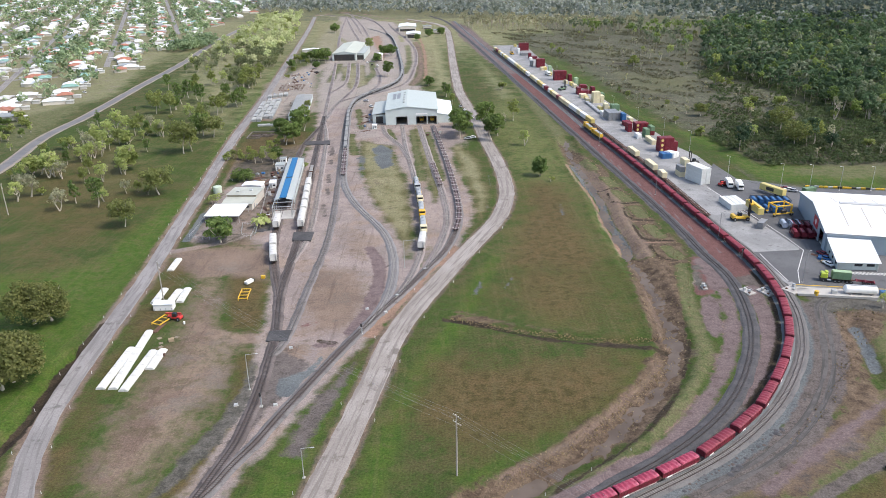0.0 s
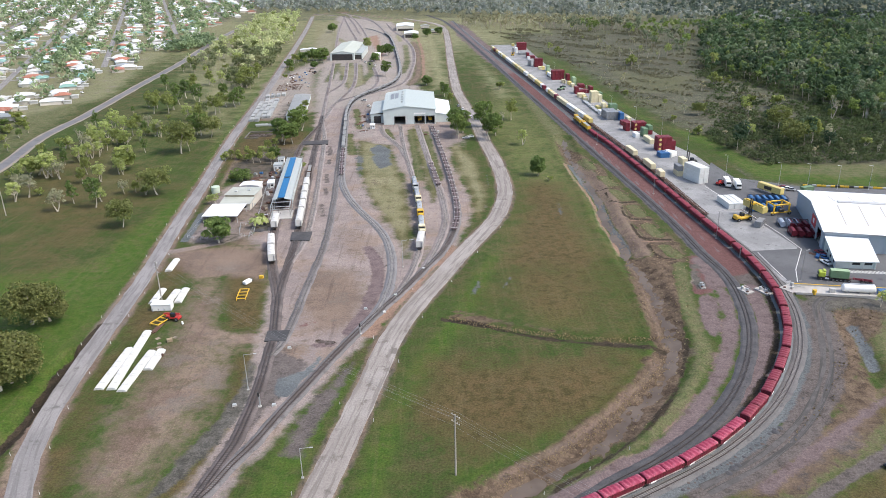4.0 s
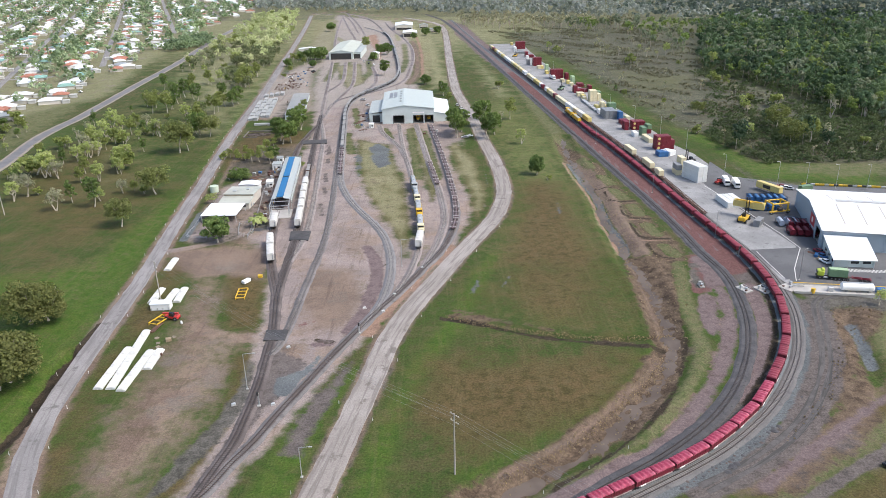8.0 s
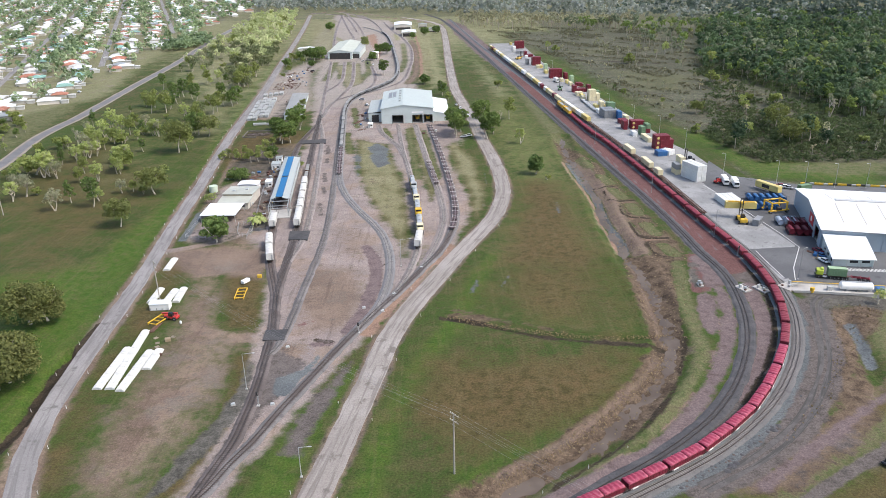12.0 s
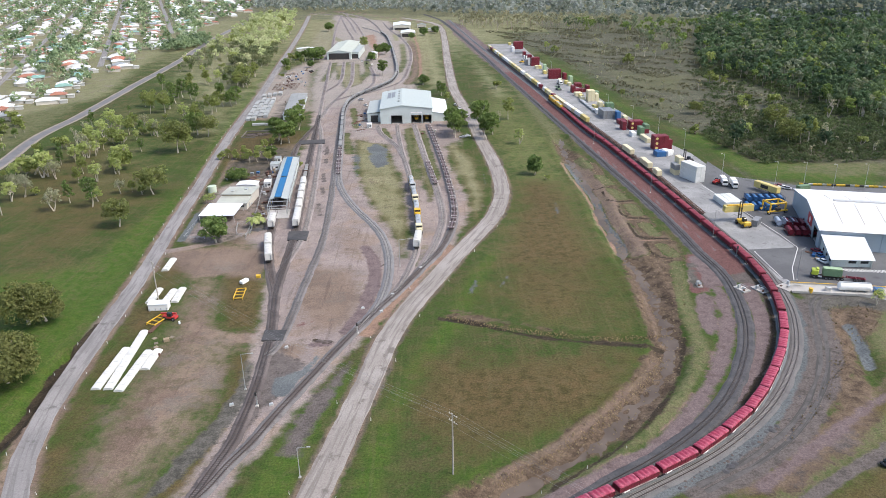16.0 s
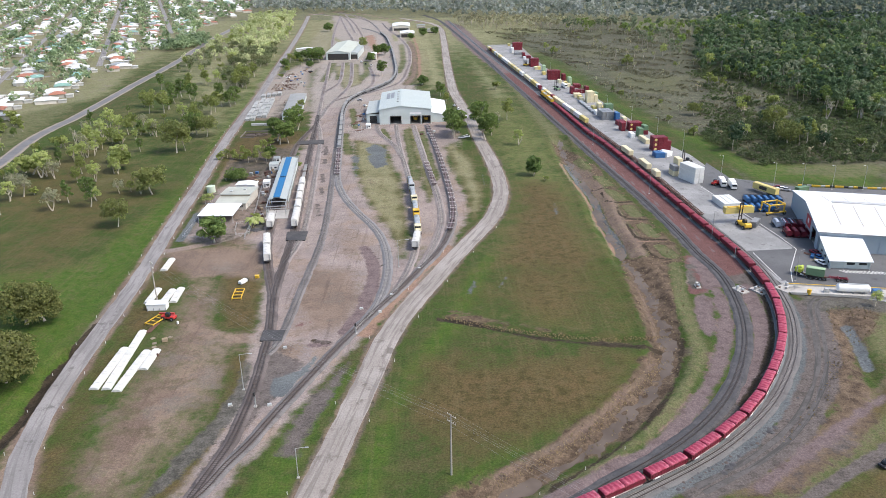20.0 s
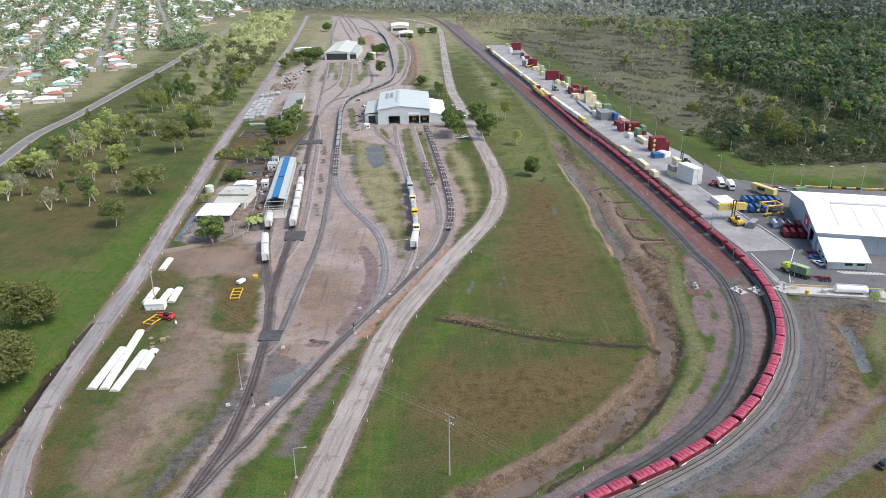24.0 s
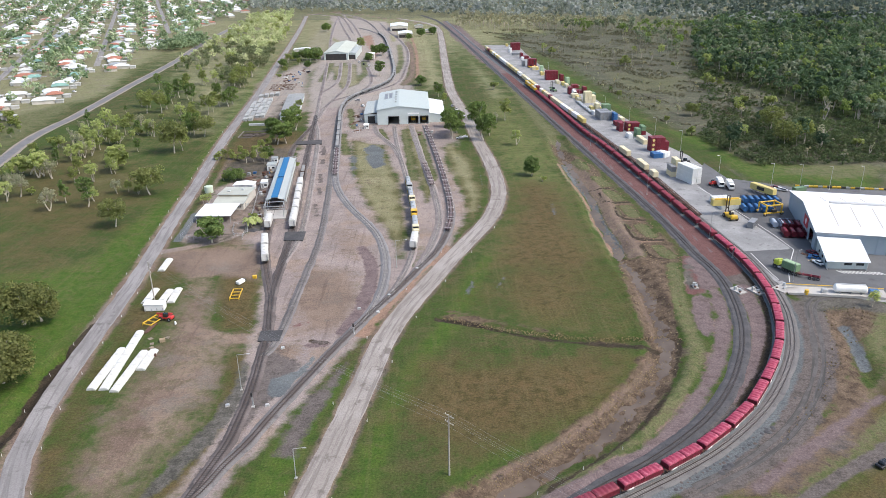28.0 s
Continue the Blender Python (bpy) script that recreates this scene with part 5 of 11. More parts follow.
slab("pavement", PAD, 0.12, PAD_CONCRETE, "pale grey concrete container terminal yard")
slab("pavement", [(115.5, 252.9), (135, 254.2), (120.4, 227.1), (117, 226.3)], 0.145, PAD_TAR, "dark tar corner of the terminal yard")
slab("pavement", [(125.7, 338.9), (142, 372.9), (144, 344.4), (154.8, 339), (168.8, 329.2), (211.4, 320.8), (146.6, 210.1), (117.3, 221.8), (118.8, 227.6), (134.1, 255.9), (130.5, 283.8)], 0.15, PAD_TAR, "dark tar apron in front of the warehouse")

# ---------------------------------------------------------------- railway tracks
GAUGE = 1.067


TRACK_LEVELS = iter(range(60))


def railway_track(line, label, bed=BALLAST, sleeper=SLEEPER, step=0.65, near=None, z=0.32, steel=RAIL, half=1.9):
    """near: (y_lo, y_hi) of the stretch whose sleepers are parts of their own."""
    z -= 0.006 * next(TRACK_LEVELS)
    ln = smooth_line(line, 1.5)
    d, r = side_of(ln)
    t = thing("railway_track", Matrix(), label, "track")
    rough = [np.array([0.34 * noise.noise((i * 0.31, z * 90, k)) + 0.2 * noise.noise((i * 1.1, z * 90, k + 5.0)) for i in range(len(ln))]) for k in (0.0, 2.0)]
    part("ballast", ribbon(ln, [(-half + rough[0], -0.02), (0.7 - half + 0.6 * rough[0], z + 0.015), (half - 0.7 + 0.6 * rough[1], z + 0.015), (half + rough[1], -0.02)]), bed, t)
    for s in (-1, 1):
        o = s * GAUGE / 2
        part("rail", ribbon(ln, [(o - 0.09, z), (o - 0.06, z + 0.17), (o + 0.06, z + 0.17), (o + 0.09, z)]), steel, t)
    arc = np.r_[0, np.cumsum(np.linalg.norm(np.diff(ln, axis=0), axis=1))]
    at = np.arange(0.3, arc[-1], step)
    x, y = np.interp(at, arc, ln[:, 0]), np.interp(at, arc, ln[:, 1])
    turn = np.arctan2(np.interp(at, arc, d[:, 1]), np.interp(at, arc, d[:, 0]))
    single_mesh = Geo().box((0, 0, 0), (0.24, 1.75, 0.16)).mesh("sleeper", sleeper)
    rest, made = Geo(), 0
    for px, py, a in zip(x, y, turn):
        if near and near[0] < py < near[1] and made < 290:
            part("sleeper", single_mesh, sleeper, t, m=pose(px, py, z - 0.03, rz=math.degrees(a)))
            made += 1
        elif py < 560:
            rest.box((px, py, z - 0.03), (0.24, 1.75, 0.16), math.degrees(a))
    if rest.v:
        tagged(part("sleeper_run", rest, sleeper, t), kind="stuff")
    return ln


railway_track(LEAD_WEST, "worn western lead track with dark timber sleepers", BALLAST_DARK, TIMBER_DARK, near=(120, 175))
railway_track(MAIN_DIAGONAL, "long diagonal track with brown timber sleepers", BALLAST, TIMBER, near=(120, 230))
railway_track(SHED_ROAD_B, "straight yard track in slate-grey gravel", BALLAST, SLEEPER_DUSTY, steel=RAIL_SHINY, half=1.55)
railway_track(LOOP_CURVE, "curved loop track on fresh grey ballast", BALLAST_BLUE, SLEEPER, steel=RAIL_SHINY)
railway_track(LOCO_ROAD, "locomotive track to the depot shed", BALLAST_PALE, SLEEPER, steel=RAIL_SHINY, half=1.55)
railway_track([(-18.1, 394.6), (-22.5, 417.2), (-29.2, 436.6), (-34.2, 451.5), (-37.9, 473.7)], "short depot track into the shed annex", BALLAST_PALE, SLEEPER, steel=RAIL_SHINY)
railway_track(SHED_ROAD_C, "depot track in brown gravel", BALLAST_PALE, SLEEPER, steel=RAIL_SHINY)
railway_track(WEST_SPUR, "western spur track through the wash shed", BALLAST_DARK, TIMBER)
railway_track(MID_ROAD, "yard track north to the far shed", BALLAST_PALE, SLEEPER, steel=RAIL_SHINY, half=1.55)
FAR_ROADS = ([(-112, 840), (-124.7, 946), (-141.6, 1122), (-156, 1315)], [(-93, 850), (-100, 950), (-121.3, 1079), (-158.9, 1316)], [(-83.4, 940), (-117, 1160), (-151.5, 1337)], [(-46, 786), (-45.8, 854), (-64.7, 999), (-94.9, 1183), (-129.3, 1288)])
for far_line in (*FAR_ROADS, CROSS_NORTH, EAST_NORTH, SHED_NORTH_A, SHED_NORTH_B, YARD_FAR_A, YARD_FAR_B):
    railway_track(far_line, "distant yard track in grey gravel", BALLAST_PALE, steel=RAIL_SHINY)
railway_track(CURVE_INNER, "inner running track on dark ballast round the curve", BALLAST_SLATE, TIMBER_DARK, near=(120, 200), half=2.5)
train_line = railway_track(TRAIN_LINE, "loaded running track under the long red train", BALLAST_TRAIN, SLEEPER_DUSTY, half=1.8)
outer_line = railway_track(OUTER, "outer terminal track with dusty concrete sleepers", BALLAST_OUTER, SLEEPER_DUSTY, near=(120, 225))

# ---------------------------------------------------------------- rolling stock
RAIL_TOP = 0.49


class Way:
    """A track's centre line, by metres along it."""

    def __init__(self, ln):
        self.ln = ln
        self.arc = np.r_[0, np.cumsum(np.linalg.norm(np.diff(ln, axis=0), axis=1))]

    def at(self, s):
        s = min(max(s, 0.0), float(self.arc[-1]))
        return Vector((float(np.interp(s, self.arc, self.ln[:, 0])), float(np.interp(s, self.arc, self.ln[:, 1]))))

    def nearest(self, p):
        return float(self.arc[np.argmin(np.hypot(*(self.ln - np.array(p)).T))])

    def place(self, s, span=4.5, z=RAIL_TOP):
        """A thing on the track, its front (+y) towards greater s, carried at two points."""
        a, b = self.at(s - span), self.at(s + span)
        c = (a + b) / 2
        return pose(c.x, c.y, z, rz=math.degrees(math.atan2(b.y - a.y, b.x - a.x)) - 90)


WHEEL = Geo().tube((-0.07, 0, 0), (0.07, 0, 0), 0.43, n=12).mesh("wheel", RUST)
BOGIE = Geo()
for bx in (-0.85, 0.85):
    BOGIE.box((bx, 0, 0.5), (0.14, 2.3, 0.28)).box((bx, 0, 0.72), (0.2, 0.7, 0.2)).box((bx, -0.9, 0.42), (0.2, 0.3, 0.3)).box((bx, 0.9, 0.42), (0.2, 0.3, 0.3))
BOGIE.box((0, 0, 0.62), (1.7, 0.45, 0.22))
BOGIE_ONE, BOGIE_FAR = BOGIE, Geo()
BOGIE_FAR.put(BOGIE.v, BOGIE.f)
for bx, by in product((-0.55, 0.55), (-0.87, 0.87)):
    BOGIE_FAR.tube((bx - 0.07, by, 0.43), (bx + 0.07, by, 0.43), 0.43, n=8)
BOGIE, BOGIE_FAR = BOGIE_ONE.mesh("bogie", DARK), BOGIE_FAR.mesh("bogie", DARK)


def bogies(t, span, axle=1.75):
    for y in (-span, span):
        b = part("bogie", BOGIE, DARK, t, m=pose(0, y, 0))
        if t.matrix_world.translation.y > 560:
            b.data = BOGIE_FAR
            continue
        for x, dy in product((-0.55, 0.55), (-axle / 2, axle / 2)):
            part("wheel", WHEEL, RUST, b, m=pose(x, dy, 0.43))


RED_LID = paint("dull_red_lid", (0.2, 0.02, 0.04), 0.65, stain=(0.24, 0.06, 0.075), wear=0.5, coarse=0.5, fine=2.5, by_object=0.25)


def lidded_box_meshes(L, lid_paint):
    """A half-height ore container with corner posts, side ribs and a sagging ribbed cover."""
    W, H = 2.3, 1.36
    body = Geo().box((0, 0, H / 2), (W - 0.1, L - 0.1, H))
    for sx, sy in product((-1, 1), repeat=2):
        body.box((sx * (W / 2 - 0.07), sy * (L / 2 - 0.07), H / 2), (0.16, 0.16, H + 0.04))
    for sx in (-1, 1):
        for k in range(6):
            body.box((sx * (W / 2 - 0.03), -L / 2 + 0.6 + k * (L - 1.2) / 5, H / 2), (0.08, 0.12, H - 0.2))
        body.box((sx * (W / 2 - 0.02), 0, H - 0.06), (0.1, L, 0.12)).box((sx * (W / 2 - 0.02), 0, 0.08), (0.1, L, 0.14))
    for sy in (-1, 1):
        for k in range(4):
            body.box((-0.9 + 0.6 * k, sy * (L / 2 - 0.03), H / 2), (0.1, 0.08, H - 0.2))
    cover = Geo()
    rnd = random.Random(5)
    # a slack sheet over five bows, pulled down over the sides
    across = [(-1.01, -0.16), (-1.0, 0.0), (-0.84, 0.14), (-0.45, 0.2), (0.0, 0.23), (0.45, 0.2), (0.84, 0.14), (1.0, 0.0), (1.01, -0.16)]
    ny, k = 32, len(across)
    pts = []
    for j in range(ny + 1):
        u = j / ny
        bow = 0.13 * math.cos(2 * math.pi * 5 * (u - 0.1)) - (0.12 if j in (0, ny) else 0.0)
        for x, z in across:
            droop = rnd.uniform(-0.05, 0.05) if z < 0.1 else rnd.uniform(-0.035, 0.035)
            pts.append((x * (W / 2 + 0.03) * (1.0 + 0.03 * bow), -L / 2 + L * u, H + z + droop + bow * (0.35 + max(0.0, z) * 2.2)))
    cover.put(pts, [(j * k + i, j * k + i + 1, (j + 1) * k + i + 1, (j + 1) * k + i) for j in range(ny) for i in range(k - 1)], True)
    for sy in (-1, 1):
        cover.prism([(x * W / 2, H + z - 0.02) for x, z in across[1:8]], sy * (L / 2 - 0.08) - 0.02, sy * (L / 2 - 0.08) + 0.02)
    return body.mesh("ore_box", ORE_RED), cover.mesh("cover", lid_paint)


ORE_SHORT, ORE_LONG = lidded_box_meshes(5.45, RED_COVER), lidded_box_meshes(5.9, RED_LID)
ORE_FRAME = Geo().box((0, 0, 0.86), (0.7, 11.2, 0.3)).box((0, -5.4, 0.84), (2.4, 0.35, 0.3)).box((0, 5.4, 0.84), (2.4, 0.35, 0.3)).box((0, 0, 0.74), (2.3, 0.5, 0.25))
for bx in (-1.05, 1.05):
    ORE_FRAME.box((bx, 0, 0.72), (0.16, 11.1, 0.22))
ORE_FRAME.tube((0, 5.5, 0.95), (0, 6.2, 0.95), 0.14, n=6).tube((0, -5.5, 0.95), (0, -6.2, 0.95), 0.14, n=6)
ORE_FRAME = ORE_FRAME.mesh("underframe", DARK)
PLATE = Geo().box((1.27, 0, 0.72), (0.06, 1.5, 0.36)).mesh("data_plate", WHITE)
END_DECK = Geo().box((0, 0, 0.98), (2.3, 0.7, 0.08)).box((-1.0, 0.2, 1.3), (0.06, 0.06, 0.6)).box((1.0, 0.2, 1.3), (0.06, 0.06, 0.6)).mesh("end_platform", RUST)
SILL = Geo().box((0, 0, 0.66), (0.1, 9.6, 0.26)).mesh("sill", paint("dusty_pale_sill", (0.38, 0.33, 0.31), 0.7, wear=0.6, coarse=0.8))


def ore_wagon(m, long=False):
    t = thing("ore_wagon", m, "dark red ore wagon with two half-height boxes under faded covers", "wagon", "wagons of the moving ore train")
    part("underframe", ORE_FRAME, DARK, t)
    shell, lid = ORE_LONG if long else ORE_SHORT
    for y in (-3.02, 3.02) if long else (-2.79, 2.79):
        b = part("ore_box", shell, RED, t, m=pose(0, y, 0.84))
        part("cover", lid, RED_COVER, b, "faded pink-red ribbed cover")
    part("data_plate", PLATE, WHITE, t, "white plate on the frame", m=pose(0, -3.6, 0))
    if not long:
        for sy in (-1, 1):
            part("end_platform", END_DECK, RUST, t, "rusty steel end platform", m=pose(0, sy * 5.7, 0))
        for sx in (-1, 1):
            part("sill", SILL, None, t, m=pose(sx * 1.2, 0, 0))
    bogies(t, 3.9)
    return t


def loco_meshes():
    body = Geo().box((0, -1.5, 2.55), (2.1, 11.5, 2.0), bevel=0.12)
    for k in range(8):
        for sx in (-1, 1):
            body.box((sx * 1.06, -6.4 + 1.3 * k, 2.5), (0.06, 1.0, 1.3))
    roof = Geo().box((0, -1.5, 3.62), (1.5, 11.2, 0.16), bevel=0.05)
    for y in (-6.0, -4.6):
        roof.tube((0, y, 3.65), (0, y, 3.95), 0.55, n=12)
    roof.box((0, -0.5, 3.78), (0.7, 1.2, 0.3))
    cab = Geo().box((0, 5.6, 2.75), (2.75, 2.5, 2.6), bevel=0.15).box((0, 7.5, 2.1), (2.0, 1.5, 1.35), bevel=0.15)
    glass = Geo().box((0, 6.86, 3.35), (2.3, 0.05, 0.7))
    for sx in (-1, 1):
        glass.box((sx * 1.39, 5.6, 3.3), (0.05, 1.5, 0.7))
    frame = Geo().box((0, 0, 1.3), (2.75, 17.2, 0.4), bevel=0.06).box((0, 0, 0.75), (2.2, 4.2, 0.8), bevel=0.15)
    for sy in (-1, 1):
        frame.tube((0, sy * 8.5, 0.95), (0, sy * 9.2, 0.95), 0.15, n=6).box((0, sy * 8.6, 0.75), (2.5, 0.14, 0.8))
    rail = Geo()
    for sx in (-1, 1):
        rail.tube((sx * 1.33, -8.3, 2.45), (sx * 1.33, 4.2, 2.45), 0.03, n=5)
        for k in range(8):
            rail.tube((sx * 1.33, -8.2 + 1.75 * k, 1.5), (sx * 1.33, -8.2 + 1.75 * k, 2.45), 0.03, n=5)
    return body, roof, cab, glass, frame, rail


LOCO = loco_meshes()
LOCO_CACHE = {}


def locomotive(m, body, cab, label, group):
    key = (body.name, cab.name)
    if key not in LOCO_CACHE:
        b, r, c, g, f, h = LOCO
        LOCO_CACHE[key] = [("hood", b.mesh("hood", body)), ("roof", r.mesh("roof", PALE)), ("cab", c.mesh("cab", cab)), ("window", g.mesh("window", GLASS)), ("underframe", f.mesh("underframe", DARK)), ("handrail", h.mesh("handrail", YELLOW))]
    t = thing("locomotive", m, label, "locomotive", group)
    for name, me in LOCO_CACHE[key]:
        part(name, me, None, t)
    bogies(t, 5.4, 2.4)
    return t


FLAT_DECK = Geo().box((0, 0, 0.95), (0.5, 12.6, 0.4))
for bx in (-1.1, 1.1):
    FLAT_DECK.box((bx, 0, 1.0), (0.18, 12.4, 0.26))
for k in range(7):
    FLAT_DECK.box((0, -6.1 + 2.03 * k, 1.02), (2.4, 0.3, 0.2))
for sy in (-1, 1):
    FLAT_DECK.tube((0, sy * 6.2, 0.95), (0, sy * 6.8, 0.95), 0.14, n=6)
SKEL_DECK = FLAT_DECK.mesh("deck", paint("purple_brown_deck", (0.16, 0.115, 0.12), 0.7, wear=0.4))
FLAT_MESH = FLAT_DECK.mesh("deck", RUST)
SKEL_BRACKET = Geo().box((-1.05, 0, 1.28), (0.5, 0.5, 0.26)).box((1.05, 0, 1.28), (0.5, 0.5, 0.26)).box((0, 0, 1.2), (2.3, 0.2, 0.12)).mesh("bolster", paint("dirty_white_bracket", (0.5, 0.47, 0.45), 0.7, wear=0.4))


def skeleton_wagon(m, group):
    t = thing("skeleton_wagon", m, "empty skeletal flat wagon with white cross bolsters", "wagon", group)
    part("deck", SKEL_DECK, GREY, t)
    for y in (-5.6, 0.0, 5.6):
        part("bolster", SKEL_BRACKET, WHITE, t, m=pose(0, y, 0))
    bogies(t, 4.3)
    return t


def container_wagon(m, group):
    t = thing("container_wagon", m, "rusty flat container wagon standing on the terminal track", "wagon", group)
    part("deck", FLAT_MESH, RUST, t)
    bogies(t, 4.3)
    return t


WAGON_LOAD = paint("dull_grey_load", (0.30, 0.30, 0.29), 0.8, wear=0.45, coarse=0.4, by_object=0.4)


def gondola_wagon(m, group, paint_of=GREY, label="dull grey open wagon in a long standing rake"):
    if paint_of.name not in LOCO_CACHE:
        g = Geo().box((0, 0, 1.0), (0.6, 12.6, 0.35))
        prof = [(-0.85, 1.05), (0.85, 1.05), (0.98, 1.4), (0.98, 2.2), (0.9, 2.2), (0.88, 1.5), (-0.88, 1.5), (-0.9, 2.2), (-0.98, 2.2), (-0.98, 1.4)]
        for k in range(10):
            g.box((-1.0, -5.6 + 1.24 * k, 1.75), (0.08, 0.14, 0.9)).box((1.0, -5.6 + 1.24 * k, 1.75), (0.08, 0.14, 0.9))
        b = Geo().prism(prof, -6.1, 6.1).box((0, -6.05, 1.75), (1.94, 0.1, 0.9)).box((0, 6.05, 1.75), (1.94, 0.1, 0.9))
        lid = Geo().box((0, 0, 2.06), (1.76, 11.9, 0.25), bevel=0.1)
        LOCO_CACHE[paint_of.name] = (b.mesh("tub", paint_of), g.mesh("underframe", DARK), lid.mesh("load", WAGON_LOAD))
    tub, und, lid = LOCO_CACHE[paint_of.name]
    t = thing("open_wagon", m, label, "wagon", group)
    part("tub", tub, paint_of, t)
    part("underframe", und, DARK, t)
    part("load", lid, WAGON_LOAD, t, "dull grey load level with the sides")
    bogies(t, 4.3)
    return t


WAGON_WHITE = paint("dirty_white_wagon", (0.62, 0.61, 0.585), 0.6, stain=(0.3, 0.26, 0.22), wear=0.5, coarse=0.5, by_object=0.2)


def covered_wagon(m, length, group, label, material=WAGON_WHITE, height=2.6):
    t = thing("covered_wagon", m, label, "wagon", group)
    n, prof = 10, [(-1.3, 1.15), (1.3, 1.15)]
    prof += [(1.3 * math.cos(math.pi * i / n), 1.15 + height * 0.84 + height * 0.16 * math.sin(math.pi * i / n)) for i in range(n + 1)]
    body = Geo().prism(prof, -length / 2, length / 2)
    for k in range(int(length / 1.6)):
        body.box((-1.31, -length / 2 + 0.9 + 1.6 * k, 2.1), (0.06, 0.1, 1.9)).box((1.31, -length / 2 + 0.9 + 1.6 * k, 2.1), (0.06, 0.1, 1.9))
    part("body", body, material, t)
    for k in range(max(2, int(length / 3.2))):
        part("roof_hatch", Geo().box((0, -length / 2 + 1.5 + k * 3.0, 1.2 + height), (0.8, 0.8, 0.12), bevel=0.04), material, t)
    for sy in (-1, 1):
        part("end_ladder", Geo().box((0.75, sy * (length / 2 + 0.05), 2.2), (0.4, 0.06, 2.0)), GREY, t)
    part("underframe", Geo().box((0, 0, 0.98), (2.2, length + 0.3, 0.3)).tube((0, -length / 2 - 0.6, 0.95), (0, length / 2 + 0.6, 0.95), 0.13, n=6), DARK, t)
    bogies(t, length / 2 - 1.7)
    return t


# the moving ore train
TRAIN_WAY = Way(train_line)
PITCH = 13.45
HEAD = TRAIN_WAY.nearest((91.5, 431.6))      # the leading locomotives' place at the start
train = []
for k in range(2):
    train.append((HEAD + 18.6 * (1 - k), locomotive(Matrix(), YELLOW, YELLOW, "yellow diesel locomotive leading the red ore train", "locomotives of the ore train")))
first_wagon = HEAD - 16.4
# couplings: stretched behind the locomotives, slack further down the train
couplings = [-6.7 - 13.36 * k for k in range(20)] + [-273.9, -287.5, -301.4, -314.1, -325.5, -337.1, -348.5, -359.8, -371.5, -383.2, -395.3, -407.2, -419.8, -432.3, -443.9, -456.5, -469.0]
while first_wagon + couplings[-1] > -150:
    couplings.append(couplings[-1] - (12.3, 12.9, 11.6)[len(couplings) % 3])
train.append((first_wagon, ore_wagon(Matrix(), True)))
for fore, aft in zip(couplings[:-1], couplings[1:]):
    train.append((first_wagon + (fore + aft) / 2, ore_wagon(Matrix(), fore - aft > 12.75)))

# a long grey rake standing on the loop
def way_of(points):
    return Way(smooth_line(points, 1.5))


LOOP_WAY = way_of(LOOP_CURVE)
s0 = LOOP_WAY.nearest((-50, 359.9)) + 7
for k in range(4):
    skeleton_wagon(LOOP_WAY.place(s0 + 13.4 * k), "grey rake on the loop track")
for k in range(4, 50):
    if s0 + 13.4 * k < LOOP_WAY.arc[-1] - 8:
        gondola_wagon(LOOP_WAY.place(s0 + 13.4 * k), "grey rake on the loop track")

# locomotives stabled before the depot, with a white wagon at the end
LOCO_WAY = way_of(LOCO_ROAD)
s1 = LOCO_WAY.nearest((-7.7, 258.5))
covered_wagon(LOCO_WAY.place(s1 + 6.0), 11.0, "stabled depot train", "white covered wagon behind the stabled locomotives")
for k, (b, c) in enumerate(((PALE, CREAM), (PALE, YELLOW), (GREY, CREAM), (GREY, PALE))):
    turn = Matrix.Rotation(math.pi, 4, "Z")
    locomotive(LOCO_WAY.place(s1 + 23.0 + 18.7 * k) @ turn, b, c, "stabled grey and yellow diesel locomotive at the depot", "stabled depot train")

# strings of skeletal wagons
MAIN_WAY, C_WAY, LEAD_WAY, SPUR_WAY = way_of(MAIN_DIAGONAL), way_of(SHED_ROAD_C), way_of(LEAD_WEST), way_of(WEST_SPUR)
s2 = MAIN_WAY.nearest((4.7, 278.9))
for k in range(14):
    skeleton_wagon(MAIN_WAY.place(s2 + 7 + 13.4 * k), "skeletal wagons before the depot")
s3 = C_WAY.nearest((-1.1, 340))
for k in range(3):
    skeleton_wagon(C_WAY.place(s3 + 7 + 13.4 * k), "skeletal wagons before the depot")

# white wagons beside the wash shed
s4 = LEAD_WAY.nearest((-58.3, 284.5)) + 1
for ln, gap, lab in ((15.5, 2.2, "long white rounded covered wagon in the yard"), (9.0, 2.2, "short white covered wagon in the yard"), (9.0, 2.2, "short white covered wagon in the yard"), (9.5, 2.2, "short white covered wagon in the yard"), (9.5, 2.4, "short white covered wagon in the yard")):
    covered_wagon(LEAD_WAY.place(s4 + ln / 2, ln / 3), ln, "white wagons beside the wash shed", lab, height=2.9)
    s4 += ln + gap
for k in range(2):
    gondola_wagon(LEAD_WAY.place(s4 + 7 + 13.4 * k), "white wagons beside the wash shed", RUST, "rusty red open wagon with a pale load")
s5 = SPUR_WAY.nearest((-61.9, 247.5))
for k, off in enumerate((6.0, 18.0, 42.0)):
    covered_wagon(SPUR_WAY.place(s5 + off), 10.2, "hopper wagons on the western spur", "dirty white hopper wagon with rusty ends", WAGON_WHITE, 2.7)

# ---------------------------------------------------------------- containers
BOX_CACHE = {}


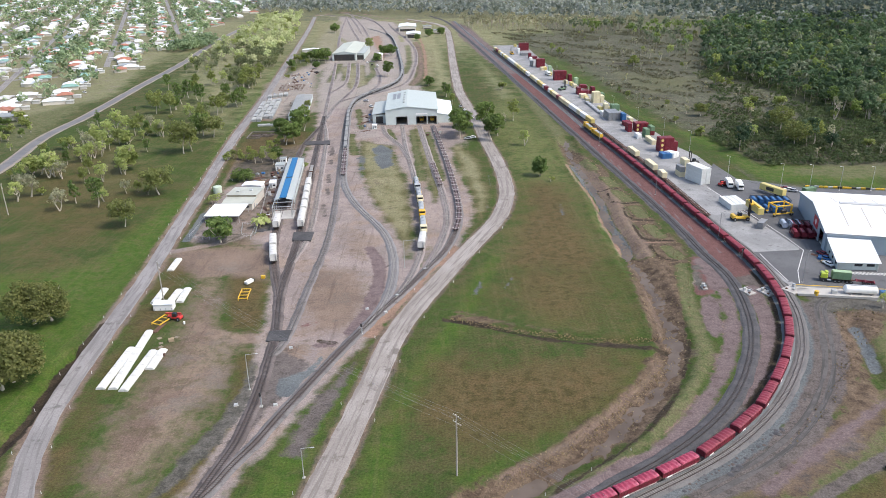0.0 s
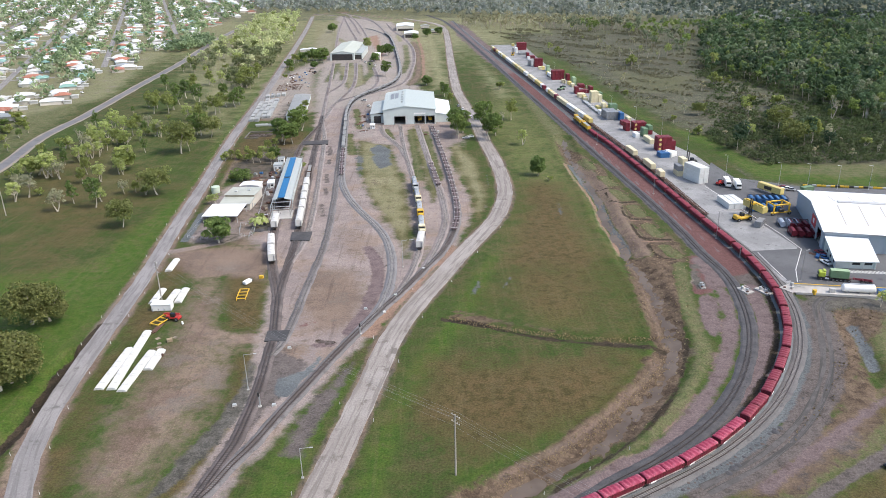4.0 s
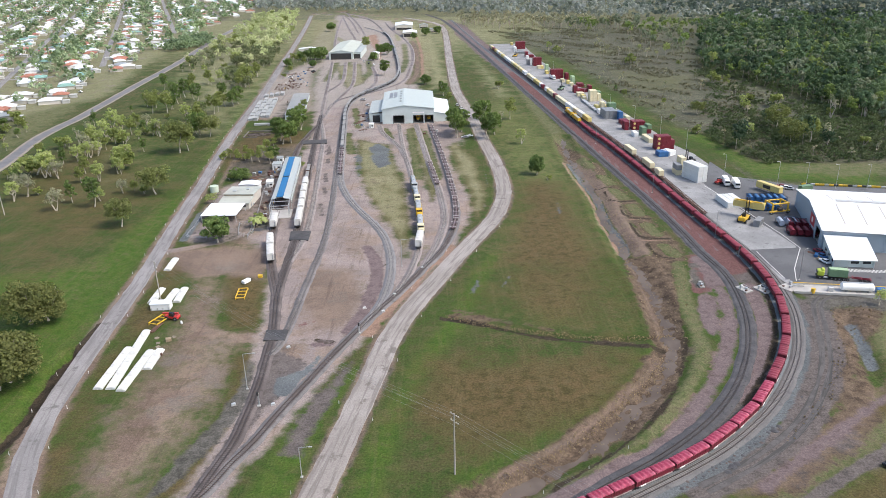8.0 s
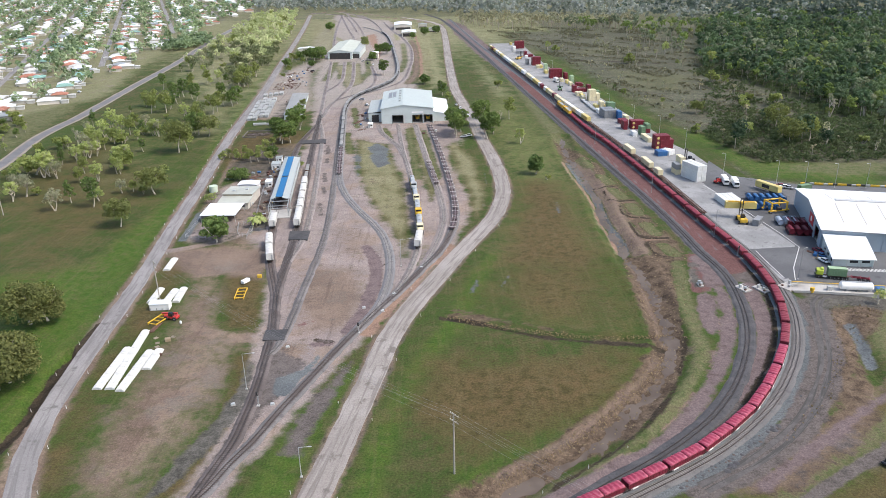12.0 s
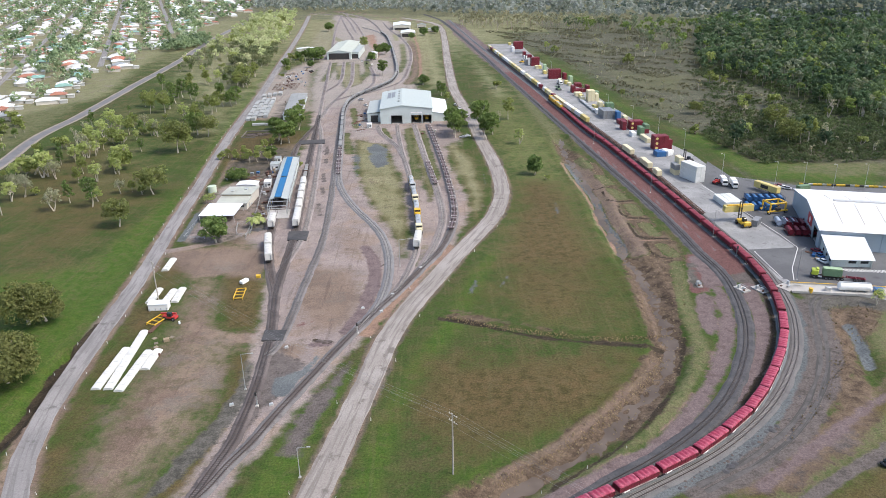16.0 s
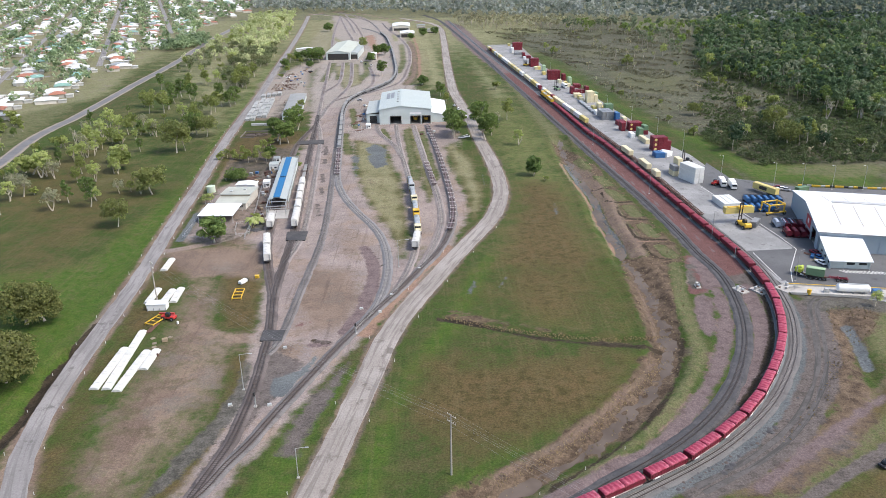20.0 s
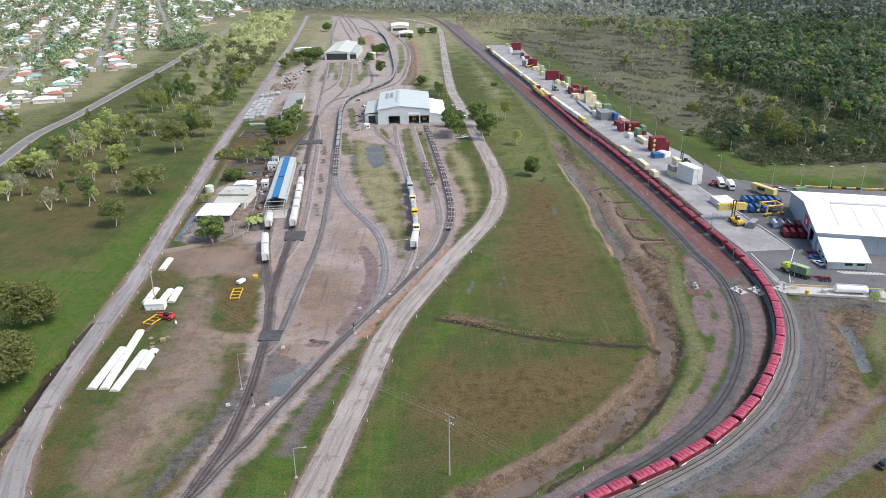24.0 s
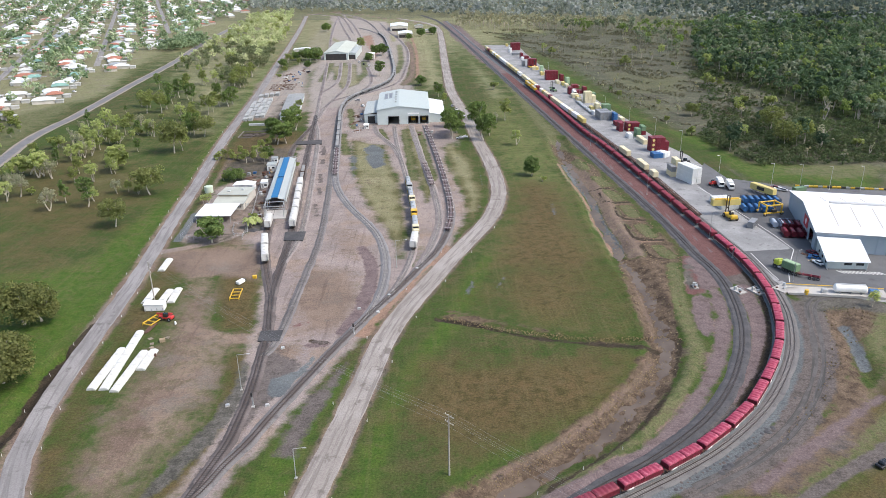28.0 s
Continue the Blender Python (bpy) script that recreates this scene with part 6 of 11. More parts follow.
def container_meshes(material, length):
    key = (material.name, length)
    if key not in BOX_CACHE:
        W, H = 2.44, 2.6
        b = Geo().box((0, 0, H / 2), (W - 0.08, length - 0.08, H - 0.06))
        n = int(length / 0.55)
        for k in range(n):
            for sx in (-1, 1):
                b.box((sx * (W / 2 - 0.03), -length / 2 + 0.35 + k * (length - 0.7) / (n - 1), H / 2), (0.06, 0.26, H - 0.3))
        f = Geo()
        for sx, sy in product((-1, 1), repeat=2):
            f.box((sx * (W / 2 - 0.08), sy * (length / 2 - 0.08), H / 2), (0.17, 0.17, H))
        for sx, z in product((-1, 1), (0.08, H - 0.06)):
            f.box((sx * (W / 2 - 0.06), 0, z), (0.14, length, 0.13))
        for sy, z in product((-1, 1), (0.08, H - 0.06)):
            f.box((0, sy * (length / 2 - 0.06), z), (W, 0.14, 0.13))
        d = Geo()
        for sx in (-1, 1):
            d.box((sx * 0.55, -length / 2 + 0.0, H / 2), (1.02, 0.06, H - 0.35))
            for o in (-0.25, 0.25):
                d.tube((sx * 0.55 + o, -length / 2 - 0.06, 0.15), (sx * 0.55 + o, -length / 2 - 0.06, H - 0.15), 0.025, n=5)
        BOX_CACHE[key] = (b.mesh("shell", material), f.mesh("frame", material), d.mesh("door", material))
    return BOX_CACHE[key]


def container(m, material, word, length=6.06, where="at the container terminal", group="terminal containers", badge=None):
    t = thing("shipping_container", m, f"{word} steel shipping container {where}", "container", group)
    s, f, d = container_meshes(material, length)
    part("shell", s, material, t)
    part("frame", f, material, t)
    part("door", d, material, t)
    if badge:
        key = ("badge", badge.name)
        if key not in BOX_CACHE:
            BOX_CACHE[key] = Geo().tube((0, -0.02, 0), (0, 0.02, 0), 0.75, n=16).mesh("badge", badge)
        part("badge", BOX_CACHE[key], badge, t, "round pale badge on the end", m=pose(0, -length / 2 - 0.1, 1.35))
    return t


PAD_Z = 0.12
PAD_TURN = 4.5     # the terminal's rows lean a little west of north


def stack(at, material, word, wide=1, high=1, deep=1, length=6.06, turn=PAD_TURN, badge=None, z=PAD_Z):
    """wide boxes side by side (east), high, deep (north), from the south-west corner."""
    m = pose(at[0], at[1], z, rz=turn)
    for i, j, k in product(range(wide), range(deep), range(high)):
        jit = random.uniform(-0.12, 0.12)
        container(m @ pose(1.25 + 2.62 * i, length / 2 + (length + 0.35) * j + jit, 2.6 * k), material, word, length, badge=badge)


# rake of mixed containers on the outer track
OUTER_WAY = Way(outer_line)
rake_lo, rake_hi = OUTER_WAY.nearest((103.5, 356.0)), OUTER_WAY.arc[-1] - 8
mix = [(CREAM, "cream"), (PALE_YELLOW, "yellow"), (WHITE, "white"), (CREAM, "cream"), (PALE_YELLOW, "yellow"), (RED, "dark red"), (WHITE, "white"), (CREAM, "cream"), (WHITE, "white")]
rng = random.Random(11)
s6, k = rake_lo - 60, 0
while s6 < rake_hi:
    container_wagon(OUTER_WAY.place(s6), "container rake on the terminal track")
    y = OUTER_WAY.at(s6).y
    loaded = 350 < y < 400 or y > 460
    if loaded:
        mm = OUTER_WAY.place(s6)
        pick = (CREAM, "cream") if y < 400 else None
        if rng.random() < 0.35 and not pick:
            a = rng.choice(mix)
            container(mm @ pose(0, 0, 1.15), *a, 12.19, "on a flat wagon", "containers on the rake")
        elif not (pick and 372 < y < 384):
            for o in (-3.1, 3.1):
                if rng.random() < 0.88:
                    a = pick or rng.choice(mix)
                    container(mm @ pose(0, o, 1.15), *a, 6.06, "on a flat wagon", "containers on the rake")
    s6 += PITCH
    k += 1

# stacks on the terminal yard, from the warehouse northwards
REEFER = paint("reefer_white", (0.68, 0.69, 0.67), 0.55, stain=(0.4, 0.38, 0.34), wear=0.35, by_object=0.2)
stack((123.3, 336.0), REEFER, "white refrigerated", 2, 3, 1, 12.19, 18.8)
stack((117.3, 349.2), CREAM, "tan", 1, 1, 1)
stack((117.3, 349.2), GREY, "dark grey", 1, 1, 1, z=PAD_Z + 2.6)
stack((120.2, 352.5), CREAM, "cream", 1, 3, 1)
stack((124.1, 299.3), REEFER, "white refrigerated", 3, 1, 1, 12.19)
stack((126.3, 277.4), GREY, "dark grey", 1, 1, 1, 6.06, -38)
stack((118.4, 383.3), BLUE, "blue", 2, 1, 1, 6.06)
stack((124.6, 384.1), WHITE, "white", 2, 1, 1, 6.06, 40)
stack((120.6, 396.8), RED, "red", 1, 3, 1, badge=PALE_YELLOW)
stack((126.1, 436.1), GREEN, "green", 1, 1, 1, z=PAD_Z + 2.6)
stack((119.6, 446), RED, "red", 1, 2, 1, badge=PALE_YELLOW)
PALE_GREEN = paint("pale_green_paint", (0.40, 0.52, 0.33), 0.55, wear=0.3)
# south-west corner; colour; boxes eastwards, upwards and northwards
for at, mat, word, wide, high, deep in (
        ((123.3, 397.0), RED, "red", 2, 3, 1), ((128.6, 398.8), RED, "red", 1, 2, 1), ((120.9, 413.2), CREAM, "cream", 1, 1, 2), ((121.3, 429.4), GREEN, "green", 1, 2, 1), ((126.1, 436.1), RED, "red", 1, 1, 1),
        ((114.8, 445.7), RED, "red", 1, 2, 1), ((122.3, 446), RED, "red", 2, 2, 1), ((116.3, 461.1), RED, "red", 2, 1, 1), ((116.3, 428.3), WHITE, "white", 1, 1, 1), ((109.9, 478), GREY, "grey", 3, 2, 2),
        ((117.9, 474.1), BLUE, "dark blue", 1, 2, 1), ((122.2, 472.1), CREAM, "cream", 1, 1, 1), ((117.4, 502.4), GREEN, "green", 2, 2, 1), ((113.3, 506.5), CREAM, "cream", 1, 2, 1), ((110.2, 508.7), PALE_YELLOW, "yellow", 1, 1, 1),
        ((116.2, 506.7), PALE_YELLOW, "yellow", 1, 1, 1), ((109.1, 493.9), WHITE, "white", 1, 1, 1), ((111.3, 536.6), CREAM, "cream", 2, 3, 1), ((116.8, 537), CREAM, "cream", 1, 2, 1), ((118.9, 546.2), GREEN, "green", 1, 2, 1), ((107.8, 547.4), PALE_YELLOW, "yellow", 1, 1, 1),
        ((105.9, 556.7), CREAM, "cream", 2, 1, 1), ((107.2, 539.6), CREAM, "cream", 1, 1, 1), ((105.8, 570.6), RED, "red", 1, 2, 1), ((111.3, 572.4), RED, "dark red", 2, 1, 1), ((108.5, 571), RED, "red", 1, 1, 1),
        ((113.1, 596.9), RED, "dark red", 2, 1, 1), ((117.1, 571.9), RED, "dark red", 1, 2, 1), ((108.2, 600), CREAM, "cream", 1, 1, 1), ((111.8, 615.5), PALE_GREEN, "pale green", 1, 2, 1), ((107.2, 609.6), PALE_YELLOW, "yellow", 1, 1, 1),
        ((103.9, 618.8), CREAM, "cream", 1, 1, 1), ((109.4, 632.4), RED, "red", 1, 2, 1), ((97.6, 636.6), RED, "dark red", 4, 3, 1), ((97, 663.4), PALE_YELLOW, "yellow", 1, 1, 1), ((101.2, 664), CREAM, "cream", 1, 1, 1),
        ((99.6, 682.5), PALE_GREEN, "pale green", 1, 2, 1), ((93.8, 693.2), CREAM, "cream", 1, 1, 1), ((96.7, 694), PALE_YELLOW, "yellow", 1, 1, 1), ((91.8, 710.8), RED, "dark red", 3, 3, 1), ((87, 718.3), GREY, "grey", 1, 2, 1),
        ((91.1, 760), WHITE, "white", 1, 1, 1), ((94.3, 767.7), RED, "red", 2, 1, 1), ((91.4, 772.2), RED, "red", 1, 2, 1), ((85.6, 794.2), GREY, "grey", 3, 1, 1), ((84, 812.1), WHITE, "white", 1, 2, 1),
        ((88, 835.1), RED, "dark red", 4, 3, 1), ((86, 870.3), PALE_YELLOW, "yellow", 1, 1, 1)):
    stack(at, mat, word, wide, high, deep)

# low flat racks lie folded in a row
for k in range(6):
    m = pose(108.6 - 0.35 * k, 503 + 6.6 * k, PAD_Z, rz=PAD_TURN)
    t = thing("flat_rack", m, "folded grey steel flat rack lying on the terminal yard", "container", "folded flat racks")
    part("base", Geo().box((0, 0, 0.35), (2.44, 6.0, 0.5)), GREY, t)
    for level, shift in ((0.8, 0.2), (1.25, -0.2)):
        part("end_wall", Geo().box((0, shift, level), (2.4, 5.4, 0.3), bevel=0.05), PALE, t)
    for sx, sy in product((-1, 1), repeat=2):
        part("corner_post", Geo().box((sx * 1.12, sy * 2.9, 0.8), (0.18, 0.18, 1.5)), GREY, t)

# ---------------------------------------------------------------- buildings


def gable_solid(w, d, h, rise, over=0.4, thick=0.18, ridge=0.5):
    """Walls (with gables) and the two roof sheets of a hall: x across the front, y its depth."""
    rx = w * ridge
    walls = Geo()
    t = 0.2
    for y in (0, d - t):
        walls.prism([(0, 0), (w, 0), (w, h), (rx, h + rise), (0, h)], y, y + t)
    walls.box((t / 2, d / 2, h / 2), (t, d - 2 * t, h)).box((w - t / 2, d / 2, h / 2), (t, d - 2 * t, h))
    roof = Geo()
    for xa, xb, za, zb in ((-over, rx, h - over * rise / rx, h + rise), (w + over, rx, h - over * rise / (w - rx), h + rise)):
        roof.prism([(xa, za + 0.03), (xb, zb + 0.03), (xb, zb + 0.03 + thick), (xa, za + 0.03 + thick)], -over, d + over)
    return walls, roof


ROOF_WORN = paint("dull_grey_roof_sheet", (0.27, 0.275, 0.265), 0.6, stain=(0.19, 0.18, 0.17), wear=0.45, coarse=0.1, ribs=0.6)
ROOF_CREAM = paint("pale_cream_roof_sheet", (0.47, 0.49, 0.42), 0.55, stain=(0.36, 0.36, 0.31), wear=0.35, coarse=0.08, ribs=0.6)
SHED_ROOF = paint("pale_mint_roof_sheet", (0.43, 0.475, 0.455), 0.5, stain=(0.42, 0.45, 0.43), wear=0.3, coarse=0.06, ribs=0.6)


def main_shed():
    m = pose((-35.9, 476.8)[0], (-35.9, 476.8)[1], 0, rz=1.5)
    t = thing("locomotive_shed", m, "large pale grey steel locomotive shed with three doors", "shed")
    w, d, h, rise = 33.8, 61.0, 9.6, 2.3
    x_r = 14.0
    wall = Geo()
    doors = ((7.2, 14.0), (20.3, 26.5), (27.8, 34.0 - 1.0))
    # front wall in piers between the door openings, and a panel above
    edges = [0.0] + [e for a in doors for e in a] + [w]
    for a, b in zip(edges[0::2], edges[1::2]):
        wall.box(((a + b) / 2, 0.15, 2.6), (b - a, 0.3, 5.2))
    wall.prism([(0, 5.2), (w, 5.2), (w, h), (x_r, h + rise), (0, h)], 0, 0.3)
    wall.prism([(0, 0), (w, 0), (w, h), (x_r, h + rise), (0, h)], d - 0.3, d)
    wall.box((0.15, d / 2, h / 2), (0.3, d - 0.6, h)).box((w - 0.15, d / 2, h / 2), (0.3, d - 0.6, h))
    part("wall", wall, WALL_GREY, t)
    roof = Geo()
    for xa, xb, za, zb in ((-0.5, x_r, h - 0.1, h + rise), (w + 0.5, x_r, h - 0.1, h + rise)):
        roof.prism([(xa, za), (xb, zb), (xb, zb + 0.2), (xa, za + 0.2)], -0.5, d + 0.5)
    part("roof", roof, SHED_ROOF, t)
    for k in range(5):
        v = Geo().box((x_r - 2.0, 14 + 9 * k, h + rise + 0.3), (1.6, 1.2, 0.9), bevel=0.1)
        part("roof_vent", v, PALE, t)
    for k in range(2):
        part("skylight", Geo().box((5.0 + 3 * k, 42, h + 1.1 + 0.45 * k), (2.4, 20, 0.08), ry=-9.3), GREY, t, "darker translucent roof panels")
    part("sign", Geo().box((23.5, -0.06, 7.0), (7.6, 0.08, 1.0)), WHITE, t, "white sign board over the doors")
    part("floor_slab", Geo().box((w / 2, d / 2, 0.06), (w - 0.8, d - 0.8, 0.12)), CONCRETE, t)
    for a, b in doors:
        part("door_frame", Geo().box((a - 0.1, -0.05, 2.6), (0.25, 0.3, 5.2)).box((b + 0.1, -0.05, 2.6), (0.25, 0.3, 5.2)).box(((a + b) / 2, -0.05, 5.3), (b - a + 0.45, 0.3, 0.3)), DARK, t)
    # lean-to on the east, lower annex on the west
    e = Geo().prism([(0, 0), (10.2, 0), (10.2, 4.6), (0, 6.4)], 4.0, 4.3).prism([(0, 0), (10.2, 0), (10.2, 4.6), (0, 6.4)], d - 8.3, d - 8.0)
    e.box((10.1, d / 2 - 2.0, 2.3), (0.25, d - 12.6, 4.6))
    part("lean_to_wall", e, WALL_GREY, t, m=pose(w, 0, 0))
    part("lean_to_roof", Geo().prism([(0, 6.5), (10.7, 4.65), (10.7, 4.82), (0, 6.7)], 3.6, d - 7.6), ROOF_WHITE, t, m=pose(w, 0, 0))
    a = Geo().box((-0.15 - 8.5, 27, 2.9), (0.3, 42, 5.8)).box((-4.3, 47.9, 2.9), (8.4, 0.3, 5.8)).box((-7.6, 6.1, 2.9), (1.8, 0.3, 5.8)).box((-1.0, 6.1, 2.9), (1.8, 0.3, 5.8)).box((-4.3, 6.1, 5.2), (5.0, 0.3, 1.2))
    part("annex_wall", a, WALL_GREY, t)
    part("annex_roof", Geo().prism([(-9.2, 5.85), (0, 6.9), (0, 7.05), (-9.2, 6.0)], 5.6, 48.4), ROOF_GREY, t)
    part("shutter", Geo().box((-4.3, 6.0, 2.3), (4.6, 0.12, 4.6)), DARK, t)
    return m


shed_m = main_shed()
for x in (23.4, 30.4):
    locomotive(shed_m @ pose(x, 12, 0.15) @ Matrix.Rotation(math.pi, 4, "Z"), YELLOW, YELLOW, "yellow locomotive inside the shed doorway", "locomotives inside the shed")


RIDGE_GREY = paint("pale_grey_ridge_sheet", (0.5, 0.5, 0.5), 0.5, wear=0.3)
SKY_STRIP = paint("tan_grey_roof_strip", (0.42, 0.39, 0.36), 0.5, wear=0.3)


def warehouse():
    a = Vector((141.4, 252.6))
    m = pose(a.x, a.y, 0.1, rz=-14.5)
    t = thing("warehouse", m, "large warehouse with a broad white roof and blue-grey walls", "warehouse")
    w, d, h, rise = 70.0, 50.0, 7.4, 3.6    # w along the long side, d across
    wall = Geo()
    # gable end on the west with one tall doorway
    for y0, y1, z0, z1 in ((0, 4.0, 0, h), (10.5, d, 0, h)):
        wall.box((0.15, (y0 + y1) / 2, (z0 + z1) / 2), (0.3, y1 - y0, z1 - z0))
    wall.box((0.15, 7.25, 6.6), (0.3, 6.5, 1.6))
    gab = [(0.0, h), (d, h), (d / 2, h + rise)]
    for x in (0.0, w - 0.3):
        n = 3
        pts = [(x, y, z) for y, z in gab] + [(x + 0.3, y, z) for y, z in gab]
        wall.put(pts, [(0, 1, 2), (5, 4, 3), (0, 3, 4, 1), (1, 4, 5, 2), (2, 5, 3, 0)])
    wall.box((w / 2, 0.15, h / 2), (w - 0.6, 0.3, h)).box((w / 2, d - 0.15, h / 2), (w - 0.6, 0.3, h)).box((w - 0.15, d / 2, h / 2), (0.3, d, h))
    for k in range(12):
        wall.box((3 + 6 * k, -0.08, h / 2), (0.2, 0.18, h))
    part("wall", wall, paint("blue_grey_wall_sheet", (0.30, 0.36, 0.42), 0.5, stain=(0.22, 0.25, 0.28), wear=0.25, coarse=0.1), t)
    for y0, y1, z0, z1 in ((-0.6, d / 2, h - 0.08, h + rise), (d + 0.6, d / 2, h - 0.08, h + rise)):
        pts = [(-0.6, y0, z0 + 0.02), (w + 0.6, y0, z0 + 0.02), (w + 0.6, y1, z1 + 0.02), (-0.6, y1, z1 + 0.02)]
        pts += [(x, y, z + 0.2) for x, y, z in pts]
        part("roof", Geo().put(pts, [(0, 1, 2, 3), (7, 6, 5, 4), (0, 4, 5, 1), (1, 5, 6, 2), (2, 6, 7, 3), (3, 7, 4, 0)]), ROOF_WHITE, t)
    part("ridge_vent", Geo().box((w / 2 + 4, d / 2, h + rise + 0.35), (w - 10, 1.7, 0.6), bevel=0.12), RIDGE_GREY, t, "pale grey ridge vent")
    for k in range(9):
        s = math.degrees(math.atan(rise / (d / 2)))
        part("skylight", Geo().box((8.5 + 7.6 * k, 14.0, h + rise * 0.56 + 0.25), (0.4, 17, 0.06), rx=s), SKY_STRIP, t, "grey translucent roof strip")
        part("skylight", Geo().box((8.5 + 7.6 * k, d - 17.5, h + rise * 0.7 + 0.25), (0.4, 11, 0.06), rx=-s), SKY_STRIP, t, "grey translucent roof strip")
    part("gutter", Geo().box((w / 2, -0.62, h - 0.05), (w, 0.25, 0.25)), GREY, t)
    part("sign", Geo().box((-0.08, 17.0, 5.6), (0.1, 7.0, 4.2)), paint("sign_red", (0.42, 0.03, 0.04), 0.5, wear=0.1), t, "square red sign with a pale emblem")
    part("emblem", Geo().tube((-0.12, 17.0, 5.6), (-0.18, 17.0, 5.6), 1.1, n=20), WHITE, t, "round white emblem")
    part("floor_slab", Geo().box((w / 2, d / 2, 0.08), (w - 1, d - 1, 0.1)), CONCRETE, t)
    # office annex with a white skillion roof
    ax, aw, ad = 0.8, 13.4, 17.4
    part("annex_wall", Geo().put(*side_wall(ax, ad)).put(*side_wall(ax + aw - 0.25, ad - 1.9)).box((ax + aw / 2, -ad + 1.5, 1.5), (aw - 0.4, 0.25, 3.0), 8.0), WALL_GREY, t)
    pts = [(ax - 0.6, -0.3, 5.7), (ax + aw + 0.6, -0.3, 5.7), (ax + aw + 0.6, -ad + 1.0, 3.1), (ax - 0.6, -ad - 0.9, 3.1)]
    pts += [(x, y, z + 0.18) for x, y, z in pts]
    part("annex_roof", Geo().put(pts, [(3, 2, 1, 0), (4, 5, 6, 7), (0, 1, 5, 4), (1, 2, 6, 5), (2, 3, 7, 6), (3, 0, 4, 7)]), ROOF_WHITE, t)
    for x in (7.0, 11.0):
        part("window", Geo().box((ax + x, -ad + 0.42 + 0.14 * x - 0.05, 1.9), (2.6, 0.1, 0.9), 8.0), GLASS, t)
    for y in (-5, -10, -15):
        part("window", Geo().box((ax - 0.0, y, 1.9), (0.1, 1.8, 0.9)), GLASS, t)
    for x in (0.2, 4.5, 9.0, 13.2):
        part("post", Geo().tube((ax + x, -ad - 0.7 + 0.14 * x, 0), (ax + x, -ad - 0.7 + 0.14 * x, 3.12), 0.08, n=6), PALE, t)
    for k in range(5):
        part("roller_door", Geo().box((27 + 8 * k, -0.1, 2.4), (5.0, 0.1, 4.8)), GREY, t)
    return m


def side_wall(x, ad):
    """A wall along y from the hall outwards, its top sloping with the annex roof."""
    pts = [(x + dx, y, z) for dx in (0, 0.25) for y, z in ((-0.1, 0), (-ad, 0), (-ad, 3.05), (-0.1, 5.6))]
    return pts, [(0, 1, 2, 3), (7, 6, 5, 4), (0, 4, 5, 1), (1, 5, 6, 2), (2, 6, 7, 3), (3, 7, 4, 0)]


warehouse()


def wash_shed():
    """Long open wash shed: a frame of posts, grey side roofs and a bright blue middle strip."""
    f0, f1 = Vector((-69.4, 309.5)), Vector((-76.0, 378.0))
    d = f1 - f0
    m = pose(f0.x, f0.y, 0, rz=math.degrees(math.atan2(d.y, d.x)) - 90)
    L = d.length
    t = thing("wash_shed", m, "long open train wash shed with a bright blue roof strip", "shed")
    for y0, y1 in ((0.02, 0.46), (0.485, 1.0)):
        part("blue_roof", Geo().box((-0.9, L * (y0 + y1) / 2, 5.75), (2.9, L * (y1 - y0), 0.2)), BLUE_ROOF, t, "bright blue roof sheets")
    part("side_roof", Geo().box((-3.4, L / 2, 5.42), (1.9, L + 0.4, 0.14), ry=-12), ROOF_GREY, t, "pale grey side roof")
    part("side_roof", Geo().box((2.1, L / 2, 5.36), (3.0, L + 0.4, 0.14), ry=12), ROOF_GREY, t, "pale grey side roof")
    for x in (-4.4, 3.6):
        for k in range(14):
            part("post", Geo().box((x, L * (k - 1.5) / 11, 2.6), (0.25, 0.25, 5.2)), PALE, t)
        part("side_sheet", Geo().box((x + 0.15 * (1 if x > 0 else -1), L * 0.5, 3.6), (0.08, L * 0.9, 2.2)), WALL_GREY, t)
        part("eaves_beam", Geo().box((x, L * 0.43, 5.1), (0.2, L * 1.16, 0.3)), PALE, t)
    for k in range(14):
        part("truss", Geo().box((-0.4, L * (k - 1.5) / 11, 5.1), (8.0, 0.15, 0.3)), PALE, t)
    part("apron", Geo().box((-0.3, -6, 0.2), (9.5, 11, 0.3)), CONCRETE, t)
    part("portal", Geo().box((-4.2, -7, 1.6), (0.2, 0.2, 3.2)).box((3.6, -7, 1.6), (0.2, 0.2, 3.2)).box((-0.3, -7, 3.2), (8.0, 0.2, 0.2)), PALE, t)


wash_shed()


def simple_hall(m, w, d, h, rise, roof_mat, wall_mat, name, label, ridge=0.5, opening=None):
    t = thing(name, m, label, "shed" if "shed" in name else "building")
    walls, roof = gable_solid(w, d, h, rise, ridge=ridge)
    part("wall", walls, wall_mat, t)
    part("roof", roof, roof_mat, t)
    if opening:
        # a dark sheet on the closed wall stands in for the shaded inside
        part("doorway", Geo().box((w / 2, -0.04, opening / 2), (w * 0.85, 0.12, opening)), DARK, t)
    return t


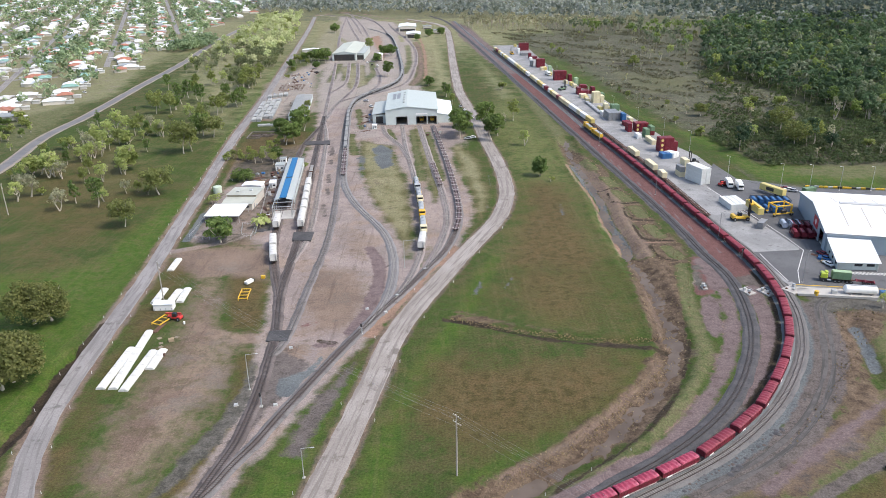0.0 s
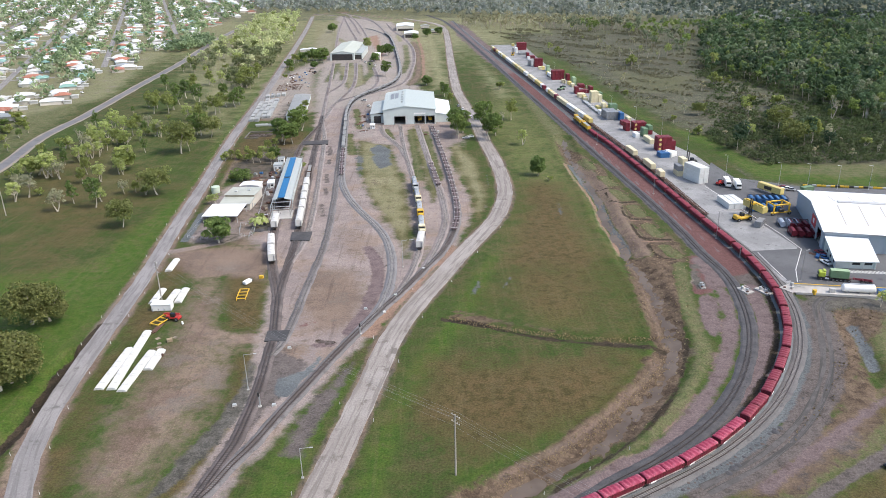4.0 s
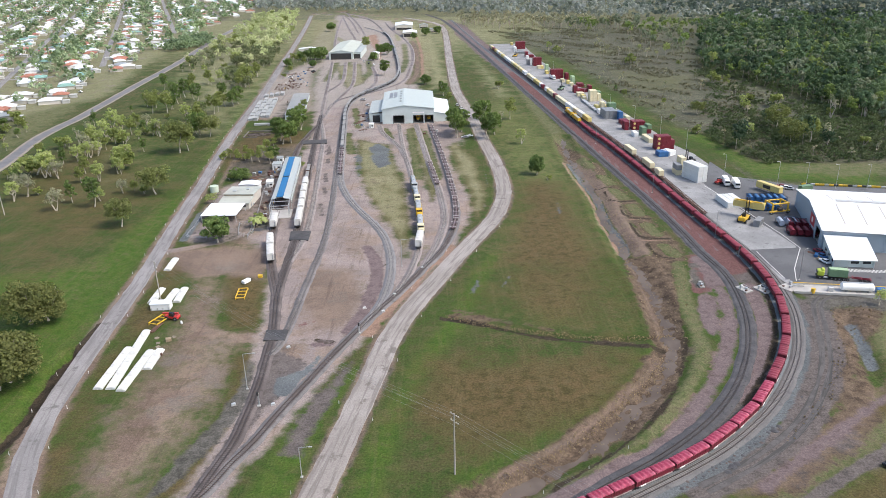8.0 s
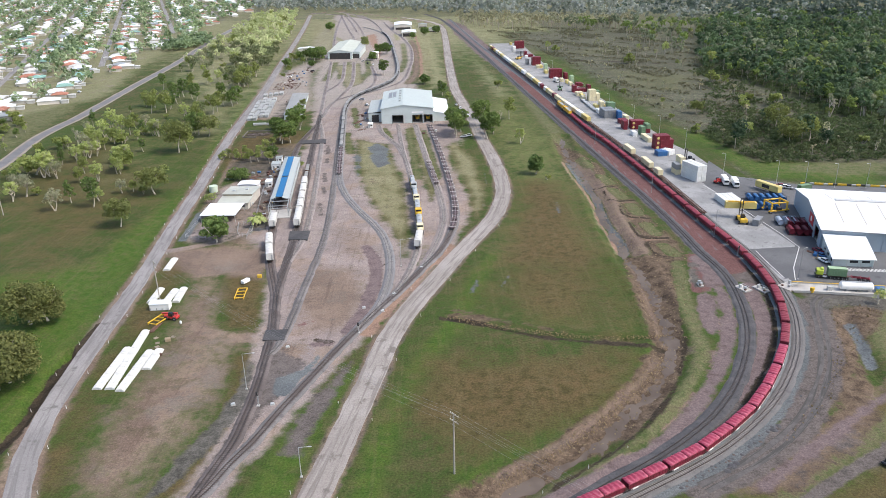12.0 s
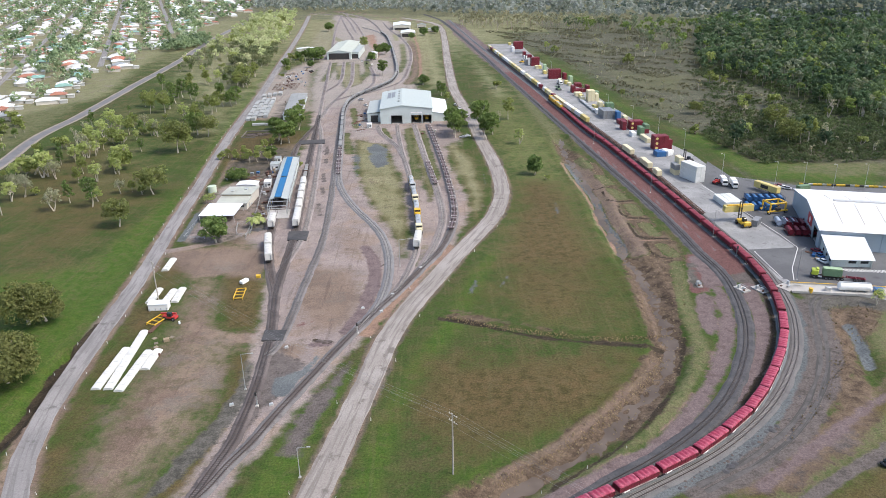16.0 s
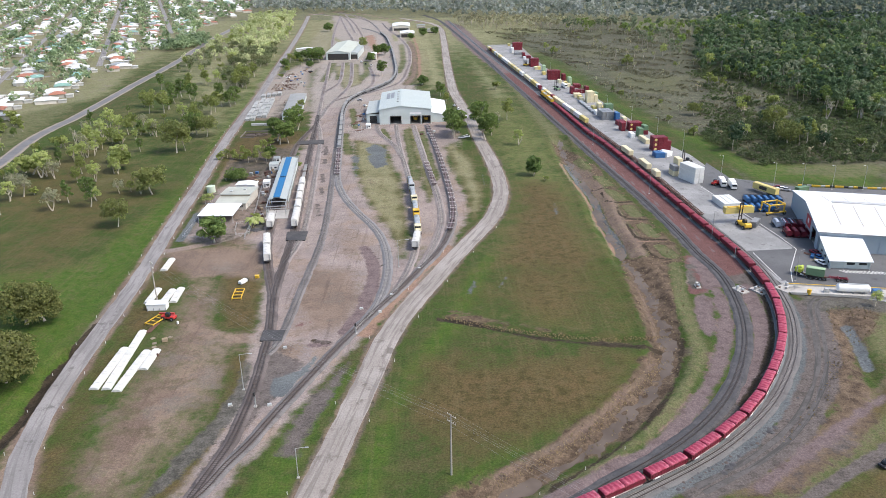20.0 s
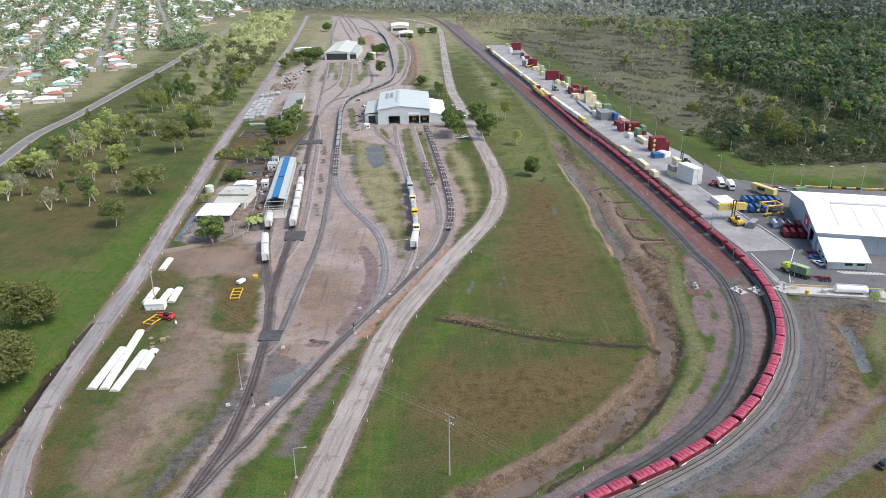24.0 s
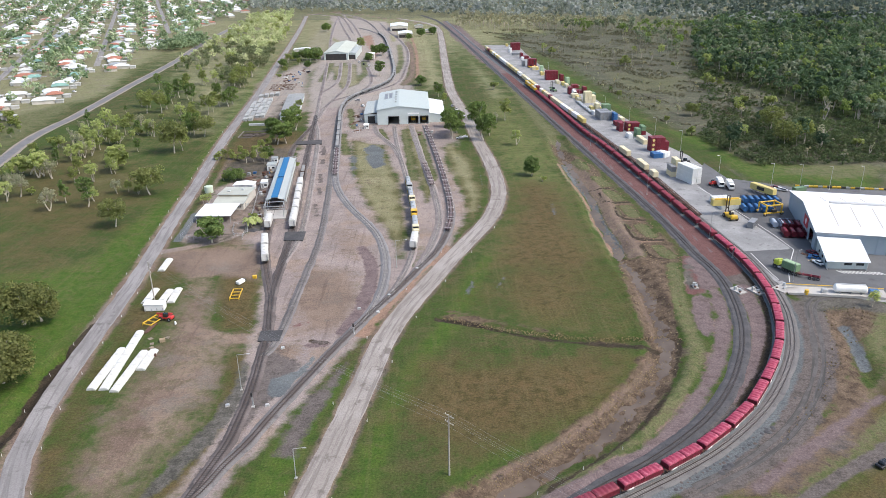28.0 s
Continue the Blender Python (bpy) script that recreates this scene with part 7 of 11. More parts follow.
def open_roof(m, w, d, h0, h1, roof_mat, name, label):
    t = thing(name, m, label, "shed")
    pts = [(0, 0, h0), (w, 0, h0), (w, d, h1), (0, d, h1)]
    pts += [(x, y, z + 0.16) for x, y, z in pts]
    part("roof", Geo().put(pts, [(3, 2, 1, 0), (4, 5, 6, 7), (0, 1, 5, 4), (1, 2, 6, 5), (2, 3, 7, 6), (3, 0, 4, 7)]), roof_mat, t)
    for x in (0.3, w / 2, w - 0.3):
        for y, h in ((0.3, h0), (d - 0.3, h1)):
            part("post", Geo().box((x, y, h / 2), (0.18, 0.18, h)), PALE, t)
    part("beam", Geo().box((w / 2, 0.3, h0 - 0.12), (w, 0.15, 0.24)).box((w / 2, d - 0.3, h1 - 0.12), (w, 0.15, 0.24)), GREY, t)
    return t


# depot offices beside the west road
open_roof(pose(-101.2, 295.0, 0, rz=-2), 15.2, 15.0, 3.1, 3.5, ROOF_WHITE, "carport_shed", "open carport with a bright white roof")


def depot_office():
    """Two skillion roofs, one above the other, with a tan clerestory between them."""
    t = thing("depot_office", pose(-97.8, 312.0, 0, rz=-3), "low depot office with two cream-grey skillion roofs", "building")
    sheet = paint("cream_grey_roof", (0.44, 0.45, 0.39), 0.55, wear=0.3, coarse=0.1, ribs=0.8)
    w = 13.2
    for y0, y1, z0, z1 in ((0.0, 7.4, 2.9, 3.7), (7.4, 20.0, 4.7, 4.1)):
        side = [(x, y, z) for x in (0.0, w) for y, z in ((y0, 0), (y1, 0), (y1, z1), (y0, z0))]
        part("wall", Geo().put(side, [(3, 2, 1, 0), (4, 5, 6, 7), (0, 4, 7, 3), (2, 6, 5, 1)]), HOUSE_WALL, t)
        top = [(x, y, z + dz) for dz in (0.02, 0.2) for x, y, z in ((-0.5, y0 - 0.5, z0 - 0.05), (w + 0.5, y0 - 0.5, z0 - 0.05), (w + 0.5, y1 + 0.3, z1), (-0.5, y1 + 0.3, z1))]
        part("roof", Geo().put(top, [(3, 2, 1, 0), (4, 5, 6, 7), (0, 1, 5, 4), (1, 2, 6, 5), (2, 3, 7, 6), (3, 0, 4, 7)]), sheet, t)
    part("clerestory", Geo().box((w / 2, 7.34, 4.25), (w, 0.14, 0.8)), paint("tan_clerestory", (0.36, 0.31, 0.23), 0.6, wear=0.35), t, "tan clerestory strip")
    for k in range(4):
        part("window", Geo().box((1.8 + 3.1 * k, -0.03, 1.6), (1.6, 0.08, 1.0)), GLASS, t)
    part("door", Geo().box((w + 0.03, 3.5, 1.05), (0.08, 1.0, 2.1)), GREY, t)
    for x, y in ((3.5, 12.0), (9.0, 14.5)):
        part("air_unit", Geo().box((x, y, 4.75), (1.4, 1.1, 0.7), bevel=0.05), PALE, t)


depot_office()
simple_hall(pose(-95.5, 338.5, 0, rz=-3), 9.0, 6.0, 3.0, 0.4, WHITE, WHITE, "cabin", "small white cabin behind the depot office", opening=1.6)
# long store, pale grey roof
simple_hall(pose(-103.0, 496.0, 0, rz=5.5), 11.6, 78.0, 3.2, 0.4, ROOF_WORN, WALL_GREY, "store_shed", "long low store shed with a dull grey roof")
# far shed with a dark panel for its open front, and its side bay
far = simple_hall(pose((-111, 782)[0], (-111, 782)[1], 0, rz=-1), 25.0, 92.0, 6.9, 2.2, ROOF_CREAM, WALL_GREY, "carriage_shed", "distant pale carriage shed, a dark panel for its open front", opening=6.2)
simple_hall(pose((-87, 787)[0], (-87, 787)[1], 0, rz=-1), 8.5, 60.0, 6.0, 0.6, ROOF_GREY, WALL_GREY, "side_shed", "lower side bay of the carriage shed", opening=4.6)
simple_hall(pose((-67, 776)[0], (-67, 776)[1], 0), 8.0, 12.0, 6.0, 0.6, ROOF_PALE, HOUSE_WALL, "yard_building", "small white two-storey yard building", opening=1.0)
simple_hall(pose((-56, 1061)[0], (-56, 1061)[1], 0, rz=2), 24.0, 45.0, 6.0, 1.5, ROOF_PALE, HOUSE_WALL, "yard_building", "distant white yard building", opening=3.0)
simple_hall(pose((-42, 976)[0], (-42, 976)[1], 0, rz=2), 18.0, 30.0, 5.0, 1.2, ROOF_PALE, HOUSE_WALL, "yard_building", "distant white workshop with a dark doorway", opening=4.0)
simple_hall(pose((-152, 840)[0], (-152, 840)[1], 0, rz=4), 22.0, 10.0, 4.0, 1.0, ROOF_PALE, HOUSE_WALL, "yard_building", "white building among trees by the yard", opening=1.2)
for px, n in (((-23, 1086), 12.0), ((-9, 1025), 16.0)):
    simple_hall(pose(px[0], px[1], 0), n, 10.0, 4.0, 1.0, ROOF_DARK, HOUSE_WALL, "yard_building", "distant grey yard building", opening=1.2)
# white covers of the store by the yard entrance
COVER = Geo()
nseg = 9
prof = [(1.22 * math.cos(math.pi * i / nseg), 0.3 + 0.38 * math.sin(math.pi * i / nseg) ** 0.7) for i in range(nseg + 1)]
cover_rng = random.Random(6)
ring = [(-1.22, 0.0), *prof[::-1], (1.22, 0.0)]
m_c = len(ring)
pts = []
for j in range(28):
    y = -5.4 + 0.4 * j
    sag = 0.88 if j % 5 == 2 else 1.0
    pts += [(x * (1 + cover_rng.uniform(-0.025, 0.025)), y, z * sag * (1 + cover_rng.uniform(-0.09, 0.09))) for x, z in ring]
COVER.put(pts, [(j * m_c + i, j * m_c + i + 1, (j + 1) * m_c + i + 1, (j + 1) * m_c + i) for j in range(27) for i in range(m_c - 1)] + [tuple(range(m_c))[::-1], tuple(range(27 * m_c, 28 * m_c))])
COVER_WHITE = paint("weathered_white_cover", (0.66, 0.66, 0.63), 0.6, stain=(0.34, 0.32, 0.27), wear=0.55, coarse=0.6, fine=3.0, by_object=0.15)
COVER = COVER.mesh("shell", COVER_WHITE)
RIM = Geo()
for k in range(5):
    RIM.box((0, -5.4 + 2.7 * k, 0.37), (1.4, 0.09, 0.72), bevel=0.03)
for sx in (-1, 1):
    RIM.box((sx * 1.22, 0, 0.1), (0.1, 10.9, 0.2))
RIM = RIM.mesh("rim", paint("grey_white_rim", (0.6, 0.6, 0.58), 0.6, wear=0.3))


def wagon_cover(at, turn=0.0):
    t = thing("wagon_cover", pose(at[0], at[1], 0.02, rz=turn), "long white arched wagon cover lying on the grass", "cover", "white wagon covers")
    part("shell", COVER, COVER_WHITE, t)
    part("rim", RIM, None, t)


for (a0, b0), n in (([(-91.4, 167.3), (-91.3, 188.7)], 2), ([(-88, 167.2), (-89.8, 198.9)], 3), ([(-84.9, 166.5), (-84.3, 186.5)], 2), ([(-81.8, 176.9), (-81.7, 187.4)], 1)):
    a1, b1 = Vector(a0), Vector(b0)
    d1 = b1 - a1
    for k in range(n):
        wagon_cover(a1.lerp(b1, (k + 0.5) / n), math.degrees(math.atan2(d1.y, d1.x)) - 90 + random.uniform(-0.5, 0.5))
for p0, turn in (((-95.4, 223.8), 0.5), ((-90.3, 222.8), -1.0), ((-87.4, 223.9), 3.0), ((-99.1, 250.1), 2.0)):
    wagon_cover(p0, turn)


def small_tank_hut():
    t = thing("site_hut", pose((-90.4, 212.8)[0], (-90.4, 212.8)[1], 0.0, rz=2), "white site hut beside the wagon covers", "hut")
    part("body", Geo().box((0, 1.6, 1.2), (6.2, 3.0, 2.2), bevel=0.06), WHITE, t)
    part("roof", Geo().box((0, 1.6, 2.36), (6.6, 3.4, 0.14)), ROOF_WHITE, t)
    part("base", Geo().box((0, 1.6, 0.06), (6.0, 2.8, 0.12)), DARK, t)
    for x in (-2.8, -0.9, 0.9, 2.8):
        part("leg", Geo().box((x, 0.03, 0.5), (0.16, 0.16, 1.0)), GREY, t)


small_tank_hut()


def lifting_frame(at, w, d, turn, label):
    t = thing("lifting_frame", pose(at[0], at[1], 0.05, rz=turn), label, "frame")
    for sx in (-1, 1):
        part("beam", Geo().box((sx * w / 2, 0, 0.6), (0.25, d, 0.3)), YELLOW, t)
    for k in range(4):
        part("cross_beam", Geo().box((0, -d / 2 + d * k / 3, 0.6), (w, 0.22, 0.25)), YELLOW, t)
    for sx, sy in product((-1, 1), repeat=2):
        part("leg", Geo().box((sx * w / 2, sy * d / 2, 0.25), (0.2, 0.2, 0.5)), YELLOW, t)


lifting_frame((-88, 205.8), 3.2, 6.5, -22, "yellow steel lifting frame lying on the grass")
lifting_frame((-66.8, 223.6), 3.0, 7.5, 4, "yellow steel rack standing on green grass")


def tyre_wheel(t, p, r=0.75, w=0.5, axis="x"):
    q = Vector((w / 2, 0, 0))
    ob = part("wheel", Geo().tube(-q, q, r, n=14), RUBBER, t, m=pose(*p))
    part("hub", Geo().tube((-w / 2 - 0.02, 0, 0), (w / 2 + 0.02, 0, 0), r * 0.45, n=10), GREY, ob)
    return ob


def telehandler(m):
    t = thing("telehandler", m, "red telehandler with black cab parked on the dirt", "vehicle")
    red = paint("vehicle_red", (0.5, 0.04, 0.035), 0.4, wear=0.2)
    part("chassis", Geo().box((0, 0, 1.1), (1.9, 4.6, 0.9), bevel=0.15), red, t)
    part("cab", Geo().box((-0.5, -0.2, 2.0), (0.95, 1.6, 1.3), bevel=0.12), GLASS, t)
    part("boom", Geo().box((0.35, 0.8, 1.9), (0.45, 5.6, 0.45), rx=-6), red, t)
    for sx, sy in product((-1, 1), (-1.5, 1.5)):
        tyre_wheel(t, (sx * 0.95, sy, 0.65), 0.65, 0.45)


telehandler(pose((-84.4, 206.8)[0], (-84.4, 206.8)[1], 0, rz=75))


def tank_bund():
    a, b = Vector((130.8, 216.5)), Vector((139.9, 214.9))
    c = (a + b) / 2
    d = b - a
    m = pose(c.x, c.y, 0.12, rz=math.degrees(math.atan2(d.y, d.x)))
    t = thing("fuel_tank", m, "long white horizontal fuel tank on a concrete bund", "tank")
    n = d.length / 2
    part("bund", Geo().box((-4, 0, 0.15), (2 * n + 22, 7.0, 0.3), bevel=0.05).box((-4, 3.4, 0.5), (2 * n + 22, 0.25, 0.7)).box((-4, -3.4, 0.5), (2 * n + 22, 0.25, 0.7)), CONCRETE, t)
    part("kerb", Geo().box((-4, 3.4, 0.9), (2 * n + 22, 0.27, 0.12)), YELLOW, t, "yellow painted bund edge")
    tank = Geo().tube((-n, 0, 1.9), (n, 0, 1.9), 1.35, n=20).tube((-n - 0.4, 0, 1.9), (-n, 0, 1.9), 0.9, 1.35, n=20).tube((n, 0, 1.9), (n + 0.4, 0, 1.9), 1.35, 0.9, n=20)
    part("tank", tank, WHITE, t)
    for k in range(3):
        part("saddle", Geo().box((-n * 0.7 + n * 0.7 * k, 0, 0.6), (0.5, 2.2, 0.7)), GREY, t)
    part("walkway", Geo().box((0, 0, 3.35), (2 * n, 0.7, 0.08)), PALE, t)
    part("pump_box", Geo().box((-n - 3.5, -0.8, 1.0), (1.6, 1.2, 1.5), bevel=0.08), PALE, t)
    part("pump_box", Geo().box((n + 2.6, -0.3, 1.0), (2.6, 2.2, 1.9), bevel=0.08), BLUE, t, "grey-blue pump cabinet")
    part("drum", Geo().tube((n + 1.0, -2.6, 0.3), (n + 1.0, -2.6, 1.5), 0.45, n=12), YELLOW, t)
    part("drum", Geo().tube((-n - 9.5, -3.0, 0.3), (-n - 9.5, -3.0, 1.9), 0.7, n=12), YELLOW, t, "yellow drum")


tank_bund()


def line_marking(points, width=0.28, z=0.165, name="line_marking"):
    single(name, ribbon(np.array(points, float), [(-width / 2, z), (width / 2, z)]), LINE_WHITE, Matrix(), "worn white line painted on the yard", "marking", kind="structure")


line_marking([(125.2, 331.8), (128.9, 307.6), (132.2, 282.3), (133.9, 267.6), (134.6, 253.7)])
line_marking([(134.6, 253.7), (124.2, 235.4), (120.2, 225.3)])
line_marking([(117.3, 251.2), (117.1, 238.2), (117.2, 227.2)])
z0, z1 = Vector((141.4, 232.7)), Vector((154.8, 230.7))
for k in range(11):
    c = z0.lerp(z1, k / 10)
    single("line_marking", Geo().box((0, 0, 0), (0.55, 3.0, 0.02)), LINE_WHITE, pose(c.x, c.y, 0.17, rz=35), "white diagonal stripe of the hatched strip", "marking", kind="structure")

# coiled and stacked goods in front of the warehouse
def tank_stack(at, n, material, word, turn):
    for k in range(n):
        t = thing("tank_container", pose(at[0] + 2.7 * k * math.cos(radians(turn)), at[1] + 2.7 * k * math.sin(radians(turn)), 0.15, rz=turn), f"{word} tank container with a ladder frame", "container", "tank containers by the warehouse")
        part("barrel", Geo().tube((0, -2.7, 1.35), (0, 2.7, 1.35), 1.1, n=14), material, t)
        f = Geo()
        for sx, sy, z in product((-1, 1), (-1, 1), (0.08, 2.5)):
            f.box((sx * 1.15, 0, z), (0.14, 6.0, 0.14)).box((0, sy * 2.95, z), (2.4, 0.14, 0.14)).box((sx * 1.15, sy * 2.95, 1.3), (0.16, 0.16, 2.6))
        part("frame", f, material, t)


tank_stack((133.3, 298.3), 5, BLUE, "blue", -6)
tank_stack((137.8, 308.7), 6, BLUE, "blue", -6)
tank_stack((137.9, 278.8), 3, paint("pale_blue_paint", (0.40, 0.46, 0.56), 0.5, wear=0.35), "pale blue", -10)
tank_stack((137.9, 268.6), 4, RED, "dark red", -10)
tank_stack((141, 276.7), 4, RED, "dark red", -10)


def straddle_carrier(m):
    """A yellow four-legged mobile gantry on wheels."""
    t = thing("mobile_gantry", m, "yellow wheeled container lifting gantry", "crane")
    for sx in (-1, 1):
        part("side_beam", Geo().box((sx * 2.6, 0, 1.3), (0.6, 9.5, 0.6), bevel=0.08), YELLOW, t)
        part("top_beam", Geo().box((sx * 2.6, 0, 4.6), (0.5, 8.0, 0.5), bevel=0.08), YELLOW, t)
        for sy in (-1, 1):
            part("leg", Geo().box((sx * 2.6, sy * 3.6, 2.9), (0.5, 0.6, 3.4), bevel=0.06), YELLOW, t)
            tyre_wheel(t, (sx * 2.6, sy * 3.9, 0.75), 0.75, 0.5)
    for sy in (-1, 1):
        part("cross_beam", Geo().box((0, sy * 3.6, 4.7), (5.6, 0.5, 0.6), bevel=0.06), YELLOW, t)
    part("engine_box", Geo().box((2.6, 0, 2.2), (1.2, 2.2, 1.2), bevel=0.1), DARK, t)


straddle_carrier(pose((142.4, 293.5)[0], (142.4, 293.5)[1], 0.15, rz=-78))


def road_truck(m, cab_mat, label, body=None):
    t = thing("truck", m, label, "truck")
    part("cab", Geo().box((0, 2.0, 1.9), (2.4, 2.2, 2.5), bevel=0.2), cab_mat, t)
    part("windscreen", Geo().box((0, 3.09, 2.3), (2.1, 0.06, 0.9)), GLASS, t)
    part("chassis", Geo().box((0, -1.0, 0.85), (1.0, 7.5, 0.35)), DARK, t)
    for sx in (-1, 1):
        for y in (2.1, -2.4, -3.6):
            tyre_wheel(t, (sx * 1.02, y, 0.52), 0.52, 0.35)
    if body:
        part("cargo_box", Geo().box((0, -1.9, 2.3), (2.45, 5.4, 2.6), bevel=0.06), body, t)
    return t


road_truck(pose((135.4, 332.1)[0], (135.4, 332.1)[1], 0.15, rz=172), WHITE, "white box truck parked on the tar apron", WHITE)
road_truck(pose((138.8, 328.4)[0], (138.8, 328.4)[1], 0.15, rz=172), WHITE, "white box truck parked on the tar apron", WHITE)


def semi_trailer(m, material, label, length=13.0):
    t = thing("box_trailer", m, label, "trailer")
    part("box", Geo().box((0, 0, 2.6), (2.5, length, 2.8), bevel=0.07), material, t)
    part("side_emblem", Geo().box((-1.27, 0.5, 2.6), (0.05, 4.2, 1.5)), DARK, t, "dark rectangular emblem on the side")
    part("chassis", Geo().box((0, 0, 1.0), (1.1, length - 0.4, 0.35)), DARK, t)
    for sx, k in product((-1, 1), range(3)):
        tyre_wheel(t, (sx * 1.02, -length / 2 + 1.5 + 1.3 * k, 0.52), 0.52, 0.4)
    part("landing_leg", Geo().box((-0.8, length / 2 - 2.5, 0.5), (0.15, 0.15, 1.0)).box((0.8, length / 2 - 2.5, 0.5), (0.15, 0.15, 1.0)), GREY, t)


telehandler(pose(133.2, 334.5, 0.15, rz=-60))
semi_trailer(pose((150.6, 320)[0], (150.6, 320)[1], 0.15, rz=25), PALE_YELLOW, "pale yellow box trailer with a dark emblem")
stack((164.8, 321.7), GREEN, "green", 1, 1, 1, 6.06, -72)

# ---------------------------------------------------------------- plants


def quick_mesh(name, verts, faces, material):
    """A mesh from arrays of vertices and quads."""
    me = bpy.data.meshes.new(name)
    me.vertices.add(len(verts))
    me.vertices.foreach_set("co", np.asarray(verts, np.float32).ravel())
    me.loops.add(faces.size)
    me.loops.foreach_set("vertex_index", faces.astype(np.int32).ravel())
    me.polygons.add(len(faces))
    me.polygons.foreach_set("loop_start", np.arange(0, faces.size, 4, dtype=np.int32))
    me.update(calc_edges=True)
    me.materials.append(material)
    return me


def leaf_quads(centres, size, rng, normals, loose=0.62):
    """Small quads at the centres, lying loosely along the crown's surface. Returns n x 4 x 3."""
    n = len(centres)
    nrm = normals + loose * rng.normal(size=(n, 3)) + np.array([0.0, 0.0, 0.3])
    nrm /= np.linalg.norm(nrm, axis=1)[:, None]
    u = np.cross(nrm, rng.normal(size=(n, 3)))
    u /= np.linalg.norm(u, axis=1)[:, None]
    v = np.cross(nrm, u)
    s = (size * rng.uniform(0.6, 1.4, n))[:, None]
    a, b = u * s, v * s * rng.uniform(0.5, 0.95, n)[:, None]
    return np.stack([centres - a, centres - b, centres + a, centres + b], 1)


def crown_points(rng, lobes, n, height, radius, low, squash=0.75, puff=1.0):
    """Points over the shells of several lobes, denser on their upper sides, and the ways that they face."""
    out, face = [], []
    for _ in range(lobes):
        ang, rr = rng.uniform(0, 6.283), radius * math.sqrt(rng.uniform(0.0, 1.0)) * 0.72
        zz = low + (height - low) * rng.uniform(0.25, 0.9) * (1.05 - 0.35 * rr / radius)
        c = np.array([math.cos(ang) * rr, math.sin(ang) * rr, zz])
        lr = radius * rng.uniform(0.22, 0.42) * puff
        d = rng.normal(size=(n, 3))
        d /= np.linalg.norm(d, axis=1)[:, None]
        d[:, 2] = np.where(rng.uniform(size=n) < 0.5, np.abs(d[:, 2]), d[:, 2])
        out.append(c + d * lr * rng.uniform(0.7, 1.08, n)[:, None] * np.array([1, 1, squash]))
        face.append(d)
    p = np.vstack(out)
    p[:, 2] = np.clip(p[:, 2], low * 0.8, None)
    return p, np.vstack(face)


def tree_meshes(seed, height, radius, low, lobes, per_lobe, leaf, leaf_mat, bark=BARK, trunk=0.28, stems=1, puff=1.0):
    rng = np.random.RandomState(seed)
    pts, face = crown_points(rng, lobes, int(per_lobe * 0.85), height, radius, low, puff=puff)
    q = leaf_quads(pts, leaf, rng, face)
    crown = quick_mesh("crown", q.reshape(-1, 3), np.arange(len(q) * 4).reshape(-1, 4), leaf_mat)
    g = Geo()
    for s in range(stems):
        lean = rng.uniform(-0.08, 0.08, 2) * height * (1 if stems == 1 else 1.6)
        base = Vector((rng.uniform(-0.2, 0.2) * (stems - 1), rng.uniform(-0.2, 0.2) * (stems - 1), -0.1))
        fork = Vector((lean[0], lean[1], low + 0.15 * (height - low)))
        mid = base.lerp(fork, 0.5) + Vector((rng.uniform(-0.2, 0.2), rng.uniform(-0.2, 0.2), 0))
        g.tube(base, mid, trunk, trunk * 0.75, 7, False).tube(mid, fork, trunk * 0.75, trunk * 0.55, 7, False)
        for _ in range(5):
            ang, rr = rng.uniform(0, 6.283), radius * rng.uniform(0.3, 0.75)
            tip = Vector((math.cos(ang) * rr, math.sin(ang) * rr, low + (height - low) * rng.uniform(0.45, 0.85)))
            knee = fork.lerp(tip, 0.5) + Vector((0, 0, -0.06 * height))
            g.tube(fork, knee, trunk * 0.42, trunk * 0.26, 5, False).tube(knee, tip, trunk * 0.26, trunk * 0.08, 5, False)
    return g.mesh("trunk", bark), crown


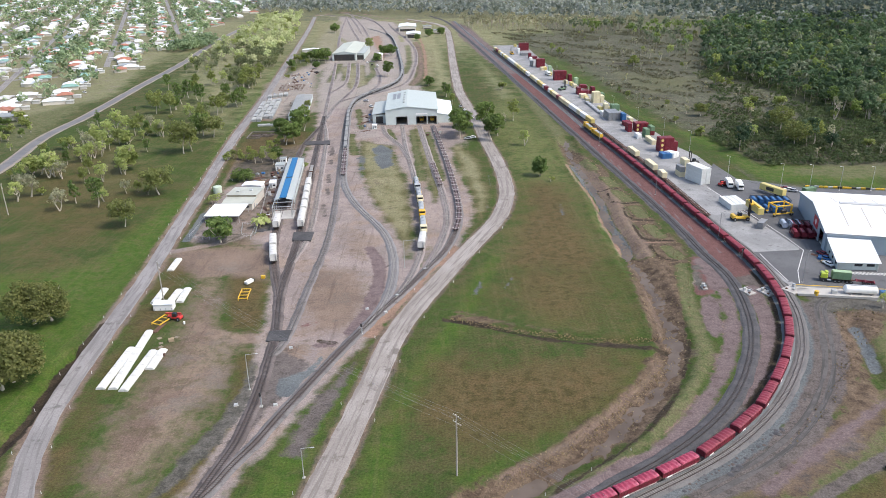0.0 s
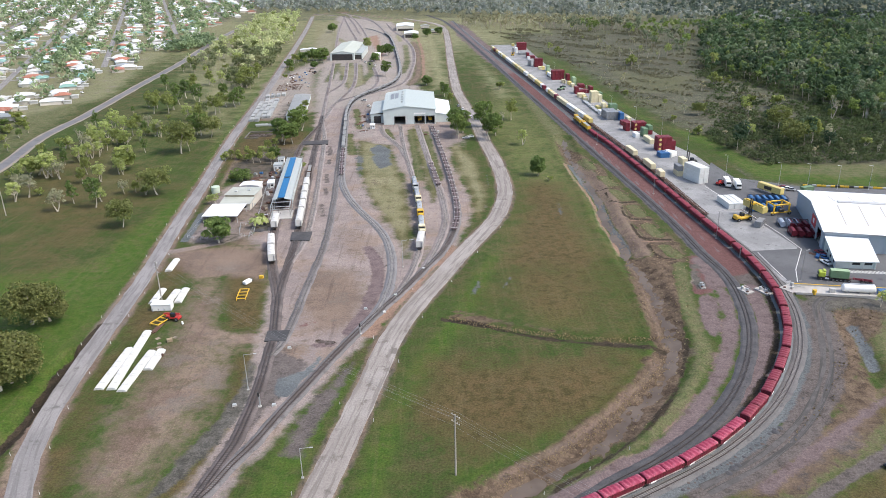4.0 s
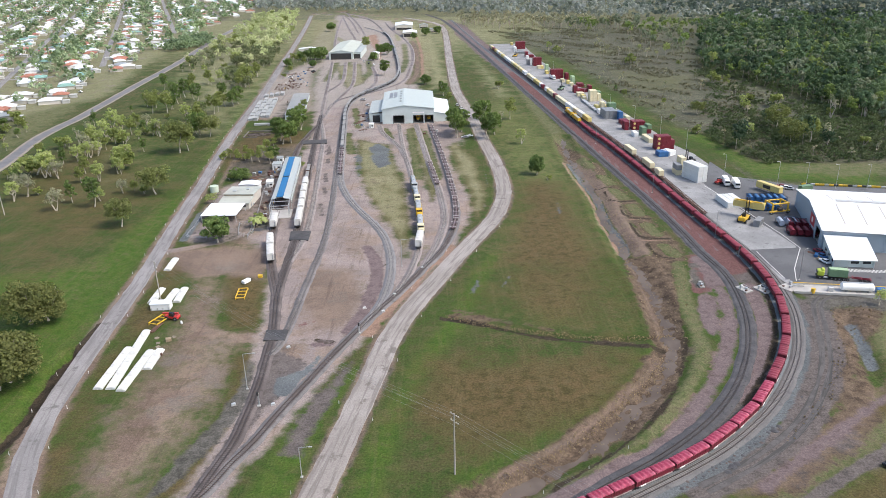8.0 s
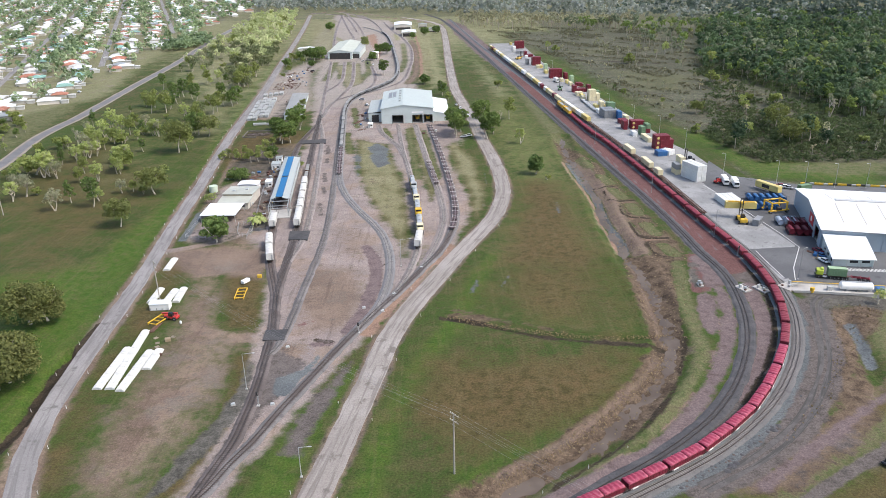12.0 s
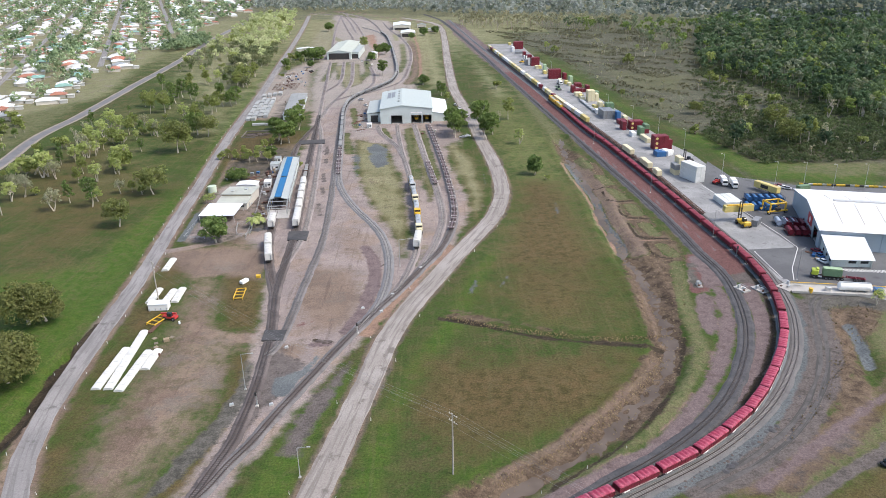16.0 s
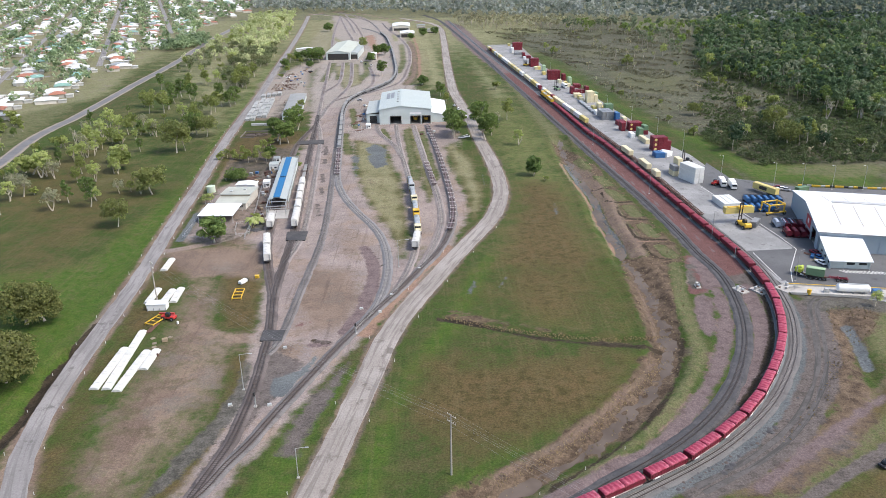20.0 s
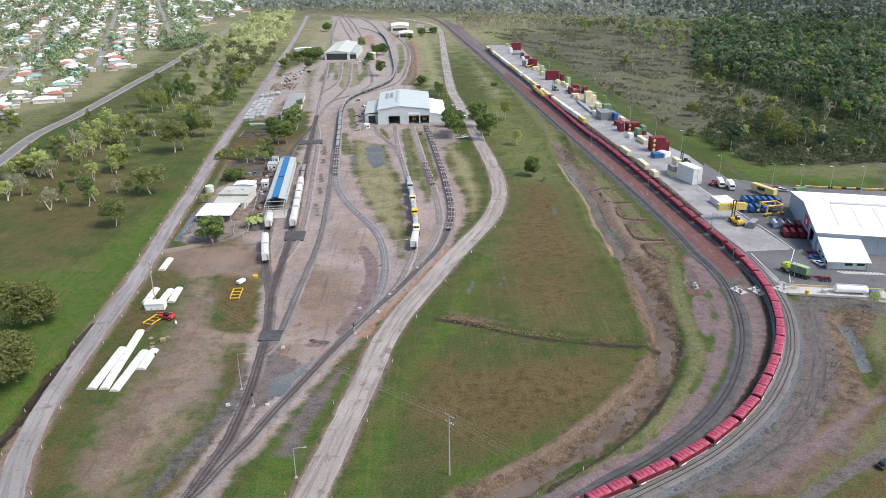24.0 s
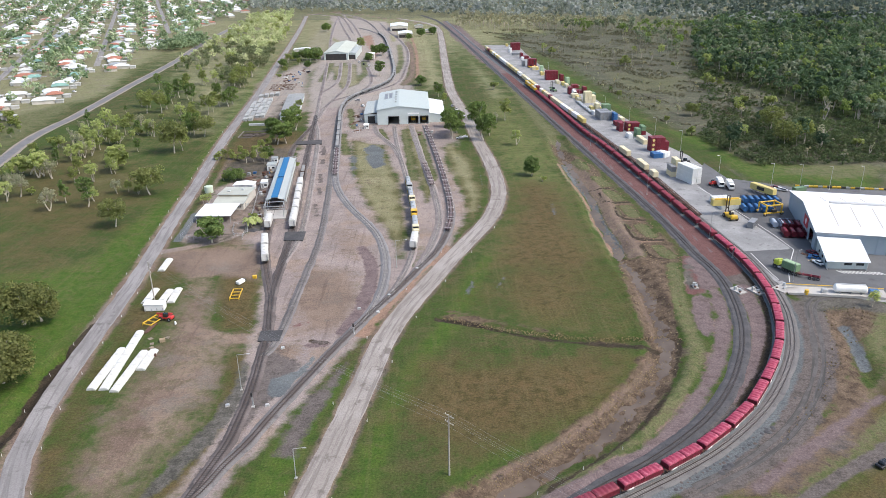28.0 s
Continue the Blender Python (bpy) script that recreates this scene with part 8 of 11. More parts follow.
LEAF_WIDE = leafy("deep_gum_leaves", (0.1, 0.125, 0.04), (0.27, 0.3, 0.11), (0.24, 0.23, 0.1))
LEAF_MID = leafy("mid_green_leaves", (0.078, 0.128, 0.036), (0.22, 0.3, 0.092), (0.2, 0.23, 0.09))
LEAF_OLIVE = leafy("dark_olive_leaves", (0.085, 0.1, 0.033), (0.23, 0.25, 0.088), (0.2, 0.19, 0.078))
TREES = {
    "bushy": [tree_meshes(s, 11.0, 6.4, 1.2, 30, 330, 0.24, LEAF_OLIVE, trunk=0.3, stems=2) for s in (41, 43)],
    "gum": [tree_meshes(s, 13.5, 4.6, 3.2, 34, 62, 0.31, LEAF_GUM, puff=0.8) for s in (1, 2, 3)],
    "lime": [tree_meshes(s, 12.0, 4.1, 2.4, 32, 52, 0.28, LEAF_LIME, stems=2, puff=0.78) for s in (4, 5, 6)],
    "dark": [tree_meshes(s, 13.0, 3.0, 2.0, 30, 60, 0.3, LEAF_DARK, trunk=0.24, puff=0.85) for s in (7, 8)],
    "grey": [tree_meshes(s, 10.5, 4.1, 2.4, 30, 38, 0.25, LEAF_GREY, stems=2, puff=0.75) for s in (9, 10)],
    "wide": [tree_meshes(s, 12.5, 6.6, 3.0, 48, 76, 0.31, LEAF_WIDE, puff=0.78) for s in (12, 13)],
    "mango": [tree_meshes(s, 8.0, 5.2, 0.8, 26, 150, 0.34, LEAF_DARK, trunk=0.35) for s in (14, 15)],
    "dense": [tree_meshes(s, 14.0, 4.7, 2.0, 30, 100, 0.36, LEAF_MID, trunk=0.35) for s in (31, 32, 33)],
    "broad": [tree_meshes(34, 6.5, 5.6, 0.4, 30, 110, 0.34, LEAF_MID, trunk=0.2, stems=2)],
    "bush": [tree_meshes(s, 4.0, 2.6, 0.3, 9, 60, 0.32, LEAF_GUM, trunk=0.12, stems=2) for s in (16, 17)],
    "cone": [tree_meshes(18, 9.0, 3.3, 0.5, 60, 120, 0.26, LEAF_DARK, trunk=0.2)],
    "bare": [tree_meshes(s, 13.0, 3.2, 4.5, 6, 40, 0.30, LEAF_GREY, trunk=0.3, stems=2) for s in (19, 20)],
}
LOOKS = {"bushy": "broad bushy olive-green tree, leafy to the ground", "gum": "olive-green gum tree with a pale trunk", "lime": "bright lime-green gum with pale stems", "dark": "slim dark-green tree with dense leaves",
         "grey": "grey-leaved gum tree, thin and pale", "wide": "broad spreading gum tree with a pale trunk", "dense": "tall dense mid-green tree", "mango": "dense round dark-green mango tree",
         "broad": "broad low bright green tree", "bush": "low green bush with several stems", "cone": "small dense cone-shaped dark tree", "bare": "pale half-bare gum with white limbs"}
BASE_H = {"bushy": 11.0, "gum": 13.5, "lime": 12.0, "dark": 13.0, "grey": 10.5, "wide": 12.5, "mango": 8.0, "dense": 14.0, "broad": 6.5, "bush": 4.0, "cone": 9.0, "bare": 13.0}
tree_rng = random.Random(21)


def tree(style, at, height=None, where="in the grass", group="trees"):
    trunk, crown = tree_rng.choice(TREES[style])
    k = (height or BASE_H[style] * tree_rng.uniform(0.75, 1.15)) / BASE_H[style]
    m = pose(at[0], at[1], 0, rz=tree_rng.uniform(0, 360)) @ Matrix.Diagonal((k * tree_rng.uniform(0.95, 1.15), k * 1.04, k, 1))
    t = thing("bush" if style == "bush" else "tree", m, f"{LOOKS[style]} {where}", "bush" if style == "bush" else "tree", group)
    part("trunk", trunk, BARK, t)
    part("crown", crown, None, t)


W = "in the western belt"
for style, at, h in (
        ("grey", (-195.7, 336.0), 13.1), ("lime", (-198.6, 329.4), 11.6), ("grey", (-171.9, 314.4), 11.7), ("dark", (-169.5, 325.4), 12.0), ("dark", (-156.6, 319.0), 16.3), ("lime", (-171.2, 359.3), 11.2),
        ("lime", (-157.5, 327.2), 8.0), ("wide", (-133.8, 292.2), 13.5), ("grey", (-151.5, 338.7), 7.9), ("wide", (-134.8, 336.1), 15.3), ("lime", (-202.7, 368.1), 15.8), ("lime", (-201.0, 370.0), 14.1),
        ("grey", (-195.1, 365.6), 11.1), ("dark", (-204.8, 392.8), 9.5), ("lime", (-198.9, 397.1), 10.5), ("bare", (-215.3, 435.9), 11.7), ("grey", (-195.7, 406.3), 10.4), ("lime", (-199.1, 428.0), 12.5),
        ("lime", (-174.6, 393.2), 11.7), ("lime", (-172.0, 397.6), 11.5), ("lime", (-215.4, 377.1), 10.7), ("grey", (-211.0, 354.0), 7.3), ("lime", (-217.8, 428.0), 8.2), ("dark", (-169.6, 416.9), 9.3),
        ("gum", (-175.6, 455.9), 10.7), ("grey", (-206.9, 425.9), 11.2), ("lime", (-200.0, 446.0), 9.8), ("lime", (-190.0, 438.3), 10.4), ("gum", (-221.5, 366.2), 5.4), ("bush", (-192.2, 339.3), 4.2),
        ("bush", (-140.3, 336.4), 4.2), ("gum", (-146.7, 341.1), 6.3), ("lime", (-210.5, 474.0), 15.4), ("dark", (-219.0, 529.3), 6.1), ("gum", (-215.9, 551.3), 12.6), ("gum", (-207.9, 546.5), 14.1),
        ("gum", (-193.1, 527.1), 16.5), ("gum", (-203.2, 526.0), 14.9), ("dark", (-227.5, 623.1), 15.4), ("dark", (-204.4, 576.6), 15.7), ("dark", (-196.0, 560.3), 16.5), ("dark", (-198.7, 585.4), 16.7),
        ("dark", (-213.5, 643.5), 8.2), ("dark", (-182.4, 563.4), 17.0), ("dark", (-188.5, 575.2), 13.0), ("gum", (-199.6, 607.5), 11.4), ("gum", (-197.2, 644.7), 13.9), ("gum", (-205.1, 734.9), 6.0),
        ("dense", (-149.0, 554.0), 15.1), ("dense", (-150.3, 545.6), 13.3), ("gum", (-157.4, 518.4), 15.5), ("gum", (-156.3, 526.0), 12.1), ("wide", (-141.5, 451.9), 14.2), ("dense", (-149.3, 457.0), 15.7),
        ("dense", (-157.5, 469.9), 11.7), ("wide", (-147.7, 412.9), 19.0), ("gum", (-144.4, 417.8), 14.2), ("bare", (-173.3, 454.3), 11.7), ("bush", (-185.1, 459.6), 5.4), ("bush", (-186.2, 507.8), 3.5),
        ("gum", (-160.9, 627.2), 20.5), ("gum", (-162.5, 679.7), 15.1), ("dark", (-242.3, 718.0), 9.0), ("dark", (-231.7, 716.8), 8.5), ("gum", (-194.2, 539.1), 11.1), ("gum", (-193.2, 460.2), 12.6),
        ("lime", (-202.9, 468.6), 12.8), ("gum", (-159.4, 643.7), 14.4), ("gum", (-162.6, 616.8), 16.1), ("lime", (-212.5, 446.9), 12.3), ("lime", (-206.6, 453.7), 12.5), ("bush", (-167.5, 458.3), 5.4),
        ("gum", (-164.0, 557.4), 10.6), ("gum", (-156.7, 546.2), 10.4)):
    tree(style, at, h, W, "trees of the western belt")
for style, at, h in (
        ("bushy", (-128, 205.4), 15.5), ("bushy", (-123.7, 207.5), 12.5), ("bushy", (-117.9, 168.1), 17.5), ("bushy", (-116.6, 171.9), 15), ("bushy", (-122.2, 168.3), 18)):
    tree(style, at, h, W, "trees of the western belt")
for outline, n, styles, lo, hi in (
        ([(-207.6, 340.1), (-228.3, 402.5), (-233.9, 463.2), (-225.2, 503.7), (-191.3, 501.0), (-160.5, 426.7), (-158.2, 375.7), (-168.8, 351.5), (-181.0, 330.1)], 30, ("lime", "lime", "grey", "gum", "lime", "dark", "bush"), 6, 12),
        ([(-185.3, 500.5), (-215.8, 649.4), (-212.1, 746.7), (-177.8, 675.1), (-158.9, 546.4), (-148.0, 464.5), (-153.6, 426.2)], 22, ("gum", "grey", "dark", "gum", "dense", "lime"), 7, 13),
        ([(-254.9, 416.4), (-248.7, 432.8), (-264.7, 478.1), (-300.2, 528.3), (-306.5, 510.2)], 16, ("broad", "bush", "dense", "bush", "lime"), 3, 8)):
    box = np.array(outline)
    while n:
        p = (tree_rng.uniform(box[:, 0].min(), box[:, 0].max()), tree_rng.uniform(box[:, 1].min(), box[:, 1].max()))
        if inside(np.array([p]), outline)[0]:
            tree(tree_rng.choice(styles), p, tree_rng.uniform(lo, hi), W, "trees of the western belt")
            n -= 1
BELT = [(-250.5, 743.7), (-262.7, 936.9), (-289.8, 1287.6), (-239.8, 1354.6), (-183.6, 985.2), (-172.8, 801.8), (-153.3, 603.1), (-172.9, 645.0), (-201.5, 727.3), (-214.1, 694.8)]
n_belt = 0
while n_belt < 60:
    p = (tree_rng.uniform(-330, -110), tree_rng.uniform(430, 1500))
    if inside(np.array([p]), BELT)[0]:
        far = p[1] > 800
        tree(tree_rng.choice(["lime", "lime", "lime", "gum", "lime", "wide"] if far else ["gum", "lime", "lime", "grey", "dark", "grey", "wide", "bush", "lime"]), p, None, W, "trees of the western belt")
        n_belt += 1

for style, at, h, where in (
        ("mango", (-88, 272.1), 10.5, "beside the depot carport"), ("broad", (-99.6, 357), 6.2, "beside the depot office"), ("bush", (-105.2, 357), 3.6, "beside the depot office"), ("lime", (-105.2, 320.3), 5, "beside the depot office"), ("bush", (-106.1, 394.5), 4, "on the dry verge"), ("gum", (-97.4, 390.5), 7, "on the dry verge"),
        ("gum", (-90.6, 385.6), 8, "on the dry verge"), ("bush", (-110.5, 397.2), 4, "on the dry verge"), ("dense", (-94.8, 437.3), 15, "beside the store shed"), ("dense", (-91.9, 428.8), 14, "beside the store shed"), ("dense", (-87.4, 465), 17, "beside the store shed"),
        ("gum", (-91.4, 493.1), 12, "beside the store shed"), ("dense", (-87.3, 430.9), 14, "beside the store shed"), ("dense", (-88.7, 452.7), 17, "beside the store shed"), ("mango", (-102.4, 465.8), 8, "beside the store shed"), ("gum", (-95.6, 530.8), 8, "beside the store shed"),
        ("bush", (-72.5, 375.7), 4, "beside the wash shed"), ("bush", (-77.5, 296.3), 4, "in the depot yard"), ("lime", (-76.4, 289.4), 5, "in the depot yard"), ("dense", (11.7, 436.5), 16.5, "beside the locomotive shed"), ("dense", (14.9, 450.8), 15.5, "beside the locomotive shed"),
        ("dense", (9.3, 466.8), 13, "beside the locomotive shed"), ("dense", (10.9, 445.2), 15, "beside the locomotive shed"), ("dense", (34.6, 442), 14, "beside the yard road"), ("dense", (32.2, 484.9), 14, "beside the yard road"), ("dense", (30.1, 430.9), 17, "beside the yard road"), ("dense", (28.1, 465.3), 18, "beside the yard road"), ("dense", (34.2, 455.5), 13, "beside the yard road"), ("gum", (47.9, 483.7), 15, "beside the yard road")):
    tree(style, at, h, where, "trees of the yard and scrub")
for style, at, h, where in (
        ("dense", (-89.2, 391.8), 9.5, "in the depot yard"), ("gum", (-92.7, 395.5), 8, "in the depot yard"), ("gum", (-101.2, 389.2), 8.5, "in the depot yard"), ("gum", (-100, 403.1), 6, "in the depot yard"), ("gum", (-115.5, 399.5), 6, "in the depot yard"), ("lime", (-102.7, 320.9), 6, "beside the depot office"),
        ("bare", (41.7, 477.4), 8, "beside the yard road"), ("lime", (48.2, 417.5), 11, "on the open grass"), ("cone", (49.1, 355.9), 11.0, "alone on the open grass"), ("bush", (49.4, 596.2), 7, "on the open grass"), ("bush", (53.4, 346), 3, "on the open grass"),
        ("dense", (4.7, 571.4), 11, "behind the locomotive shed"), ("mango", (-9.9, 623.1), 8, "behind the locomotive shed"), ("gum", (8.5, 542.2), 9, "beside the yard road"), ("dark", (3.1, 588.2), 10, "behind the locomotive shed"), ("dense", (-46.6, 673.7), 15, "beside the far tracks"),
        ("mango", (-63, 768), 9, "beside the far tracks"), ("gum", (-78, 849), 17, "beside the carriage shed"), ("mango", (-144, 1061), 12, "in the far yard"), ("mango", (-119, 783), 13, "beside the carriage shed"), ("mango", (-129, 784), 12, "beside the carriage shed"),
        ("gum", (-131, 745), 9, "beside the yard road"), ("gum", (-136, 696), 8, "beside the yard road"), ("mango", (-119, 729), 7, "beside the yard road"), ("gum", (-142, 769), 8, "beside the yard road"), ("mango", (-13, 991), 10, "among the far buildings"),
        ("mango", (2, 1009), 10, "among the far buildings"), ("mango", (-28, 950), 8, "among the far buildings"), ("wide", (173.3, 487.5), 10, "at the scrub edge"), ("lime", (235, 772), 13, "in the scrub"), ("bare", (194, 756), 11, "in the scrub")):
    tree(style, at, h, where, "trees of the yard and scrub")
for style, at, h, where in (
        ("bare", (203, 759), 11, "in the scrub"), ("bare", (209, 750), 12, "in the scrub"), ("bare", (186, 770), 10, "in the scrub"), ("bare", (217, 741), 11, "in the scrub"), ("lime", (319.6, 622.6), 15, "at the forest edge"),
        ("bare", (251.1, 465.7), 17, "at the forest edge"), ("bare", (272.9, 464), 18, "at the forest edge"), ("wide", (204.9, 438.1), 16, "at the forest edge"), ("lime", (214.8, 419), 14, "at the forest edge"), ("wide", (197.3, 401.9), 15, "at the forest edge"),
        ("bare", (215.4, 396.9), 15, "at the forest edge"), ("gum", (210.3, 406.1), 17, "at the forest edge"), ("lime", (387, 774), 14, "in the forest"), ("lime", (252, 686), 16, "at the forest edge"), ("gum", (149.8, 465.5), 6, "in the scrub"),
        ("lime", (212.3, 510.2), 9, "in the scrub"), ("bare", (267.8, 600.4), 14, "at the forest edge"), ("bare", (262.9, 628.6), 13, "at the forest edge"), ("gum", (159.7, 518.7), 6, "in the scrub"), ("gum", (139.7, 552.1), 7, "in the scrub"),
        ("dark", (138.7, 575.3), 6, "in the scrub"), ("bush", (155.9, 434.5), 6, "in the scrub"), ("lime", (182.8, 425.4), 10, "at the scrub edge"), ("lime", (137.7, 206.4), 6, "beside the fuel tank")):
    tree(style, at, h, where, "trees of the yard and scrub")
for style, at, h in (
        ("bush", (-117.8, 397.6), 5), ("gum", (-111.7, 398.4), 6), ("gum", (-107.5, 402.5), 7), ("lime", (-98.5, 401), 8), ("gum", (-97.5, 412.3), 8), ("gum", (-95.2, 420.5), 7)):
    tree(style, at, h, "in the depot yard", "trees of the yard and scrub")
for style, at, h in (
        ("mango", (-146.2, 739), 8), ("gum", (-146, 769), 10), ("mango", (-140, 785), 9), ("dense", (-133, 780), 12), ("gum", (-136, 700), 7), ("bush", (-137, 668), 5), ("dense", (-123, 768), 14), ("dense", (-116, 764), 13), ("dense", (-60, 800), 14), ("mango", (-53, 812), 12)):
    tree(style, at, h, "among the far stores", "trees of the yard and scrub")
pale_row = [Vector(a) for a in [(37, 1108), (58, 1088), (82, 1084), (101, 1065), (135, 1091), (170, 1031), (251, 1055)]]
for k in range(18):
    i = tree_rng.randrange(len(pale_row) - 1)
    c = pale_row[i].lerp(pale_row[i + 1], tree_rng.random())
    tree("bare", (c.x + tree_rng.uniform(-10, 10), c.y + tree_rng.uniform(-50, 60)), tree_rng.uniform(12, 17), "in the far row", "pale trees of the far row")
SCRUB_AREA = [(60, 1070), (340, 1010), (300, 880), (241, 661), (244.2, 511.3), (258.9, 419.9), (232.3, 372.5), (169.6, 376.6), (149.3, 457.6), (124, 745)]
n_s = 0
while n_s < 38:
    p = (tree_rng.uniform(90, 330), tree_rng.uniform(350, 1050))
    if inside(np.array([p]), SCRUB_AREA)[0]:
        tree(tree_rng.choice(["bare", "bare", "grey", "gum", "lime", "bush"]), p, tree_rng.uniform(4, 11), "in the dry scrub", "trees of the yard and scrub")
        n_s += 1


def woods_leaf(name, dark, light, third):
    m, nn, ll, b = nodes_of(name)
    nt = m.node_tree
    geo = nn.new("ShaderNodeNewGeometry")
    co = nn.new("ShaderNodeTexCoord").outputs["Object"]
    col = mixed(nt, ramp(nt, geo.outputs["Random Per Island"], 0.0, 1.0, 0.15, 0.85), dark, light)
    col = mixed(nt, ramp(nt, noise_of(nt, co, 0.055, 3.0), 0.44, 0.6, 0.0, 0.8), col, third)
    col = mixed(nt, ramp(nt, noise_of(nt, co, 0.012, 3.0), 0.4, 0.65, 0.0, 0.5), col, tuple(0.6 * c for c in dark))
    leaf_shader(nt, col, b)
    return m


def scatter(rng, poly, spacing, lo, hi, keep=1.0):
    """Jittered grid points inside an outline."""
    xs, ys = np.arange(lo[0], hi[0], spacing), np.arange(lo[1], hi[1], spacing)
    p = np.stack(np.meshgrid(xs, ys), -1).reshape(-1, 2)
    p = p + rng.uniform(-0.48, 0.48, p.shape) * spacing
    p = p[rng.uniform(size=len(p)) < keep]
    return p[inside(p, poly)]


def patchy(rng, p, size, share):
    """Which points lie in irregular patches, longer from west to east, that take up a share of the ground."""
    f = np.zeros(len(p))
    for _ in range(14):
        k = 6.283 / (size * rng.uniform(0.35, 1.6))
        a = rng.uniform(0, 6.283)
        f += np.sin(p[:, 0] * k * math.cos(a) * 0.6 + p[:, 1] * k * math.sin(a) * 0.6 + rng.uniform(0, 6.283))
    f += rng.normal(size=len(p)) * 0.8
    return f > np.quantile(f, 1 - share)


def woods(name, pts, rng, height, radius, lobes, per_lobe, leaf, material, label, low=0.35, trunks=False, category="forest", templates=6):
    shapes = []
    for _ in range(templates):
        c, d = crown_points(rng, lobes, per_lobe, 1.0, radius / height, low, 0.8)
        shapes.append(leaf_quads(c * height, leaf, rng, d, 0.4))
    out, tv = [], []
    pick = rng.randint(0, templates, len(pts))
    for (x, y), s in zip(pts, pick):
        k, a = rng.uniform(0.6, 1.3), rng.uniform(0, 6.283)
        ca, sa2 = math.cos(a) * k, math.sin(a) * k
        q = shapes[s]
        out.append(np.stack([q[..., 0] * ca - q[..., 1] * sa2 + x, q[..., 0] * sa2 + q[..., 1] * ca + y, q[..., 2] * k], -1))
        if trunks:
            r, hgt = 0.22 * k, height * low * 1.9 * k
            dx, dy = rng.uniform(-0.8, 0.8, 2)
            for u, v in ((r, 0), (0, r)):
                tv.append([[x - u, y - v, 0], [x + u, y + v, 0], [x + u * 0.5 + dx, y + v * 0.5 + dy, hgt], [x - u * 0.5 + dx, y - v * 0.5 + dy, hgt]])
    q = np.concatenate(out)
    tagged(new(name, quick_mesh(name, q.reshape(-1, 3), np.arange(len(q) * 4).reshape(-1, 4), material)), label, category, kind="stuff")
    if trunks:
        t = np.array(tv)
        tagged(new("forest_trunks", quick_mesh("forest_trunks", t.reshape(-1, 3), np.arange(len(t) * 4).reshape(-1, 4), BARK)), "pale thin gum trunks standing in the forest", category, kind="stuff")


wr = np.random.RandomState(77)
UNDERWOOD = [(157, 425), (162, 393), (169, 366), (201, 366), (228, 368), (300, 362), (300, 455), (262, 506), (240, 490), (232, 480), (204, 468), (180, 468)]
# light green leaves of the farther belt, paled further to imitate haze
BELT_LEAF = woods_leaf("hazed_belt_tree_leaves", (0.34, 0.385, 0.2), (0.66, 0.7, 0.43), (0.62, 0.61, 0.42))
belt_spots = scatter(wr, BELT, 11.0, (-340, 430), (-100, 1500), 0.55)
belt_spots = belt_spots[wr.uniform(size=len(belt_spots)) < np.where(belt_spots[:, 1] > 750, 1.0, 0.6)]
mid_spots = scatter(wr, [(-210.7, 785), (-216, 840), (-172.4, 840), (-162.3, 723), (-153.3, 603), (-154, 556), (-143, 480), (-148, 464), (-165, 499), (-176, 593), (-192, 692)], 8.0, (-300, 430), (-100, 1000), 0.9)
mid_spots = mid_spots[patchy(wr, mid_spots, 50.0, 0.5)]
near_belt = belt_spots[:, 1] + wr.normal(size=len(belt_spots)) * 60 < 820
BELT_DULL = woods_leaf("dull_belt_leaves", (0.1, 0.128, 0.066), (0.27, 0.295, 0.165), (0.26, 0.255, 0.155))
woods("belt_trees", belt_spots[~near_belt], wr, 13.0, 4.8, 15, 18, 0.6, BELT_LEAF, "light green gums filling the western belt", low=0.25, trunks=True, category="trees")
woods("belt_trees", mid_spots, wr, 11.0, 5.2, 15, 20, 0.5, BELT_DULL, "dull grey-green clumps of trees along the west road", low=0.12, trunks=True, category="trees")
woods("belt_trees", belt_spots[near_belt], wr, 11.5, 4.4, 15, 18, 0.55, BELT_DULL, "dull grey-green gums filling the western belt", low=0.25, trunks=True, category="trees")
PALE_TREE_LEAF = woods_leaf("pale_tree_leaves", (0.27, 0.265, 0.19), (0.48, 0.46, 0.34), (0.44, 0.39, 0.28))
woods("far_row_trees", scatter(wr, [(30, 1077), (260, 995), (282, 1081), (33, 1178)], 10.0, (30, 850), (330, 1500), 0.75), wr, 15.0, 3.8, 5, 14, 0.9, PALE_TREE_LEAF, "pale half-bare gums in the far row", low=0.35, trunks=True, category="trees")
woods("saplings", scatter(wr, SCRUB_AREA, 13.0, (60, 340), (340, 1080), 0.18), wr, 6.0, 2.2, 4, 14, 0.5, PALE_TREE_LEAF, "thin pale saplings in the dry scrub", low=0.35, trunks=True, category="trees")
WOODS_NEAR = woods_leaf("forest_leaves", (0.048, 0.09, 0.048), (0.155, 0.23, 0.12), (0.165, 0.22, 0.124))
# distance haze is put into these two leaf colours: paler far, bluer east
WOODS_FAR = woods_leaf("hazed_far_forest_leaves", (0.24, 0.268, 0.275), (0.36, 0.385, 0.385), (0.36, 0.37, 0.36))
WOODS_EAST = woods_leaf("hazed_eastern_forest_leaves", (0.056, 0.082, 0.08), (0.15, 0.19, 0.178), (0.165, 0.195, 0.17))
TOWN_LEAF = woods_leaf("town_tree_leaves", (0.24, 0.315, 0.2), (0.51, 0.58, 0.4), (0.53, 0.57, 0.42))
